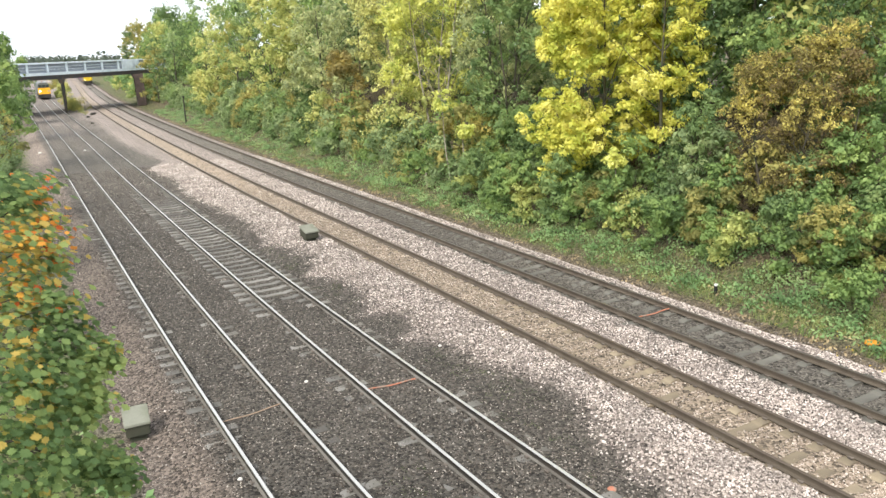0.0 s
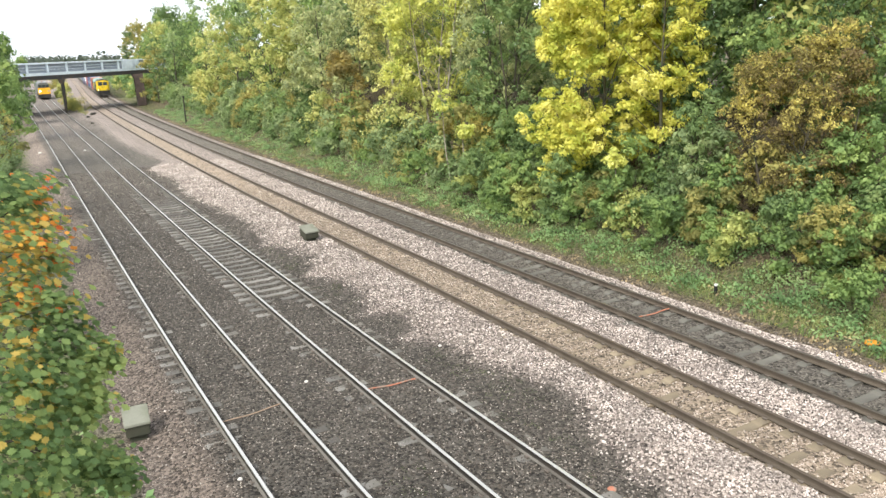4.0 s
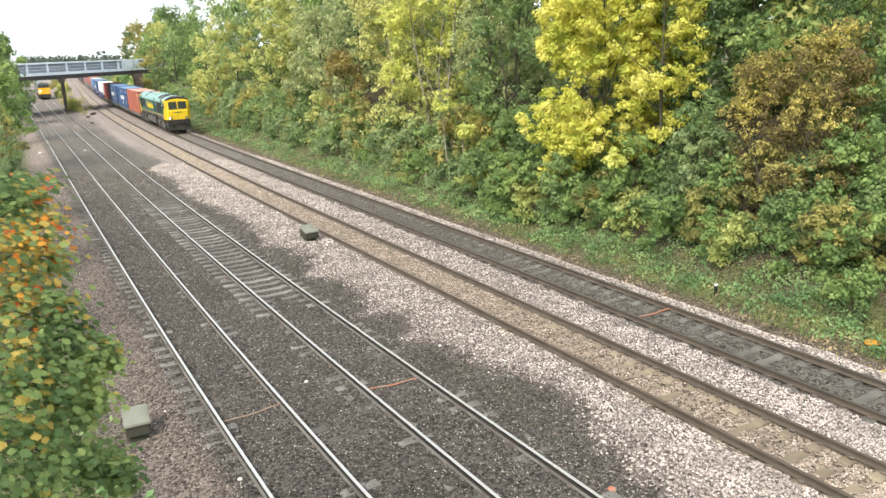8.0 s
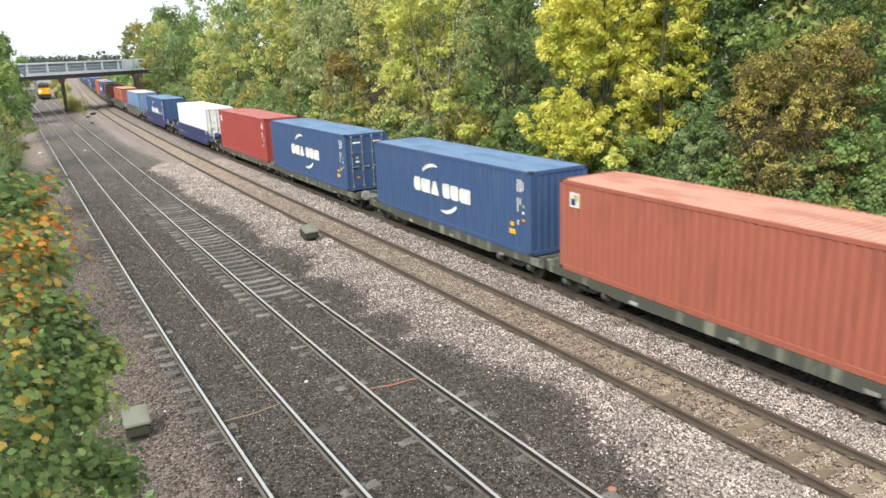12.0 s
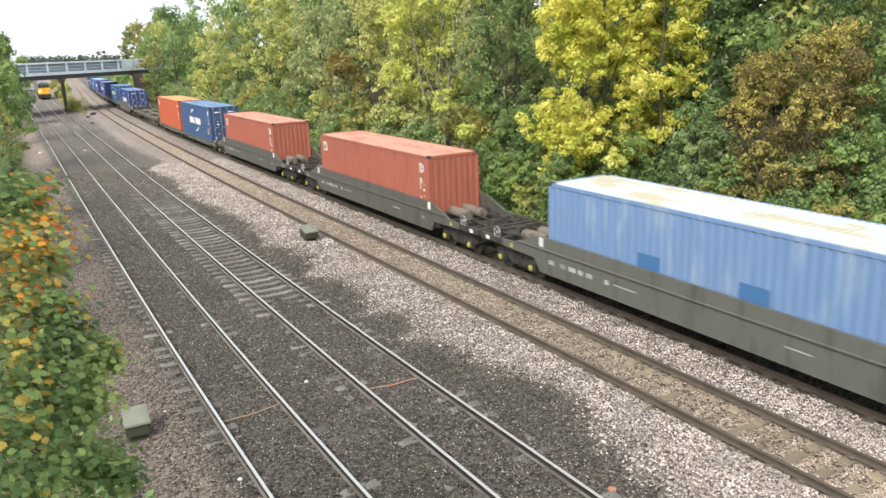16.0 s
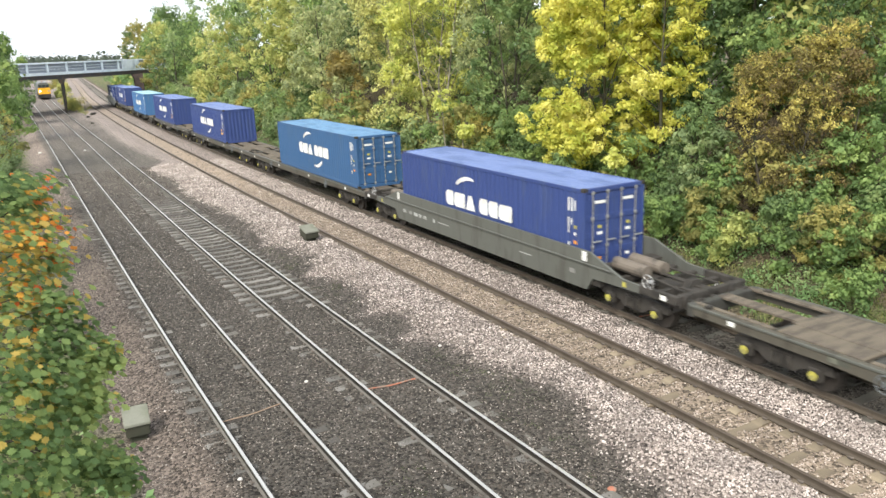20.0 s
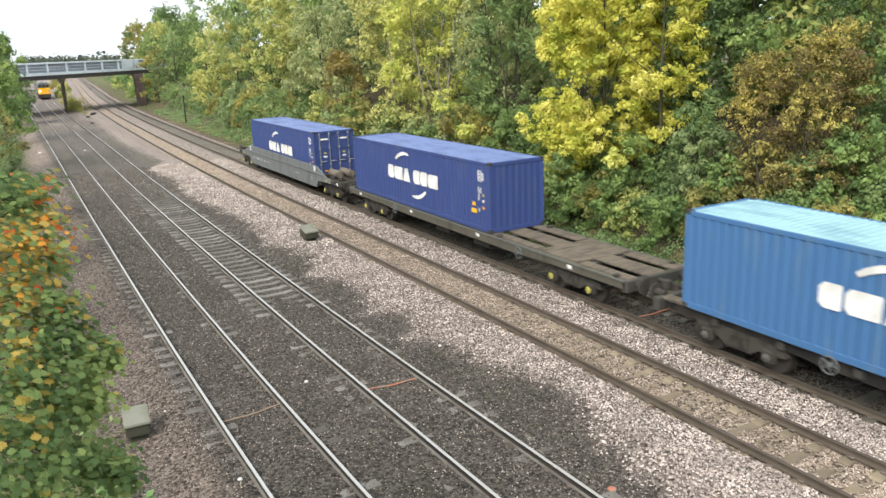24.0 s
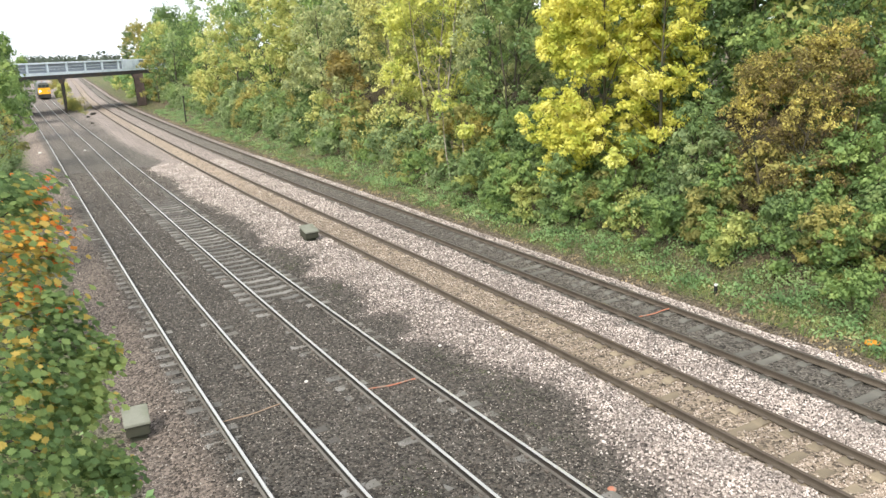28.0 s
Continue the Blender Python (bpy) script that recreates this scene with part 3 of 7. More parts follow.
# ---------------------------------------------------------------- trees and bushes
def leaf_cloud(rng, clumps, per_clump, size, droop=0.3, shell=0.55):
    """Leaves of many small clumps: single folded leaves on and inside the clumps' shells."""
    pts, nrm = [], []
    for (cx, cy, cz, rx, ry, rz) in clumps:
        n = int(per_clump * rx * rz)
        d = rng.normal(size=(n, 3))
        d /= np.linalg.norm(d, axis=1, keepdims=True)
        r = shell + (1 - shell) * rng.random((n, 1)) ** 0.6
        r += rng.normal(size=(n, 1)) * 0.07
        pts.append(np.array([cx, cy, cz]) + d * r * np.array([rx, ry, rz]))
        nrm.append(d)
    p, d = np.concatenate(pts), np.concatenate(nrm)
    n = len(p)
    up = d * 0.95 + rng.normal(size=(n, 3)) * 0.21 + np.array([0, 0, 0.55])
    up /= np.linalg.norm(up, axis=1, keepdims=True)
    a = np.cross(up, rng.normal(size=(n, 3)))
    a /= np.linalg.norm(a, axis=1, keepdims=True) + 1e-9
    a[:, 2] -= droop
    b = np.cross(up, a)
    s = size * (0.6 + 0.8 * rng.random((n, 1)))
    v = np.empty((n, 4, 3))
    v[:, 0] = p - a * s
    v[:, 1] = p + b * s * 0.55 + up * s * 0.18
    v[:, 2] = p + a * s
    v[:, 3] = p - b * s * 0.55 + up * s * 0.18
    return v.reshape(-1, 3), n


def quads_mesh(name, v, n, mat):
    me = bpy.data.meshes.new(name)
    me.vertices.add(n * 4)
    me.vertices.foreach_set("co", v.astype(np.float32).ravel())
    me.loops.add(n * 4)
    me.loops.foreach_set("vertex_index", np.arange(n * 4, dtype=np.int32))
    me.polygons.add(n)
    me.polygons.foreach_set("loop_start", np.arange(0, n * 4, 4, dtype=np.int32))
    me.polygons.foreach_set("loop_total", np.full(n, 4, dtype=np.int32))
    me.materials.append(mat)
    me.update(calc_edges=True)
    me.validate()
    return me


def crown_clumps(rng, height, base, radius, count, top=1.0):
    """Clumps filling a tree's crown: wide low down or in the middle, with an uneven outline."""
    out = []
    for i in range(count):
        u = rng.random()
        z = base + (height - base) * u
        w = radius * (0.55 + 0.6 * math.sin(math.pi * min(1.0, 0.18 + u * 0.8))) * (1 - 0.35 * u * top)
        a, r = rng.random() * 6.283, (0.3 + 0.7 * math.sqrt(rng.random())) * w
        q = radius * (0.2 + 0.24 * rng.random() ** 1.3)
        out.append((r * math.cos(a), r * math.sin(a), z, q, q, q * (0.65 + 0.4 * rng.random())))
    return out


def tufts_of(rng, clumps, r0):
    """Breaks clumps up into leafy tufts sitting on their shells, more of them above than below."""
    out = []
    for cx, cy, cz, rx, ry, rz in clumps:
        for j in range(max(4, int(1.5 * (rx / r0) ** 2))):
            d = rng.normal(size=3)
            d /= np.linalg.norm(d)
            d[2] += 0.2
            k = 0.5 + 0.5 * rng.random()
            r = r0 * (0.55 + 0.85 * rng.random())
            out.append((cx + d[0] * rx * k, cy + d[1] * ry * k, cz + d[2] * rz * k, r, r, r * 0.68))
    return out


def trunk_mesh(name, rng, height, r, mat, limbs, spread, stems=1):
    bm = bmesh.new()
    for st in range(stems):
        lean = Vector((rng.normal() * 0.05, rng.normal() * 0.05, 0)) + (Vector((math.cos(st * 2.4), math.sin(st * 2.4), 0)) * 0.16 if stems > 1 else Vector())
        p, pts, rr = Vector((0, 0, -0.6)) + lean * 1.5, [], r * (0.8 if stems > 1 else 1)
        for i in range(8):
            pts.append((p.copy(), rr * (1 - i / 8.5)))
            p = p + Vector((lean.x + rng.normal() * 0.04, lean.y + rng.normal() * 0.04, 1)) * height / 8
        for (a, ra), (b, rb) in zip(pts, pts[1:]):
            tube(bm, a, b, ra, rb, n=7, cap=False)
        for j in range(limbs):
            i = 2 + j % 5
            a, ra = pts[i]
            ang = rng.random() * 6.283
            d = Vector((math.cos(ang), math.sin(ang), 0.5 + rng.random()))
            b = a + d * spread * (0.5 + 0.5 * rng.random())
            c = b + (d + Vector((rng.normal() * 0.4, rng.normal() * 0.4, 0.3))) * spread * 0.4
            tube(bm, a, b, ra * 0.5, ra * 0.28, n=5, cap=False)
            tube(bm, b, c, ra * 0.28, ra * 0.08, n=5, cap=False)
    return mesh_of(name, bm, mat, smooth=True)


def tree(seed, x, y, height, radius, mat, label, base=0.25, leaves=60, size=0.17, count=60, bark=None, trunk_r=0.13, stems=1, name="tree", limbs=14, category="tree"):
    """A tree or bush standing on the bank: trunk with limbs, and a crown of clumps of leaves."""
    rng = np.random.default_rng(seed)
    z = zones(x, min(y, 300.0))[6]
    t = thing(name, label, category, m=pose(x, y, z))
    tr = new("trunk", trunk_mesh("trunk", rng, height * 0.86, trunk_r, bark or BARK, limbs, radius * 0.75, stems))
    tr.parent = t
    clumps = crown_clumps(rng, height, height * base, radius, int(count * 0.62))
    fine = size < 0.16
    total = leaves * 2.3 * (1.55 if fine else 1.2) * sum(q[3] * q[5] for q in clumps)
    tufts = tufts_of(rng, clumps, min(0.5, max(0.19, size * 2.6)))
    v, n = leaf_cloud(rng, tufts, total / sum(q[3] * q[5] for q in tufts), size * (0.74 if fine else 0.76), shell=0.3)
    c = new("crown", quads_mesh("crown", v, n, mat))
    c.parent = t
    return t

# ---------------------------------------------------------------- the place
build_ground()
build_track(1, "slow_track", "running line with bright worn rails, sleepers buried in brown ballast", (RAIL_SIDE, RAIL_WORN), CONCRETE_GREY, 6.2, 150, 0)
build_track(2, "loop_track", "running line with bright worn rails and half-bare concrete sleepers", (RAIL_SIDE, RAIL_WORN), CONCRETE_GREY, 6.0, 150, 0)
build_track(3, "rusty_track", "running line with rust-brown rails and tan sleepers", (RAIL_RUST, RAIL_DULL), CONCRETE_TAN, 5.1, 150, 0)
build_track(4, "dark_track", "running line with oil-darkened sleepers between pale ballast shoulders", (RAIL_RUST, RAIL_GREY), CONCRETE_OILY, 5.2, 150, 0)

# overbridge on a skew: from the left bank to the right bank
BA, BB = Vector((-9.0, 121.3, 0)), Vector((29.0, 157.7, 0))


def build_bridge():
    d = (BB - BA).normalized()
    n = Vector((-d.y, d.x, 0))          # away from the camera
    m = Matrix((d, n, Vector((0, 0, 1)))).transposed().to_4x4()
    m.translation = BA
    length = (BB - BA).length
    t = thing("road_bridge", "pale grey steel plate-girder road bridge with a panelled parapet", "bridge", m=m)
    for side in (0.0, 9.0):
        bm = bmesh.new()
        box(bm, 0, length, side, side + 0.35, 5.25, 5.95, 0.03)
        part("girder", bm, STEEL_DARK, t, "dark painted girder")
        bm = bmesh.new()
        box(bm, 0, length, side - 0.08, side + 0.4, 5.9, 6.34, 0.02)
        part("string_course", bm, STEEL_PALE, t)
        bm = bmesh.new()
        box(bm, 0, length, side + 0.1, side + 0.22, 6.34, 7.62, 0.0)
        part("parapet_plate", bm, PANEL_GREY, t, "shaded grey parapet panels")
        bm = bmesh.new()
        box(bm, 0, length, side - 0.14, side + 0.42, 7.62, 7.88, 0.03)
        part("parapet_rail", bm, STEEL_PALE, t)
        for i in range(13):
            x = 2.2 + i * 4.1
            if x > length - 0.3:
                break
            bm = bmesh.new()
            box(bm, x - 0.15, x + 0.15, side - 0.14, side + 0.3, 6.34, 7.62, 0.02)
            part("parapet_post", bm, STEEL_PALE, t)
    bm = bmesh.new()
    box(bm, 0, length, 0.35, 9.0, 5.6, 5.9)
    part("deck", bm, STEEL_DARK, t)
    # the plain pale panel over the right-hand pier
    bm = bmesh.new()
    box(bm, 40.1, 44.7, -0.14, 0.1, 6.34, 7.62, 0.02)
    part("plain_panel", bm, STEEL_PALE, t)
    for z in (6.75, 7.18):
        bm = bmesh.new()
        box(bm, 0, 40.1, 0.05, 0.1, z, z + 0.06, 0.0)
        part("parapet_bar", bm, STEEL_PALE, t)
    return t, m


# darker panel grey and its level bands stand in for shade inside the frames
PANEL_GREY = material("panel_grey", (0.25, 0.28, 0.335), 0.7, streak=(0.3, 0.3, 6), second=(0.36, 0.40, 0.46), second_scale=0.6)
bridge, BRIDGE_M = build_bridge()
for i, (px, py) in enumerate(((9.25, 139.0), (9.6, 143.6), (10.0, 148.2))):
    bm = bmesh.new()
    tube(bm, (px, py, -0.6), (px, py, 4.7), 0.15, 0.22, n=14)
    prism(bm, [(px - 0.35, 4.6), (px + 0.35, 4.6), (px + 0.55, 5.28), (px - 0.55, 5.28)], py - 0.4, py + 0.4, "y")
    part("bridge_column", bm, STEEL_DARK, bridge, "dark column with a flared head", m=BRIDGE_M.inverted())
for px, py, top, foot in ((22.6, 151.3, 0.75, 1.25), (24.0, 162.5, 0.5, 0.7)):
    bm = bmesh.new()
    prism(bm, [(px - foot + 0.7, -0.6), (px - top + 0.1, 4.6), (px - top - 0.35, 5.28), (px + 0.9, 5.28), (px + 0.9, -0.6)], py - 0.6, py + 0.6, "y")
    part("bridge_pier", bm, BRICK_RED, bridge, "red-brown brick pier with a battered face", m=BRIDGE_M.inverted())

# ---------------------------------------------------------------- the wooded bank beyond the tracks
# seed, x, y, height, radius, leaves, label, lowest leaf, density, leaf size, clumps
BANK_TREES = (
    (1, 24.6, 144.5, 9.2, 2.7, OLIVE, "small olive-yellow tree beside the bridge", 0.05, 60, 0.22, 55),
    (2, 25.9, 134.3, 14.5, 3.77, DARK, "tall dark green tree with a thin gappy crown", 0.15, 26, 0.23, 55),
    (31, 26.5, 114.2, 15.2, 3.27, GREEN, "tall green tree with sky showing through it", 0.25, 26, 0.23, 55),
    (3, 24.8, 104.0, 9.5, 2.70, LIME, "bright green rounded young tree", 0.04, 66, 0.19, 75),
    (32, 27.4, 95.9, 13.1, 2.96, GREEN, "green tree standing behind a rounder one", 0.1, 40, 0.22, 60),
    (33, 25.3, 94.2, 11.0, 1.79, ORANGE_GREEN, "yellow-green tree with an orange tinged side", 0.2, 70, 0.17, 60),
    (4, 25.3, 79.6, 14.6, 3.71, LIME, "large spreading yellow-green tree", 0.12, 60, 0.18, 110),
    (34, 24.0, 76.6, 3.3, 2.30, SAGE_COOL, "cool green thorn bush on the lower bank", 0.02, 80, 0.16, 55),
    (5, 25.3, 65.7, 13.7, 2.96, SAGE_PALE, "tall grey-green tree with a yellowing top", 0.06, 66, 0.17, 100),
    (35, 24.1, 66.7, 3.8, 2.16, DARK, "dark green rounded holly bush", 0.02, 90, 0.14, 60),
    (6, 26.3, 59.5, 15.5, 3.42, SAGE_PALE, "tall grey-green willow tree", 0.1, 66, 0.16, 100),
    (7, 24.3, 58.3, 6.6, 1.85, BROWN_OLIVE, "brownish olive tree with yellowing skirts", 0.02, 110, 0.14, 85),
    (36, 25.9, 52.4, 15.5, 3.09, OLIVE_YELLOW, "tall tree with pale yellowing leaves", 0.12, 90, 0.14, 100),
    (8, 25.2, 45.2, 15.3, 3.07, LIME_YELLOW, "yellow-green tree with thin pale stems", 0.20, 100, 0.13, 115),
    (37, 23.9, 50.6, 3.0, 1.65, OLIVE_YELLOW, "yellow-leaved bush with dark gaps", 0.02, 70, 0.12, 45),
    (46, 23.7, 44.9, 2.6, 1.28, OLIVE_YELLOW, "thin yellow-leaved sapling with dark gaps", 0.05, 55, 0.12, 36),
    (38, 26.8, 39.4, 15.5, 2.73, SAGE_PALE, "tall slender grey-green tree", 0.15, 90, 0.13, 100),
    (9, 25.3, 36.5, 10.5, 2.17, SAGE_COOL, "grey-green tree with drooping sprays", 0.1, 110, 0.12, 95),
    (47, 24.0, 37.1, 3.1, 1.71, ORANGE_GREEN, "olive green bushy sapling", 0.02, 120, 0.11, 70),
    (39, 24.0, 32.4, 2.8, 1.26, DARK, "low dark green elder bush", 0.02, 130, 0.10, 60),
    (10, 24.9, 27.9, 13.1, 3.30, YELLOW, "bright yellow autumn maple", 0.06, 230, 0.115, 185),
    (40, 25.2, 24.6, 11.7, 1.88, YELLOW, "slender bright yellow tree", 0.14, 250, 0.10, 100),
    (48, 24.2, 29.2, 2.2, 1.01, LIME_YELLOW, "low yellow-green maple bush", 0.05, 230, 0.09, 55),
    (11, 28.0, 24.9, 14.1, 3.03, DARK, "dark green tree behind yellow ones", 0.1, 80, 0.14, 95),
    (41, 24.4, 21.8, 4.5, 1.22, SAGE_COOL, "cool green bushy cone-shaped shrub", 0.02, 260, 0.075, 95),
    (12, 25.0, 19.4, 5.5, 1.55, RUSSET, "russet and olive bramble-hung thicket", 0.05, 330, 0.066, 100),
    (45, 25.2, 17.0, 6.2, 1.70, RUSSET, "olive-brown bramble thicket with yellow leaves", 0.05, 330, 0.066, 110),
    (42, 24.9, 15.9, 5.9, 0.96, RUSSET_RED, "reddish brown bramble thicket", 0.1, 320, 0.062, 80),
    (51, 24.7, 18.5, 5.1, 0.64, RUSSET_RED, "small reddish brown bramble thicket", 0.3, 320, 0.062, 45),
    (13, 28.5, 20.0, 13.3, 3.41, GREEN, "tall green tree with slim trunks", 0.12, 100, 0.105, 100),
    (43, 28.2, 15.1, 12.8, 3.41, DARK, "tall dark green broadleaved tree", 0.05, 100, 0.105, 100),
    (44, 25.3, 14.2, 6.8, 1.37, GREEN, "small green young tree", 0.02, 150, 0.095, 90),
)
for a in BANK_TREES:
    tree(*a[:7], base=a[7], leaves=a[8], size=a[9], count=a[10], bark=PALE_BARK if a[0] in (8, 36) else BARK,
         stems=3 if a[7] > 0.14 and a[2] < 60 else 1, trunk_r=0.11 if a[2] < 60 else 0.16)

# second row on top of the bank, closing the view behind the first
rng_back = random.Random(5)
y_back = 9.0
k = 0
while y_back < 185:
    mat = (GREEN, SAGE, LIME, GREEN, DARK, SAGE)[k % 6]
    tree(200 + k, 31.5 + rng_back.uniform(-1, 1.5), y_back, rng_back.uniform(9.0, 11.5) if y_back > 60 else rng_back.uniform(10, 12.5), rng_back.uniform(3.4, 4.4), mat,
         {0: "green tree on top of the wooded bank", 1: "grey-green tree on top of the wooded bank", 2: "yellow-green tree on top of the wooded bank",
          3: "green tree on top of the wooded bank", 4: "dark green tree on top of the wooded bank", 5: "grey-green tree on top of the wooded bank"}[k % 6],
         base=0.0, leaves=26 if y_back < 70 else 15, size=0.2 if y_back < 70 else 0.27, count=95)
    y_back += rng_back.uniform(4.6, 6.2) * (1.0 if y_back < 80 else 1.3)
    k += 1

# a third row behind, where the bank tops out
for k in range(17):
    tree(300 + k, 37.0 + rng_back.uniform(-1.2, 1.2), 12.0 + k * 5.0, rng_back.uniform(10.0, 12.5), 4.2, (DARK, GREEN, SAGE)[k % 3],
         ("dark green tree at the back of the wood", "green tree at the back of the wood", "grey-green tree at the back of the wood")[k % 3], base=0.0, leaves=9, size=0.42, count=80)

# saplings and tall brambles half way up the bank, under the trees
rng_mid = random.Random(14)
y_mid, k = 10.5, 0
while y_mid < 120:
    near = y_mid < 36
    # near the camera DARK replaces LIME, standing in for shade low on the bank
    mat = ((GREEN, SAGE, DARK, GREEN, SAGE_COOL, OLIVE) if near else (GREEN, SAGE, LIME, DARK, SAGE_COOL, OLIVE))[k % 6]
    h = rng_mid.uniform(2.0, 3.3) * (1.0 if near else 1.2)
    tree(600 + k, float(TRACK[4](y_mid)) + rng_mid.uniform(7.3, 9.0), y_mid, h, h * 0.5, mat,
         ("green sapling under the trees", "grey-green sapling under the trees", "leafy sapling half way up the bank", "leafy holly bush under the trees", "cool green elder bush under the trees", "olive hawthorn bush under the trees")[k % 6],
         base=0.0, leaves=240 if near else 90, size=0.10 if near else 0.16, count=42, trunk_r=0.04, limbs=5, name="sapling", category="bush")
    y_mid += h * (0.62 if near else 0.8)
    k += 1

# undergrowth along the foot of the bank
rng_low = random.Random(8)
y_low, k = 9.5, 0
while y_low < 150:
    near = y_low < 36
    mat = ((GREEN, SAGE_COOL, LIME, GREEN, OLIVE) if near else (SAGE, GREEN, OLIVE, SAGE, SAGE_COOL))[k % 5]
    x0 = float(TRACK[4](y_low)) + float(np.interp(y_low, (10, 16, 21, 31, 38, 47, 60, 100), (6.3, 6.1, 5.7, 5.3, 5.7, 6.1, 6.4, 7.0)))
    h = rng_low.uniform(1.5, 2.8) if near else rng_low.uniform(1.3, 3.0)
    tree(400 + k, x0 + rng_low.uniform(-0.3, 0.9), y_low, h, h * 0.62, mat,
         ("green bramble bush on the lower bank", "grey-green hawthorn bush on the lower bank", "yellow-green leafy bush on the lower bank", "green leafy bramble bush on the lower bank", "olive-brown thorn bush on the lower bank")[k % 5],
         base=0.0, leaves=(420 if y_low < 22 else 300) if near else 110, size=(0.075 if y_low < 22 else 0.09) if near else 0.14, count=34, trunk_r=0.03, limbs=4, name="bush", category="bush")
    y_low += h * (0.58 if near else 0.85)
    k += 1


def build_herbs():
    """Nettles, grass tufts and seedlings along the verge, and fallen leaves among them."""
    rng = np.random.default_rng(3)
    clumps = []
    for i in range(3000):
        y = 8 + 125 * rng.random() ** 1.7
        x = float(TRACK[4](y)) + 2.85 + 4.2 * rng.random() ** 0.8
        h = (0.13 + 0.26 * rng.random() ** 2) * (0.55 + 0.5 * min(1.0, max(0.0, (x - float(TRACK[4](y)) - 2.7) / 2)))
        if wob(x, y, 0.45, 2.0) < -0.18:
            continue
        z = zones(x, y)[6]
        clumps.append((x, y, z + h * 0.5, h * 1.7, h * 1.7, h))
    v, n = leaf_cloud(rng, clumps, 330, 0.05, shell=0.2)
    tagged(new("verge_herbs", quads_mesh("verge_herbs", v, n, HERB)), "low green nettles and herbs on the verge", "undergrowth", kind="stuff")
    clumps = []
    for i in range(420):
        y = 9 + 110 * rng.random() ** 1.5
        x = float(TRACK[4](y)) + 2.3 + 2.6 * rng.random()
        clumps.append((x, y, zones(x, y)[6] + 0.03, 0.3, 0.3, 0.04))
    v, n = leaf_cloud(rng, clumps, 900, 0.05, shell=0.0)
    tagged(new("fallen_leaves", quads_mesh("fallen_leaves", v, n, LITTER)), "fallen brown leaves and dry grass on the verge", "leaf litter", kind="stuff")
    # grass: single blades leaning out of tufts
    count = 34000
    y = 8 + 90 * rng.random(count) ** 1.7
    off = 2.75 + 3.6 * rng.random(count)
    x = TRACK[4](y) + off
    lots = np.array([wob(a * 0.9, b * 0.9, 1.0, 8.0) for a, b in zip(x, y)]) > -0.12
    x, y = x[lots], y[lots]
    n = len(x)
    z = np.array([zones(a, b)[6] for a, b in zip(x, y)])
    p = np.stack([x, y, z - 0.02], 1)
    ang = rng.random(n) * 6.283
    wide = np.stack([np.cos(ang), np.sin(ang), np.zeros(n)], 1) * (0.008 + 0.012 * rng.random((n, 1)))
    tip = p + np.stack([rng.normal(size=n) * 0.10, rng.normal(size=n) * 0.10, 0.06 + 0.14 * rng.random(n)], 1)
    v = np.empty((n, 4, 3))
    v[:, 0], v[:, 1], v[:, 2], v[:, 3] = p - wide, p + wide, tip + wide * 0.25, tip - wide * 0.25
    tagged(new("verge_grass", quads_mesh("verge_grass", v.reshape(-1, 3), n, GRASS)), "dry yellow-green grass on the verge", "grass", kind="stuff")


build_herbs()

# ---------------------------------------------------------------- the near bank: trees beside the first track
LEFT_TREES = (
    (61, 0.9, 118.0, 9.0, 3.0, DARK, "dark green tree beside the line", 0.05, 50, 0.22, 70),
    (62, -0.1, 92.0, 10.5, 3.1, GREEN, "green tree beside the line", 0.02, 60, 0.2, 75),
    (63, -0.9, 66.0, 9.6, 2.6, GREEN, "leafy green tree beside the line", 0.02, 80, 0.17, 80),
    (64, -0.6, 60.0, 5.0, 1.6, OLIVE, "yellowing bush beside the line", 0.0, 110, 0.14, 50),
    (65, -1.4, 44.0, 5.2, 1.9, SAGE, "grey-green bush beside the line", 0.0, 130, 0.11, 60),
    (66, -2.1, 33.0, 6.2, 1.8, LIME, "lime-green bush beside the line", 0.0, 150, 0.10, 60),
    (67, -2.2, 24.0, 4.0, 1.5, GREEN, "low green bush beside the line", 0.0, 160, 0.08, 50),
)
for a in LEFT_TREES:
    tree(*a[:7], base=a[7], leaves=a[8], size=a[9], count=a[10], trunk_r=0.1)


# the maple close to the camera
def maple_leaf():
    """Outline of a five-lobed leaf, one unit long from stalk to tip: half of it, mirrored."""
    half = [(0.0, 1.0), (0.10, 0.74), (0.16, 0.70), (0.30, 0.78), (0.27, 0.60), (0.52, 0.52), (0.40, 0.36), (0.46, 0.20), (0.22, 0.16), (0.05, 0.02)]
    return half + [(-a, b) for a, b in reversed(half[1:])]


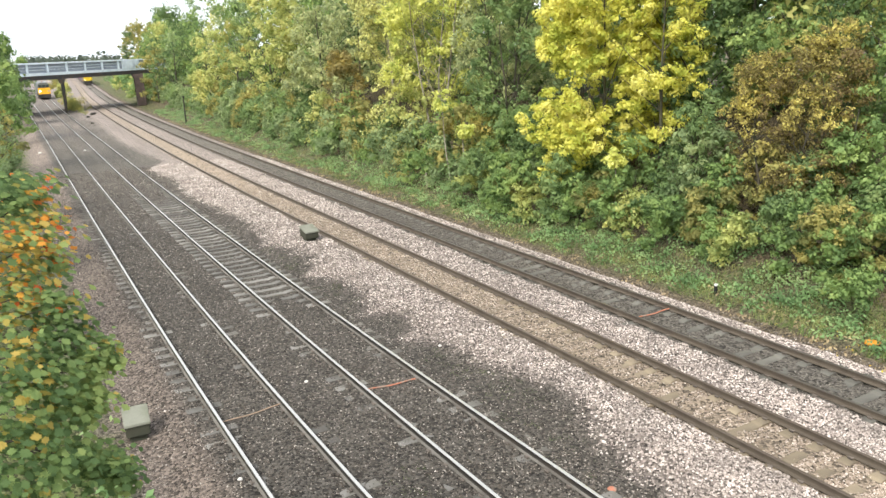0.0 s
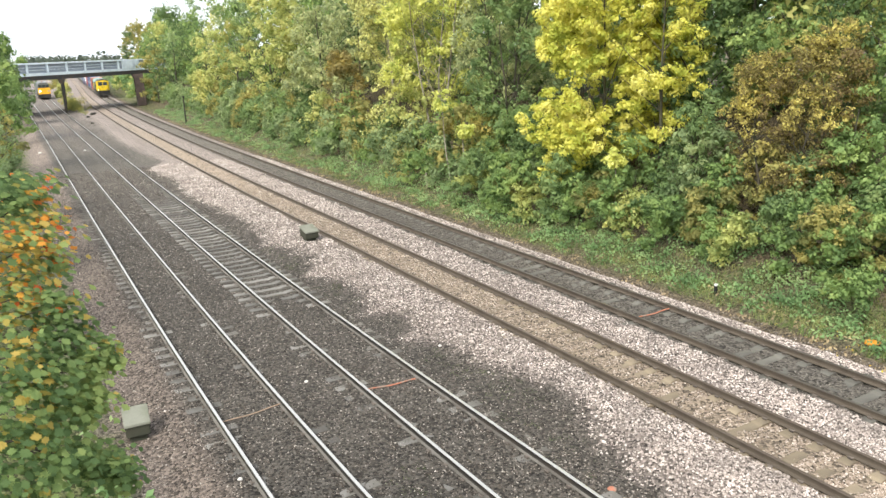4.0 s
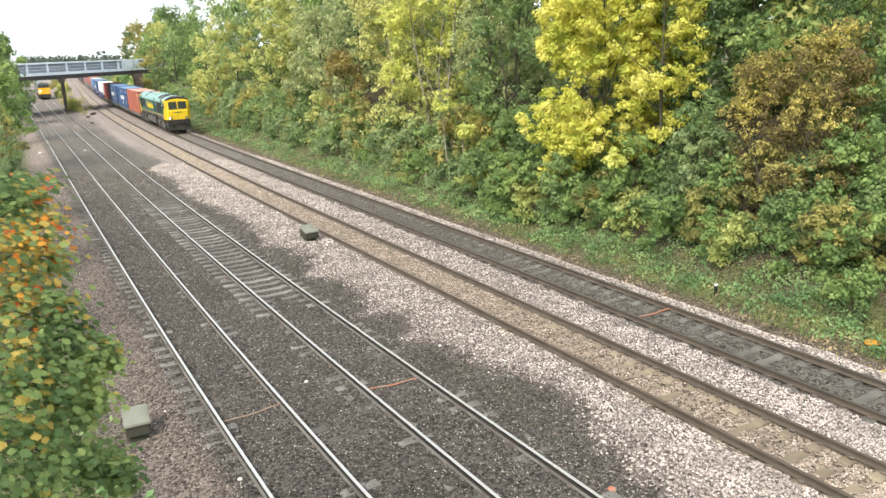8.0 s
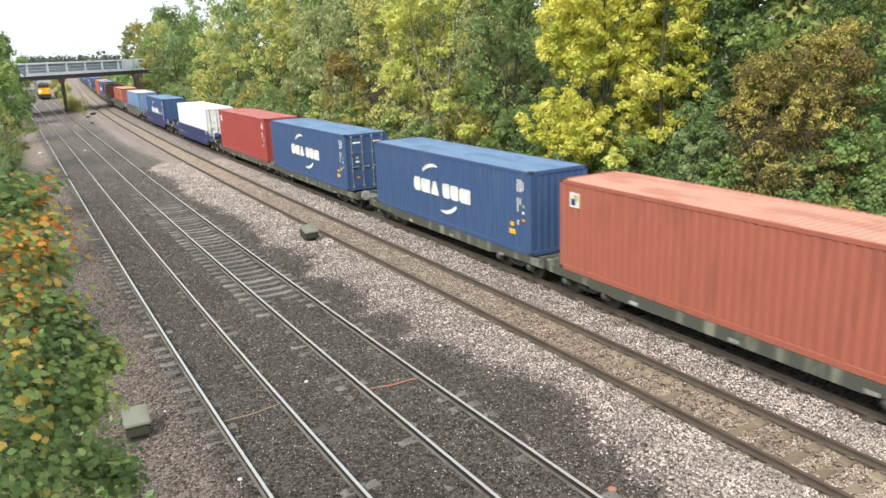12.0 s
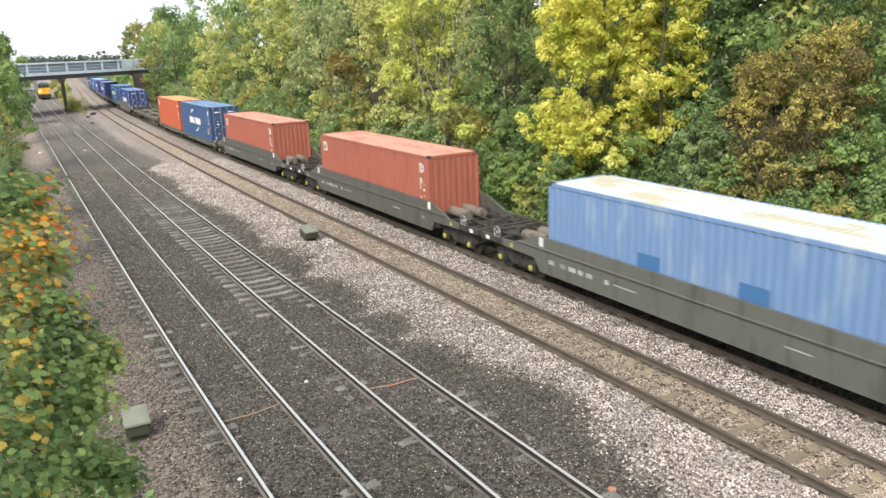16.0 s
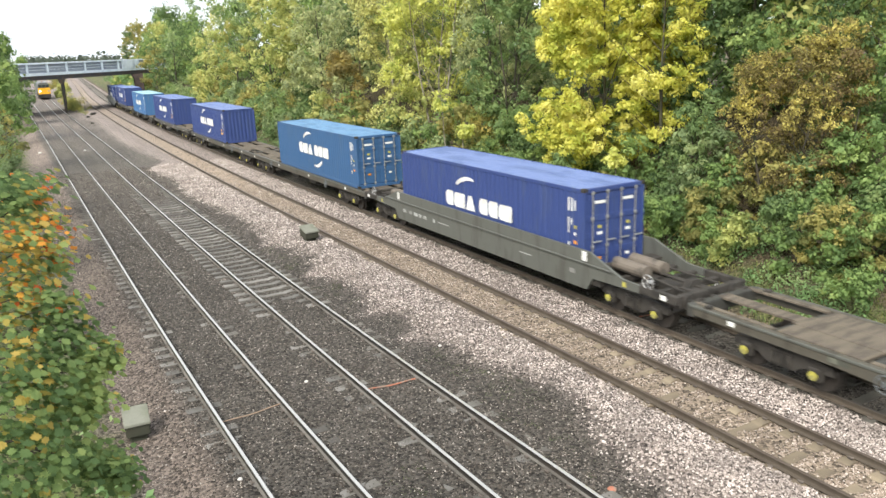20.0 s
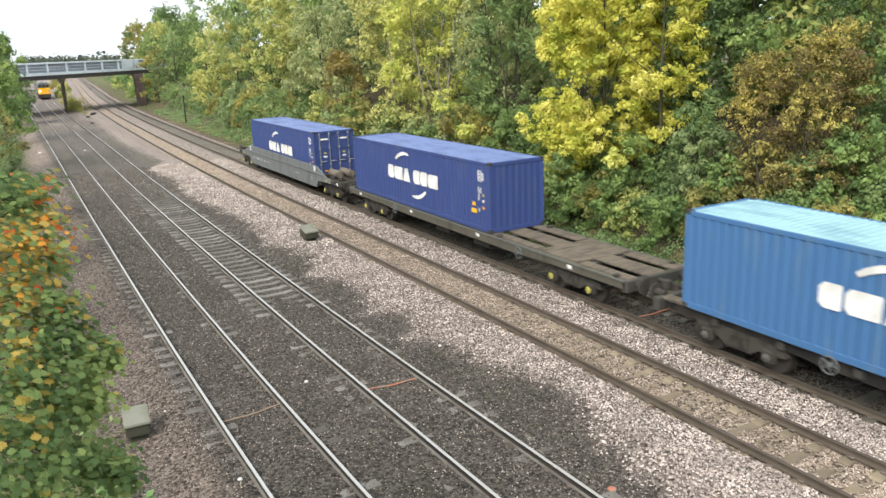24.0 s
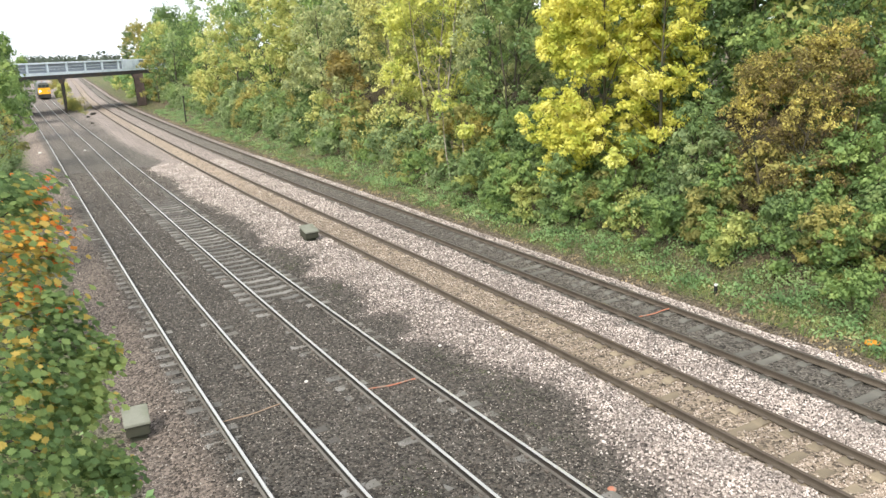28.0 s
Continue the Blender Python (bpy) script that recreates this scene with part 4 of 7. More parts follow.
# centre and spread of each spray of leaves
MAPLE_SPRAYS = ((-0.05, 8.52, 6.62, 0.14), (0.08, 8.72, 6.52, 0.13), (0.2, 8.46, 6.28, 0.15), (0.05, 8.24, 6.15, 0.17), (-0.2, 8.04, 6.2, 0.2), (0.2, 8.28, 5.93, 0.13),
                (-0.05, 7.94, 5.75, 0.19), (-0.3, 7.68, 5.6, 0.2), (0.22, 7.8, 5.62, 0.10), (0.10, 7.76, 5.45, 0.14), (0.3, 7.8, 5.25, 0.12), (0.5, 7.7, 5.12, 0.09), (0.52, 7.75, 4.98, 0.08),
                (-0.12, 7.39, 5.32, 0.18), (0.3, 7.55, 5.0, 0.13), (0.02, 7.31, 5.08, 0.17), (-0.32, 7.02, 5.2, 0.2), (0.3, 7.35, 4.78, 0.11), (0.1, 7.25, 4.75, 0.14),
                (-0.12, 6.99, 4.8, 0.17), (-0.42, 6.66, 4.85, 0.2), (0.0, 6.88, 4.52, 0.14), (0.25, 6.98, 4.32, 0.10), (0.4, 7.0, 4.22, 0.08), (-0.28, 6.55, 4.5, 0.18), (-0.5, 6.4, 4.25, 0.2), (-0.1, 6.6, 4.12, 0.14),
                (0.39, 7.08, 4.14, 0.10), (0.25, 7.15, 4.27, 0.12), (0.48, 7.12, 4.01, 0.06), (0.28, 7.79, 4.73, 0.10), (0.18, 9.31, 6.56, 0.13), (-0.01, 9.09, 6.43, 0.16))


def build_maple():
    rng = random.Random(21)
    root = Vector((-2.3, 7.6, zones(-2.3, 7.6)[6]))
    t = thing("maple_tree", "young maple with large green, yellow and orange lobed leaves", "tree", m=Matrix.Translation(root))
    bm = bmesh.new()
    crown = root + Vector((0.4, 0.2, 3.6))
    tube(bm, (0, 0, -0.4), crown - root, 0.09, 0.06, n=9, cap=False)
    part("trunk", bm, BARK, t, smooth=True)
    outline = maple_leaf()
    leaf_meshes = {}
    for key, mat in (("green", MAPLE_GREEN), ("yellow", MAPLE_YELLOW), ("orange", MAPLE_ORANGE)):
        bm = bmesh.new()
        c = bm.verts.new((0, 0.35, 0.0))
        vs = [bm.verts.new((x, y, -0.35 * x * x - 0.1 * (y - 0.4) ** 2 + 0.12 * abs(x))) for x, y in outline]
        for a, b in zip(vs, vs[1:] + vs[:1]):
            bm.faces.new((c, a, b))
        leaf_meshes[key] = mesh_of("leaf", bm, mat)
    loose = {k: ([], []) for k in leaf_meshes}
    single = 0
    for ci, (cx, cy, cz, wide) in enumerate(MAPLE_SPRAYS):
        centre = Vector((cx, cy, cz))
        bm = bmesh.new()
        mid = (centre + crown) / 2 + Vector((0, 0, 0.25))
        tube(bm, crown - root, mid - root, 0.022, 0.014, n=5, cap=False)
        tube(bm, mid - root, centre - root, 0.014, 0.004, n=5, cap=False)
        part("branch", bm, BARK, t)
        for i in range(int(26 + 720 * wide)):
            d = Vector((rng.gauss(0, 1), rng.gauss(0, 1), rng.gauss(0, 0.7))) * wide
            p = centre + d
            if p.x - 0.1 > 0.9:
                continue
            warm = math.exp(-((cz - 5.98) / 0.42) ** 2) * 0.72 + 0.05 + 0.45 * wob(p.x * 2.5, p.z * 2.5, 1.0, 5)
            u = rng.random()
            key = "green" if u > warm else ("orange" if u < warm * 0.3 and cz > 5.7 else "yellow")
            size = rng.uniform(0.052, 0.108)
            out = Vector((d.x * 0.8 + 0.25, d.y * 0.5 - 0.3, 0.8 + rng.gauss(0, 0.25)))
            q = out.to_track_quat("Z", "Y").to_matrix().to_4x4()
            m = Matrix.Translation(p - root) @ q @ Matrix.Rotation(rng.uniform(0, 6.28), 4, "Z") @ Matrix.Rotation(rng.gauss(0, 0.3), 4, "X") @ Matrix.Scale(size, 4)
            me = leaf_meshes[key]
            if i < 11:
                piece("leaf", me, t, m)
                single += 1
            else:
                vs, fs = loose[key]
                b = len(vs)
                vs += [tuple(m @ v.co) for v in me.vertices]
                fs += [tuple(b + q2 for q2 in f.vertices) for f in me.polygons]
    for key, (vs, fs) in loose.items():
        ob = new("foliage", raw_mesh("foliage", vs, fs, leaf_meshes[key].materials[0]))
        ob.parent = t
        tagged(ob, {"green": "green maple leaves", "yellow": "yellow maple leaves", "orange": "orange-red maple leaves"}[key], kind="stuff")


build_maple()

# ---------------------------------------------------------------- distance beyond the bridge
FAR_TREES = (
    (81, 39.0, 200.0, 12.0, 4.0, GREEN, "distant green tree beyond the bridge"),
    (82, 37.0, 215.0, 13.0, 4.0, ORANGE_GREEN, "distant yellowing tree beyond the bridge"),
    (83, 44.0, 235.0, 16.0, 5.0, GREEN, "distant tall tree beyond the bridge"),
    (84, 36.0, 250.0, 13.5, 2.2, DARK, "distant narrow dark tree beyond the bridge"),
    (85, 42.0, 270.0, 14.0, 5.0, OLIVE, "distant autumn tree beyond the bridge"),
    (86, 6.0, 240.0, 9.0, 4.0, GREEN, "distant green tree beside the far line"),
    (87, -4.0, 205.0, 9.0, 4.0, GREEN, "distant green tree on the near bank"),
    (88, -3.0, 160.0, 9.5, 4.0, DARK, "distant dark tree on the near bank"),
    (89, -4.0, 140.0, 9.0, 3.5, LIME, "yellow-green tree by the bridge end"),
    (90, 38.0, 175.0, 10.0, 4.0, LIME, "yellow-green tree behind the bridge"),
    (91, 31.0, 165.0, 8.5, 3.0, GREEN, "green tree behind the bridge"),
    (92, 29.5, 190.0, 4.5, 2.6, HERB, "low green bushes beyond the bridge"),
    (93, 33.5, 215.0, 5.0, 3.0, LIME, "rounded green bush beyond the bridge"),
    (94, 37.5, 240.0, 5.5, 3.2, GREEN, "green bush beside the far line"),
    (95, 16.5, 262.0, 4.0, 2.6, OLIVE, "yellowing bush between the far lines"),
    (96, 13.5, 205.0, 3.0, 1.8, LIME, "low bush between the far lines"),
)
# scrub on the far bank, seen under the bridge
rng_far = random.Random(44)
for i in range(13):
    y_far = 160.0 + i * 8.0
    h = rng_far.uniform(2.2, 4.4)
    tree(700 + i, float(TRACK[4](y_far)) + rng_far.uniform(6.0, 9.0), y_far, h, h * 0.7, (LIME, GREEN, HERB)[i % 3], "green scrub on the bank beyond the bridge",
         base=0.0, leaves=60, size=0.24, count=30, trunk_r=0.05, limbs=4, name="bush", category="bush")
for a in FAR_TREES:
    tree(*a, base=0.02, leaves=34, size=0.30, count=55, trunk_r=0.2)


def far_wood():
    """The wooded skyline: rows of far crowns."""
    rng = np.random.default_rng(77)
    clumps = []
    for i in range(420):
        y = 560 + 420 * rng.random()
        x = -200 + 520 * rng.random()
        h = 7 + 5 * rng.random()
        if abs(x - float(TRACK[4](y))) < 14 or abs(x - float(TRACK[2](y))) < 12:
            h *= 0.35 if y < 600 else 1
        for j in range(4):
            clumps.append((x + rng.normal() * 3, y + rng.normal() * 3, h * (0.25 + 0.22 * j), 4.5, 4.5, 3.2))
    v, n = leaf_cloud(rng, clumps, 1.1, 1.5, shell=0.3)
    tagged(new("far_wood", quads_mesh("far_wood", v, n, FAR_GREEN)), "distant dark green woodland along the skyline", "woodland", kind="stuff")


far_wood()

# ---------------------------------------------------------------- materials of the trains
def paint(name, color, second=None, rough=0.5, cover=0.3, spread=0.08, streak=(3, 3, 0.6)):
    return material(name, color, rough, spread=spread, second=second or tuple(c * 0.72 for c in color), second_cover=cover, second_scale=0.9, scale=1.6, fine=14, streak=streak, spec=0.4)


LOCO_GREEN = paint("loco_green", (0.011, 0.085, 0.062), (0.028, 0.098, 0.078), rough=0.4)
# roof green lightened for the sky it reflects; cantrail strips use it as glare
LOCO_ROOF = paint("loco_roof_green", (0.165, 0.32, 0.285), (0.24, 0.37, 0.34), rough=0.4)
LOCO_YELLOW = paint("loco_yellow", (0.70, 0.50, 0.018), (0.52, 0.35, 0.03), cover=0.3)
ROOF_GRILLE = material("roof_grille", (0.065, 0.07, 0.075), 0.42, second=(0.035, 0.036, 0.038), spread=0.2)
LOCO_BLACK = material("loco_black", (0.018, 0.018, 0.018), 0.55, second=(0.04, 0.035, 0.03))
GRILLE = material("grille_black", (0.022, 0.024, 0.026), 0.6, spread=0.2)
UNDERGEAR = material("undergear_grime", (0.135, 0.132, 0.12), 0.75, second=(0.045, 0.044, 0.042), second_scale=2.5, bump=0.3)
GRIME = material("bogie_grime", (0.052, 0.047, 0.042), 0.85, second=(0.03, 0.028, 0.025), second_scale=3, bump=0.3)
WHEEL = material("wheel_steel", (0.06, 0.053, 0.048), 0.6, 0.4)
AXLE_YELLOW = material("axle_yellow", (0.50, 0.46, 0.09), 0.6, second=(0.28, 0.26, 0.10), second_scale=5)
WHITE_PAINT = material("white_paint", (0.78, 0.79, 0.78), 0.5, second=(0.6, 0.6, 0.58))
# glass base colour lifted a little for the sky reflected in it
GLASS = material("dark_glass", (0.035, 0.045, 0.046), 0.05, spec=0.8, spread=0.02)
LAMP_ON = lamp_material("headlight_on", (1.0, 0.97, 0.88), 9.0)
LAMP_OFF = material("lamp_glass", (0.35, 0.35, 0.33), 0.2)
ORANGE_PAINT = material("orange_paint", (0.75, 0.30, 0.03), 0.5)
STENCIL = material("stencil_grey", (0.42, 0.43, 0.42), 0.6, second=(0.25, 0.25, 0.24))
PLATE_YELLOW = material("plate_yellow", (0.85, 0.46, 0.03), 0.5)
CHROME = material("worn_aluminium", (0.5, 0.5, 0.5), 0.35, 0.7)
C_CORAL = paint("container_coral", (0.35, 0.112, 0.076), (0.30, 0.098, 0.070), cover=0.3)
C_RED = paint("container_red", (0.33, 0.062, 0.055), (0.26, 0.055, 0.05))
C_ORANGE = paint("container_orange", (0.46, 0.108, 0.052), (0.41, 0.10, 0.055))
C_BLUE = paint("container_blue", (0.046, 0.090, 0.205), (0.06, 0.105, 0.20))
C_VIOLET = paint("container_violet_blue", (0.036, 0.062, 0.20), (0.046, 0.072, 0.19))
C_MID = paint("container_mid_blue", (0.040, 0.108, 0.240), (0.05, 0.11, 0.22))
C_SKY = paint("container_sky_blue", (0.055, 0.15, 0.33), (0.075, 0.16, 0.30))
C_PALE = paint("container_faded_blue", (0.15, 0.245, 0.43), (0.22, 0.31, 0.45), cover=0.3)
C_WHITE = paint("container_white", (0.80, 0.83, 0.84), (0.70, 0.73, 0.74), cover=0.2)
W_BLUE = paint("wagon_blue", (0.024, 0.035, 0.13), (0.034, 0.038, 0.095))
W_GREY = paint("wagon_grey", (0.145, 0.16, 0.168), (0.105, 0.11, 0.107))
W_OLIVE = paint("wagon_olive_grey", (0.115, 0.12, 0.108), (0.085, 0.086, 0.076))
W_DARK = paint("wagon_dark_grey", (0.062, 0.062, 0.058), (0.045, 0.042, 0.038))
W_SLATE = paint("wagon_slate_grey", (0.10, 0.099, 0.088), (0.075, 0.073, 0.064))
W_SOLE = paint("wagon_sole_green_grey", (0.080, 0.084, 0.070), (0.22, 0.23, 0.185), cover=0.3)
W_BROWN = paint("wagon_brown_grey", (0.095, 0.088, 0.072), (0.062, 0.056, 0.046))
DECK = material("deck_planking", (0.155, 0.13, 0.10), 0.9, second=(0.09, 0.076, 0.062), streak=(8, 1, 1), bump=0.3)
TANK_TAN = material("tank_tan", (0.17, 0.145, 0.12), 0.7, second=(0.09, 0.078, 0.065), second_scale=2.5)


# ---------------------------------------------------------------- wheels and bogies
def wheel_bm(r):
    bm = bmesh.new()
    tube(bm, (0, -0.065, 0), (0, 0.065, 0), r, n=24)
    tube(bm, (0, 0.065, 0), (0, 0.095, 0), r + 0.03, n=24)
    tube(bm, (0, -0.11, 0), (0, -0.065, 0), 0.16, n=12)
    return bm


SHARED = {}


def shared(key, make):
    if key not in SHARED:
        SHARED[key] = make()
    return SHARED[key]


def wagon_bogie(parent, x, cap=None, base=1.86):
    """A two-axle bogie: side frames with axle boxes and springs, four wheels, two axles."""
    bm = bmesh.new()
    for s in (-1, 1):
        prism(bm, [(-1.35, 0.52), (-1.3, 0.72), (-0.5, 0.80), (0.5, 0.80), (1.3, 0.72), (1.35, 0.52), (0.6, 0.48), (0.35, 0.32), (-0.35, 0.32), (-0.6, 0.48)], s * 0.98 - 0.06, s * 0.98 + 0.06, "y")
        for sx in (-0.22, -0.07, 0.08, 0.23):
            tube(bm, (sx, s * 1.06, 0.40), (sx, s * 1.06, 0.68), 0.06, n=8)
        box(bm, -0.3, 0.3, s * 0.98 - 0.1, s * 0.98 + 0.14, 0.68, 0.74)
    box(bm, -0.2, 0.2, -1.0, 1.0, 0.5, 0.78, 0.03)
    for sx in (-1.35, 1.35):
        tube(bm, (sx, -0.95, 0.58), (sx, 0.95, 0.58), 0.05, n=8)
    b = part("bogie", bm, GRIME, parent, "grimy two-axle bogie", m=Matrix.Translation((x, 0, 0)))
    wm = shared("wheel", lambda: mesh_of("wheel", wheel_bm(0.42), WHEEL))

    def axle():
        a = bmesh.new()
        tube(a, (0, -1.02, 0), (0, 1.02, 0), 0.075, n=10)
        return mesh_of("axle", a, GRIME)

    def axle_box():
        a = bmesh.new()
        box(a, -0.17, 0.17, -0.09, 0.09, -0.15, 0.17, 0.03)
        tube(a, (0, -0.12, 0), (0, -0.09, 0), 0.13, n=14)
        return mesh_of("axle_box", a, GRIME)

    def cover():
        a = bmesh.new()
        tube(a, (0, -0.025, 0), (0, 0.0, 0), 0.105, n=14)
        return mesh_of("axle_cover", a, cap or AXLE_YELLOW)

    for sx in (-base / 2, base / 2):
        piece("axle", shared("axle", axle), b, Matrix.Translation((sx, 0, 0.42)))
        for s in (-1, 1):
            piece("wheel", wm, b, Matrix.Translation((sx, s * 0.75, 0.42)) @ Matrix.Rotation(0 if s < 0 else math.pi, 4, "Z"))
            piece("axle_box", shared("axle_box", axle_box), b, Matrix.Translation((sx, s * 1.04, 0.45)) @ Matrix.Rotation(0 if s < 0 else math.pi, 4, "Z"))
            piece("axle_cover", shared("cover%s" % (cap.name if cap else ""), cover), b, Matrix.Translation((sx, s * 1.165, 0.45)) @ Matrix.Rotation(0 if s < 0 else math.pi, 4, "Z"))
    return b


def buffers(parent, x, d, z=1.03):
    """Pair of buffers and the drawhook between them; d is the way out."""
    for s in (-1, 1):
        bm = bmesh.new()
        tube(bm, (x, s * 0.87, z), (x + d * 0.35, s * 0.87, z), 0.10, n=12)
        tube(bm, (x + d * 0.35, s * 0.87, z), (x + d * 0.42, s * 0.87, z), 0.23, n=16)
        part("buffer", bm, GRIME, parent)
    bm = bmesh.new()
    tube(bm, (x, 0, z), (x + d * 0.5, 0, z - 0.05), 0.07, n=8)
    box(bm, min(x + d * 0.3, x + d * 0.55), max(x + d * 0.3, x + d * 0.55), -0.1, 0.1, z - 0.25, z + 0.05, 0.02)
    part("coupling", bm, GRIME, parent)


def hand_wheel(parent, x, y, z, mat):
    """A spoked handbrake wheel facing outwards."""
    bm = bmesh.new()
    n, R = 20, 0.2
    ring = [Vector((R * math.cos(2 * math.pi * i / n), 0, R * math.sin(2 * math.pi * i / n))) for i in range(n)]
    for i in range(n):
        tube(bm, ring[i], ring[(i + 1) % n], 0.016, n=6, cap=False)
    for i in range(0, n, 4):
        tube(bm, (0, 0, 0), ring[i], 0.012, n=5)
    tube(bm, (0, -0.03, 0), (0, 0.12, 0), 0.05, n=8)
    return part("hand_wheel", bm, mat, parent, "painted handbrake wheel", m=Matrix.Translation((x, y, z)))


# ---------------------------------------------------------------- wagons
def flat_wagon(mat, half, lead, tail, label):
    """Low container platform: solebars with light stencilled panels, floor beams and two bogies. lead, tail: length past the container, front and rear."""
    t = thing("container_wagon", label, "railway wagon", group="wagons of the goods train")
    f, r = half + lead, -half - tail
    for s in (-1, 1):
        bm = bmesh.new()
        prism(bm, [(r, 0.62), (r, 0.86), (f, 0.86), (f, 0.62), (f - 2.6, 0.60), (f - 3.2, 0.52), (r + 3.2, 0.52), (r + 2.6, 0.60)], s * 1.12, s * 1.24, "y")
        part("solebar", bm, mat, t)
        for i in range(6):
            x = -4.6 + i * 1.75
            bm = bmesh.new()
            box(bm, x, x + (0.32 if i % 2 else 0.75), s * 1.24, s * 1.246, 0.56, 0.66 if i % 2 else 0.72)
            part("stencil_panel", bm, STENCIL if i % 2 else W_SOLE, t, "faded stencilled panel")
    for i in range(8):
        x = r + 0.5 + i * (f - r - 1.0) / 7
        bm = bmesh.new()
        box(bm, x - 0.12, x + 0.12, -1.12, 1.12, 0.66, 0.84, 0.01)
        part("cross_beam", bm, W_DARK, t)
    bm = bmesh.new()
    box(bm, r + 0.1, f - 0.1, -0.3, 0.3, 0.5, 0.8, 0.02)
    part("centre_sill", bm, W_DARK, t)
    for x in (f, r):
        bm = bmesh.new()
        box(bm, x - 0.1, x + 0.1, -1.24, 1.24, 0.62, 1.0, 0.02)
        part("headstock", bm, mat, t)
        if (lead if x > 0 else tail) > 0.8:
            d = 1 if x > 0 else -1
            for s in (-1, 1):
                bm = bmesh.new()
                tube(bm, (x, s * 0.9, 0.86), (x + d * 0.3, s * 0.9, 0.86), 0.12, n=12)
                tube(bm, (x + d * 0.3, s * 0.9, 0.86), (x + d * 0.36, s * 0.9, 0.86), 0.24, n=18)
                part("buffer", bm, STENCIL, t, "pale worn round buffer")
    wagon_bogie(t, f - 1.75, UNDERGEAR)
    wagon_bogie(t, r + 1.75, UNDERGEAR)
    return t


def pocket_wagon(mat, label, wheel_mat):
    """Well wagon: deep side walls round the container, end platforms over the bogies with sloping shoulders."""
    t = thing("pocket_wagon", label, "railway wagon", group="wagons of the goods train")
    for s in (-1, 1):
        bm = bmesh.new()
        y0, y1 = s * 1.27, s * 1.36
        out = [(-6.7, 0.95), (-6.4, 0.54), (6.4, 0.54), (6.7, 0.95), (8.62, 1.0), (8.62, 1.22), (7.9, 1.25), (6.9, 1.60), (6.5, 1.74), (-6.5, 1.74), (-6.9, 1.60), (-7.9, 1.25), (-8.62, 1.22), (-8.62, 1.0)]
        prism(bm, out, min(y0, y1), max(y0, y1), "y")
        part("side_wall", bm, mat, t)
        bm = bmesh.new()
        box(bm, -7.6, 7.6, min(s * 1.36, s * 1.42), max(s * 1.36, s * 1.42), 1.33, 1.38, 0.01)
        part("waist_rib", bm, mat, t)
        for d in (-1, 1):
            bm = bmesh.new()
            box(bm, min(d * 8.62, d * 10.0), max(d * 8.62, d * 10.0), min(s * 1.2, s * 1.36), max(s * 1.2, s * 1.36), 1.0, 1.24, 0.02)
            part("end_sill", bm, GRIME, t, "grimy low end sill")
            for x, c, w in ((8.05, AXLE_YELLOW, 0.16), (9.55, WHITE_PAINT, 0.22)):
                bm = bmesh.new()
                box(bm, d * x - w / 2, d * x + w / 2, min(s * 1.36, s * 1.368), max(s * 1.36, s * 1.368), 1.04, 1.18)
                part("sill_plate", bm, c, t, "small painted plate")
        for x in (-6.3, 6.3):
            bm = bmesh.new()
            box(bm, x - 0.11, x + 0.11, min(s * 1.36, s * 1.368), max(s * 1.36, s * 1.368), 1.42, 1.72)
            part("end_mark", bm, WHITE_PAINT, t, "white painted mark")
        for x, w in ((-5.9, 0.3), (-5.3, 0.24), (-4.9, 0.36), (-4.4, 0.2), (-4.05, 0.28), (-3.2, 0.16), (-2.8, 0.9), (2.9, 0.7), (5.6, 0.25)):
            bm = bmesh.new()
            box(bm, x, x + w, min(s * 1.36, s * 1.366), max(s * 1.36, s * 1.366), 0.98 if w > 0.5 else 0.92, 1.01 if w > 0.5 else 1.06)
            part("stencil_panel", bm, STENCIL, t, "small white stencilled lettering bar")
    bm = bmesh.new()
    box(bm, -6.4, 6.4, -1.27, 1.27, 0.58, 0.66)
    part("well_floor", bm, W_DARK, t)
    for d in (-1, 1):
        bm = bmesh.new()
        box(bm, min(d * 6.4, d * 6.9), max(d * 6.4, d * 6.9), -1.27, 1.27, 0.7, 1.25, 0.02)
        box(bm, min(d * 7.0, d * 10.0), max(d * 7.0, d * 10.0), -0.35, 0.35, 0.85, 1.14, 0.02)
        box(bm, min(d * 9.8, d * 10.0), max(d * 9.8, d * 10.0), -1.2, 1.2, 0.9, 1.24, 0.02)
        for x in (7.5, 8.3, 9.1):
            box(bm, d * x - 0.09, d * x + 0.09, -1.2, 1.2, 0.96, 1.14, 0.01)
        part("end_frame", bm, GRIME, t, "rust-brown open end frame")
        for y in (-0.62, 0.05):
            bm = bmesh.new()
            tube(bm, (d * 6.9, y, 1.38), (d * 8.2, y, 1.36), 0.2, n=14)
            part("air_tank", bm, W_BLUE if mat is W_BLUE else TANK_TAN, t, "painted air tank" if mat is W_BLUE else "dusty brown air tank")
        for y in (-0.4, 0.0, 0.45):
            bm = bmesh.new()
            tube(bm, (d * 7.0, y, 1.28), (d * 9.6, y * 1.6, 1.16), 0.035, n=6)
            part("brake_pipe", bm, GRIME, t)
        bm = bmesh.new()
        prism(bm, [(-0.25, 1.12), (0.25, 1.12), (0.16, 1.34), (-0.16, 1.34)], d * 9.3 - 0.12, d * 9.3 + 0.12, "x")
        part("buffer_stop", bm, GRIME, t)
        buffers(t, d * 9.98, d, 1.0)
        hand_wheel(t, d * 8.95, -1.34, 1.40, wheel_mat)
        wagon_bogie(t, d * 8.1)
    return t


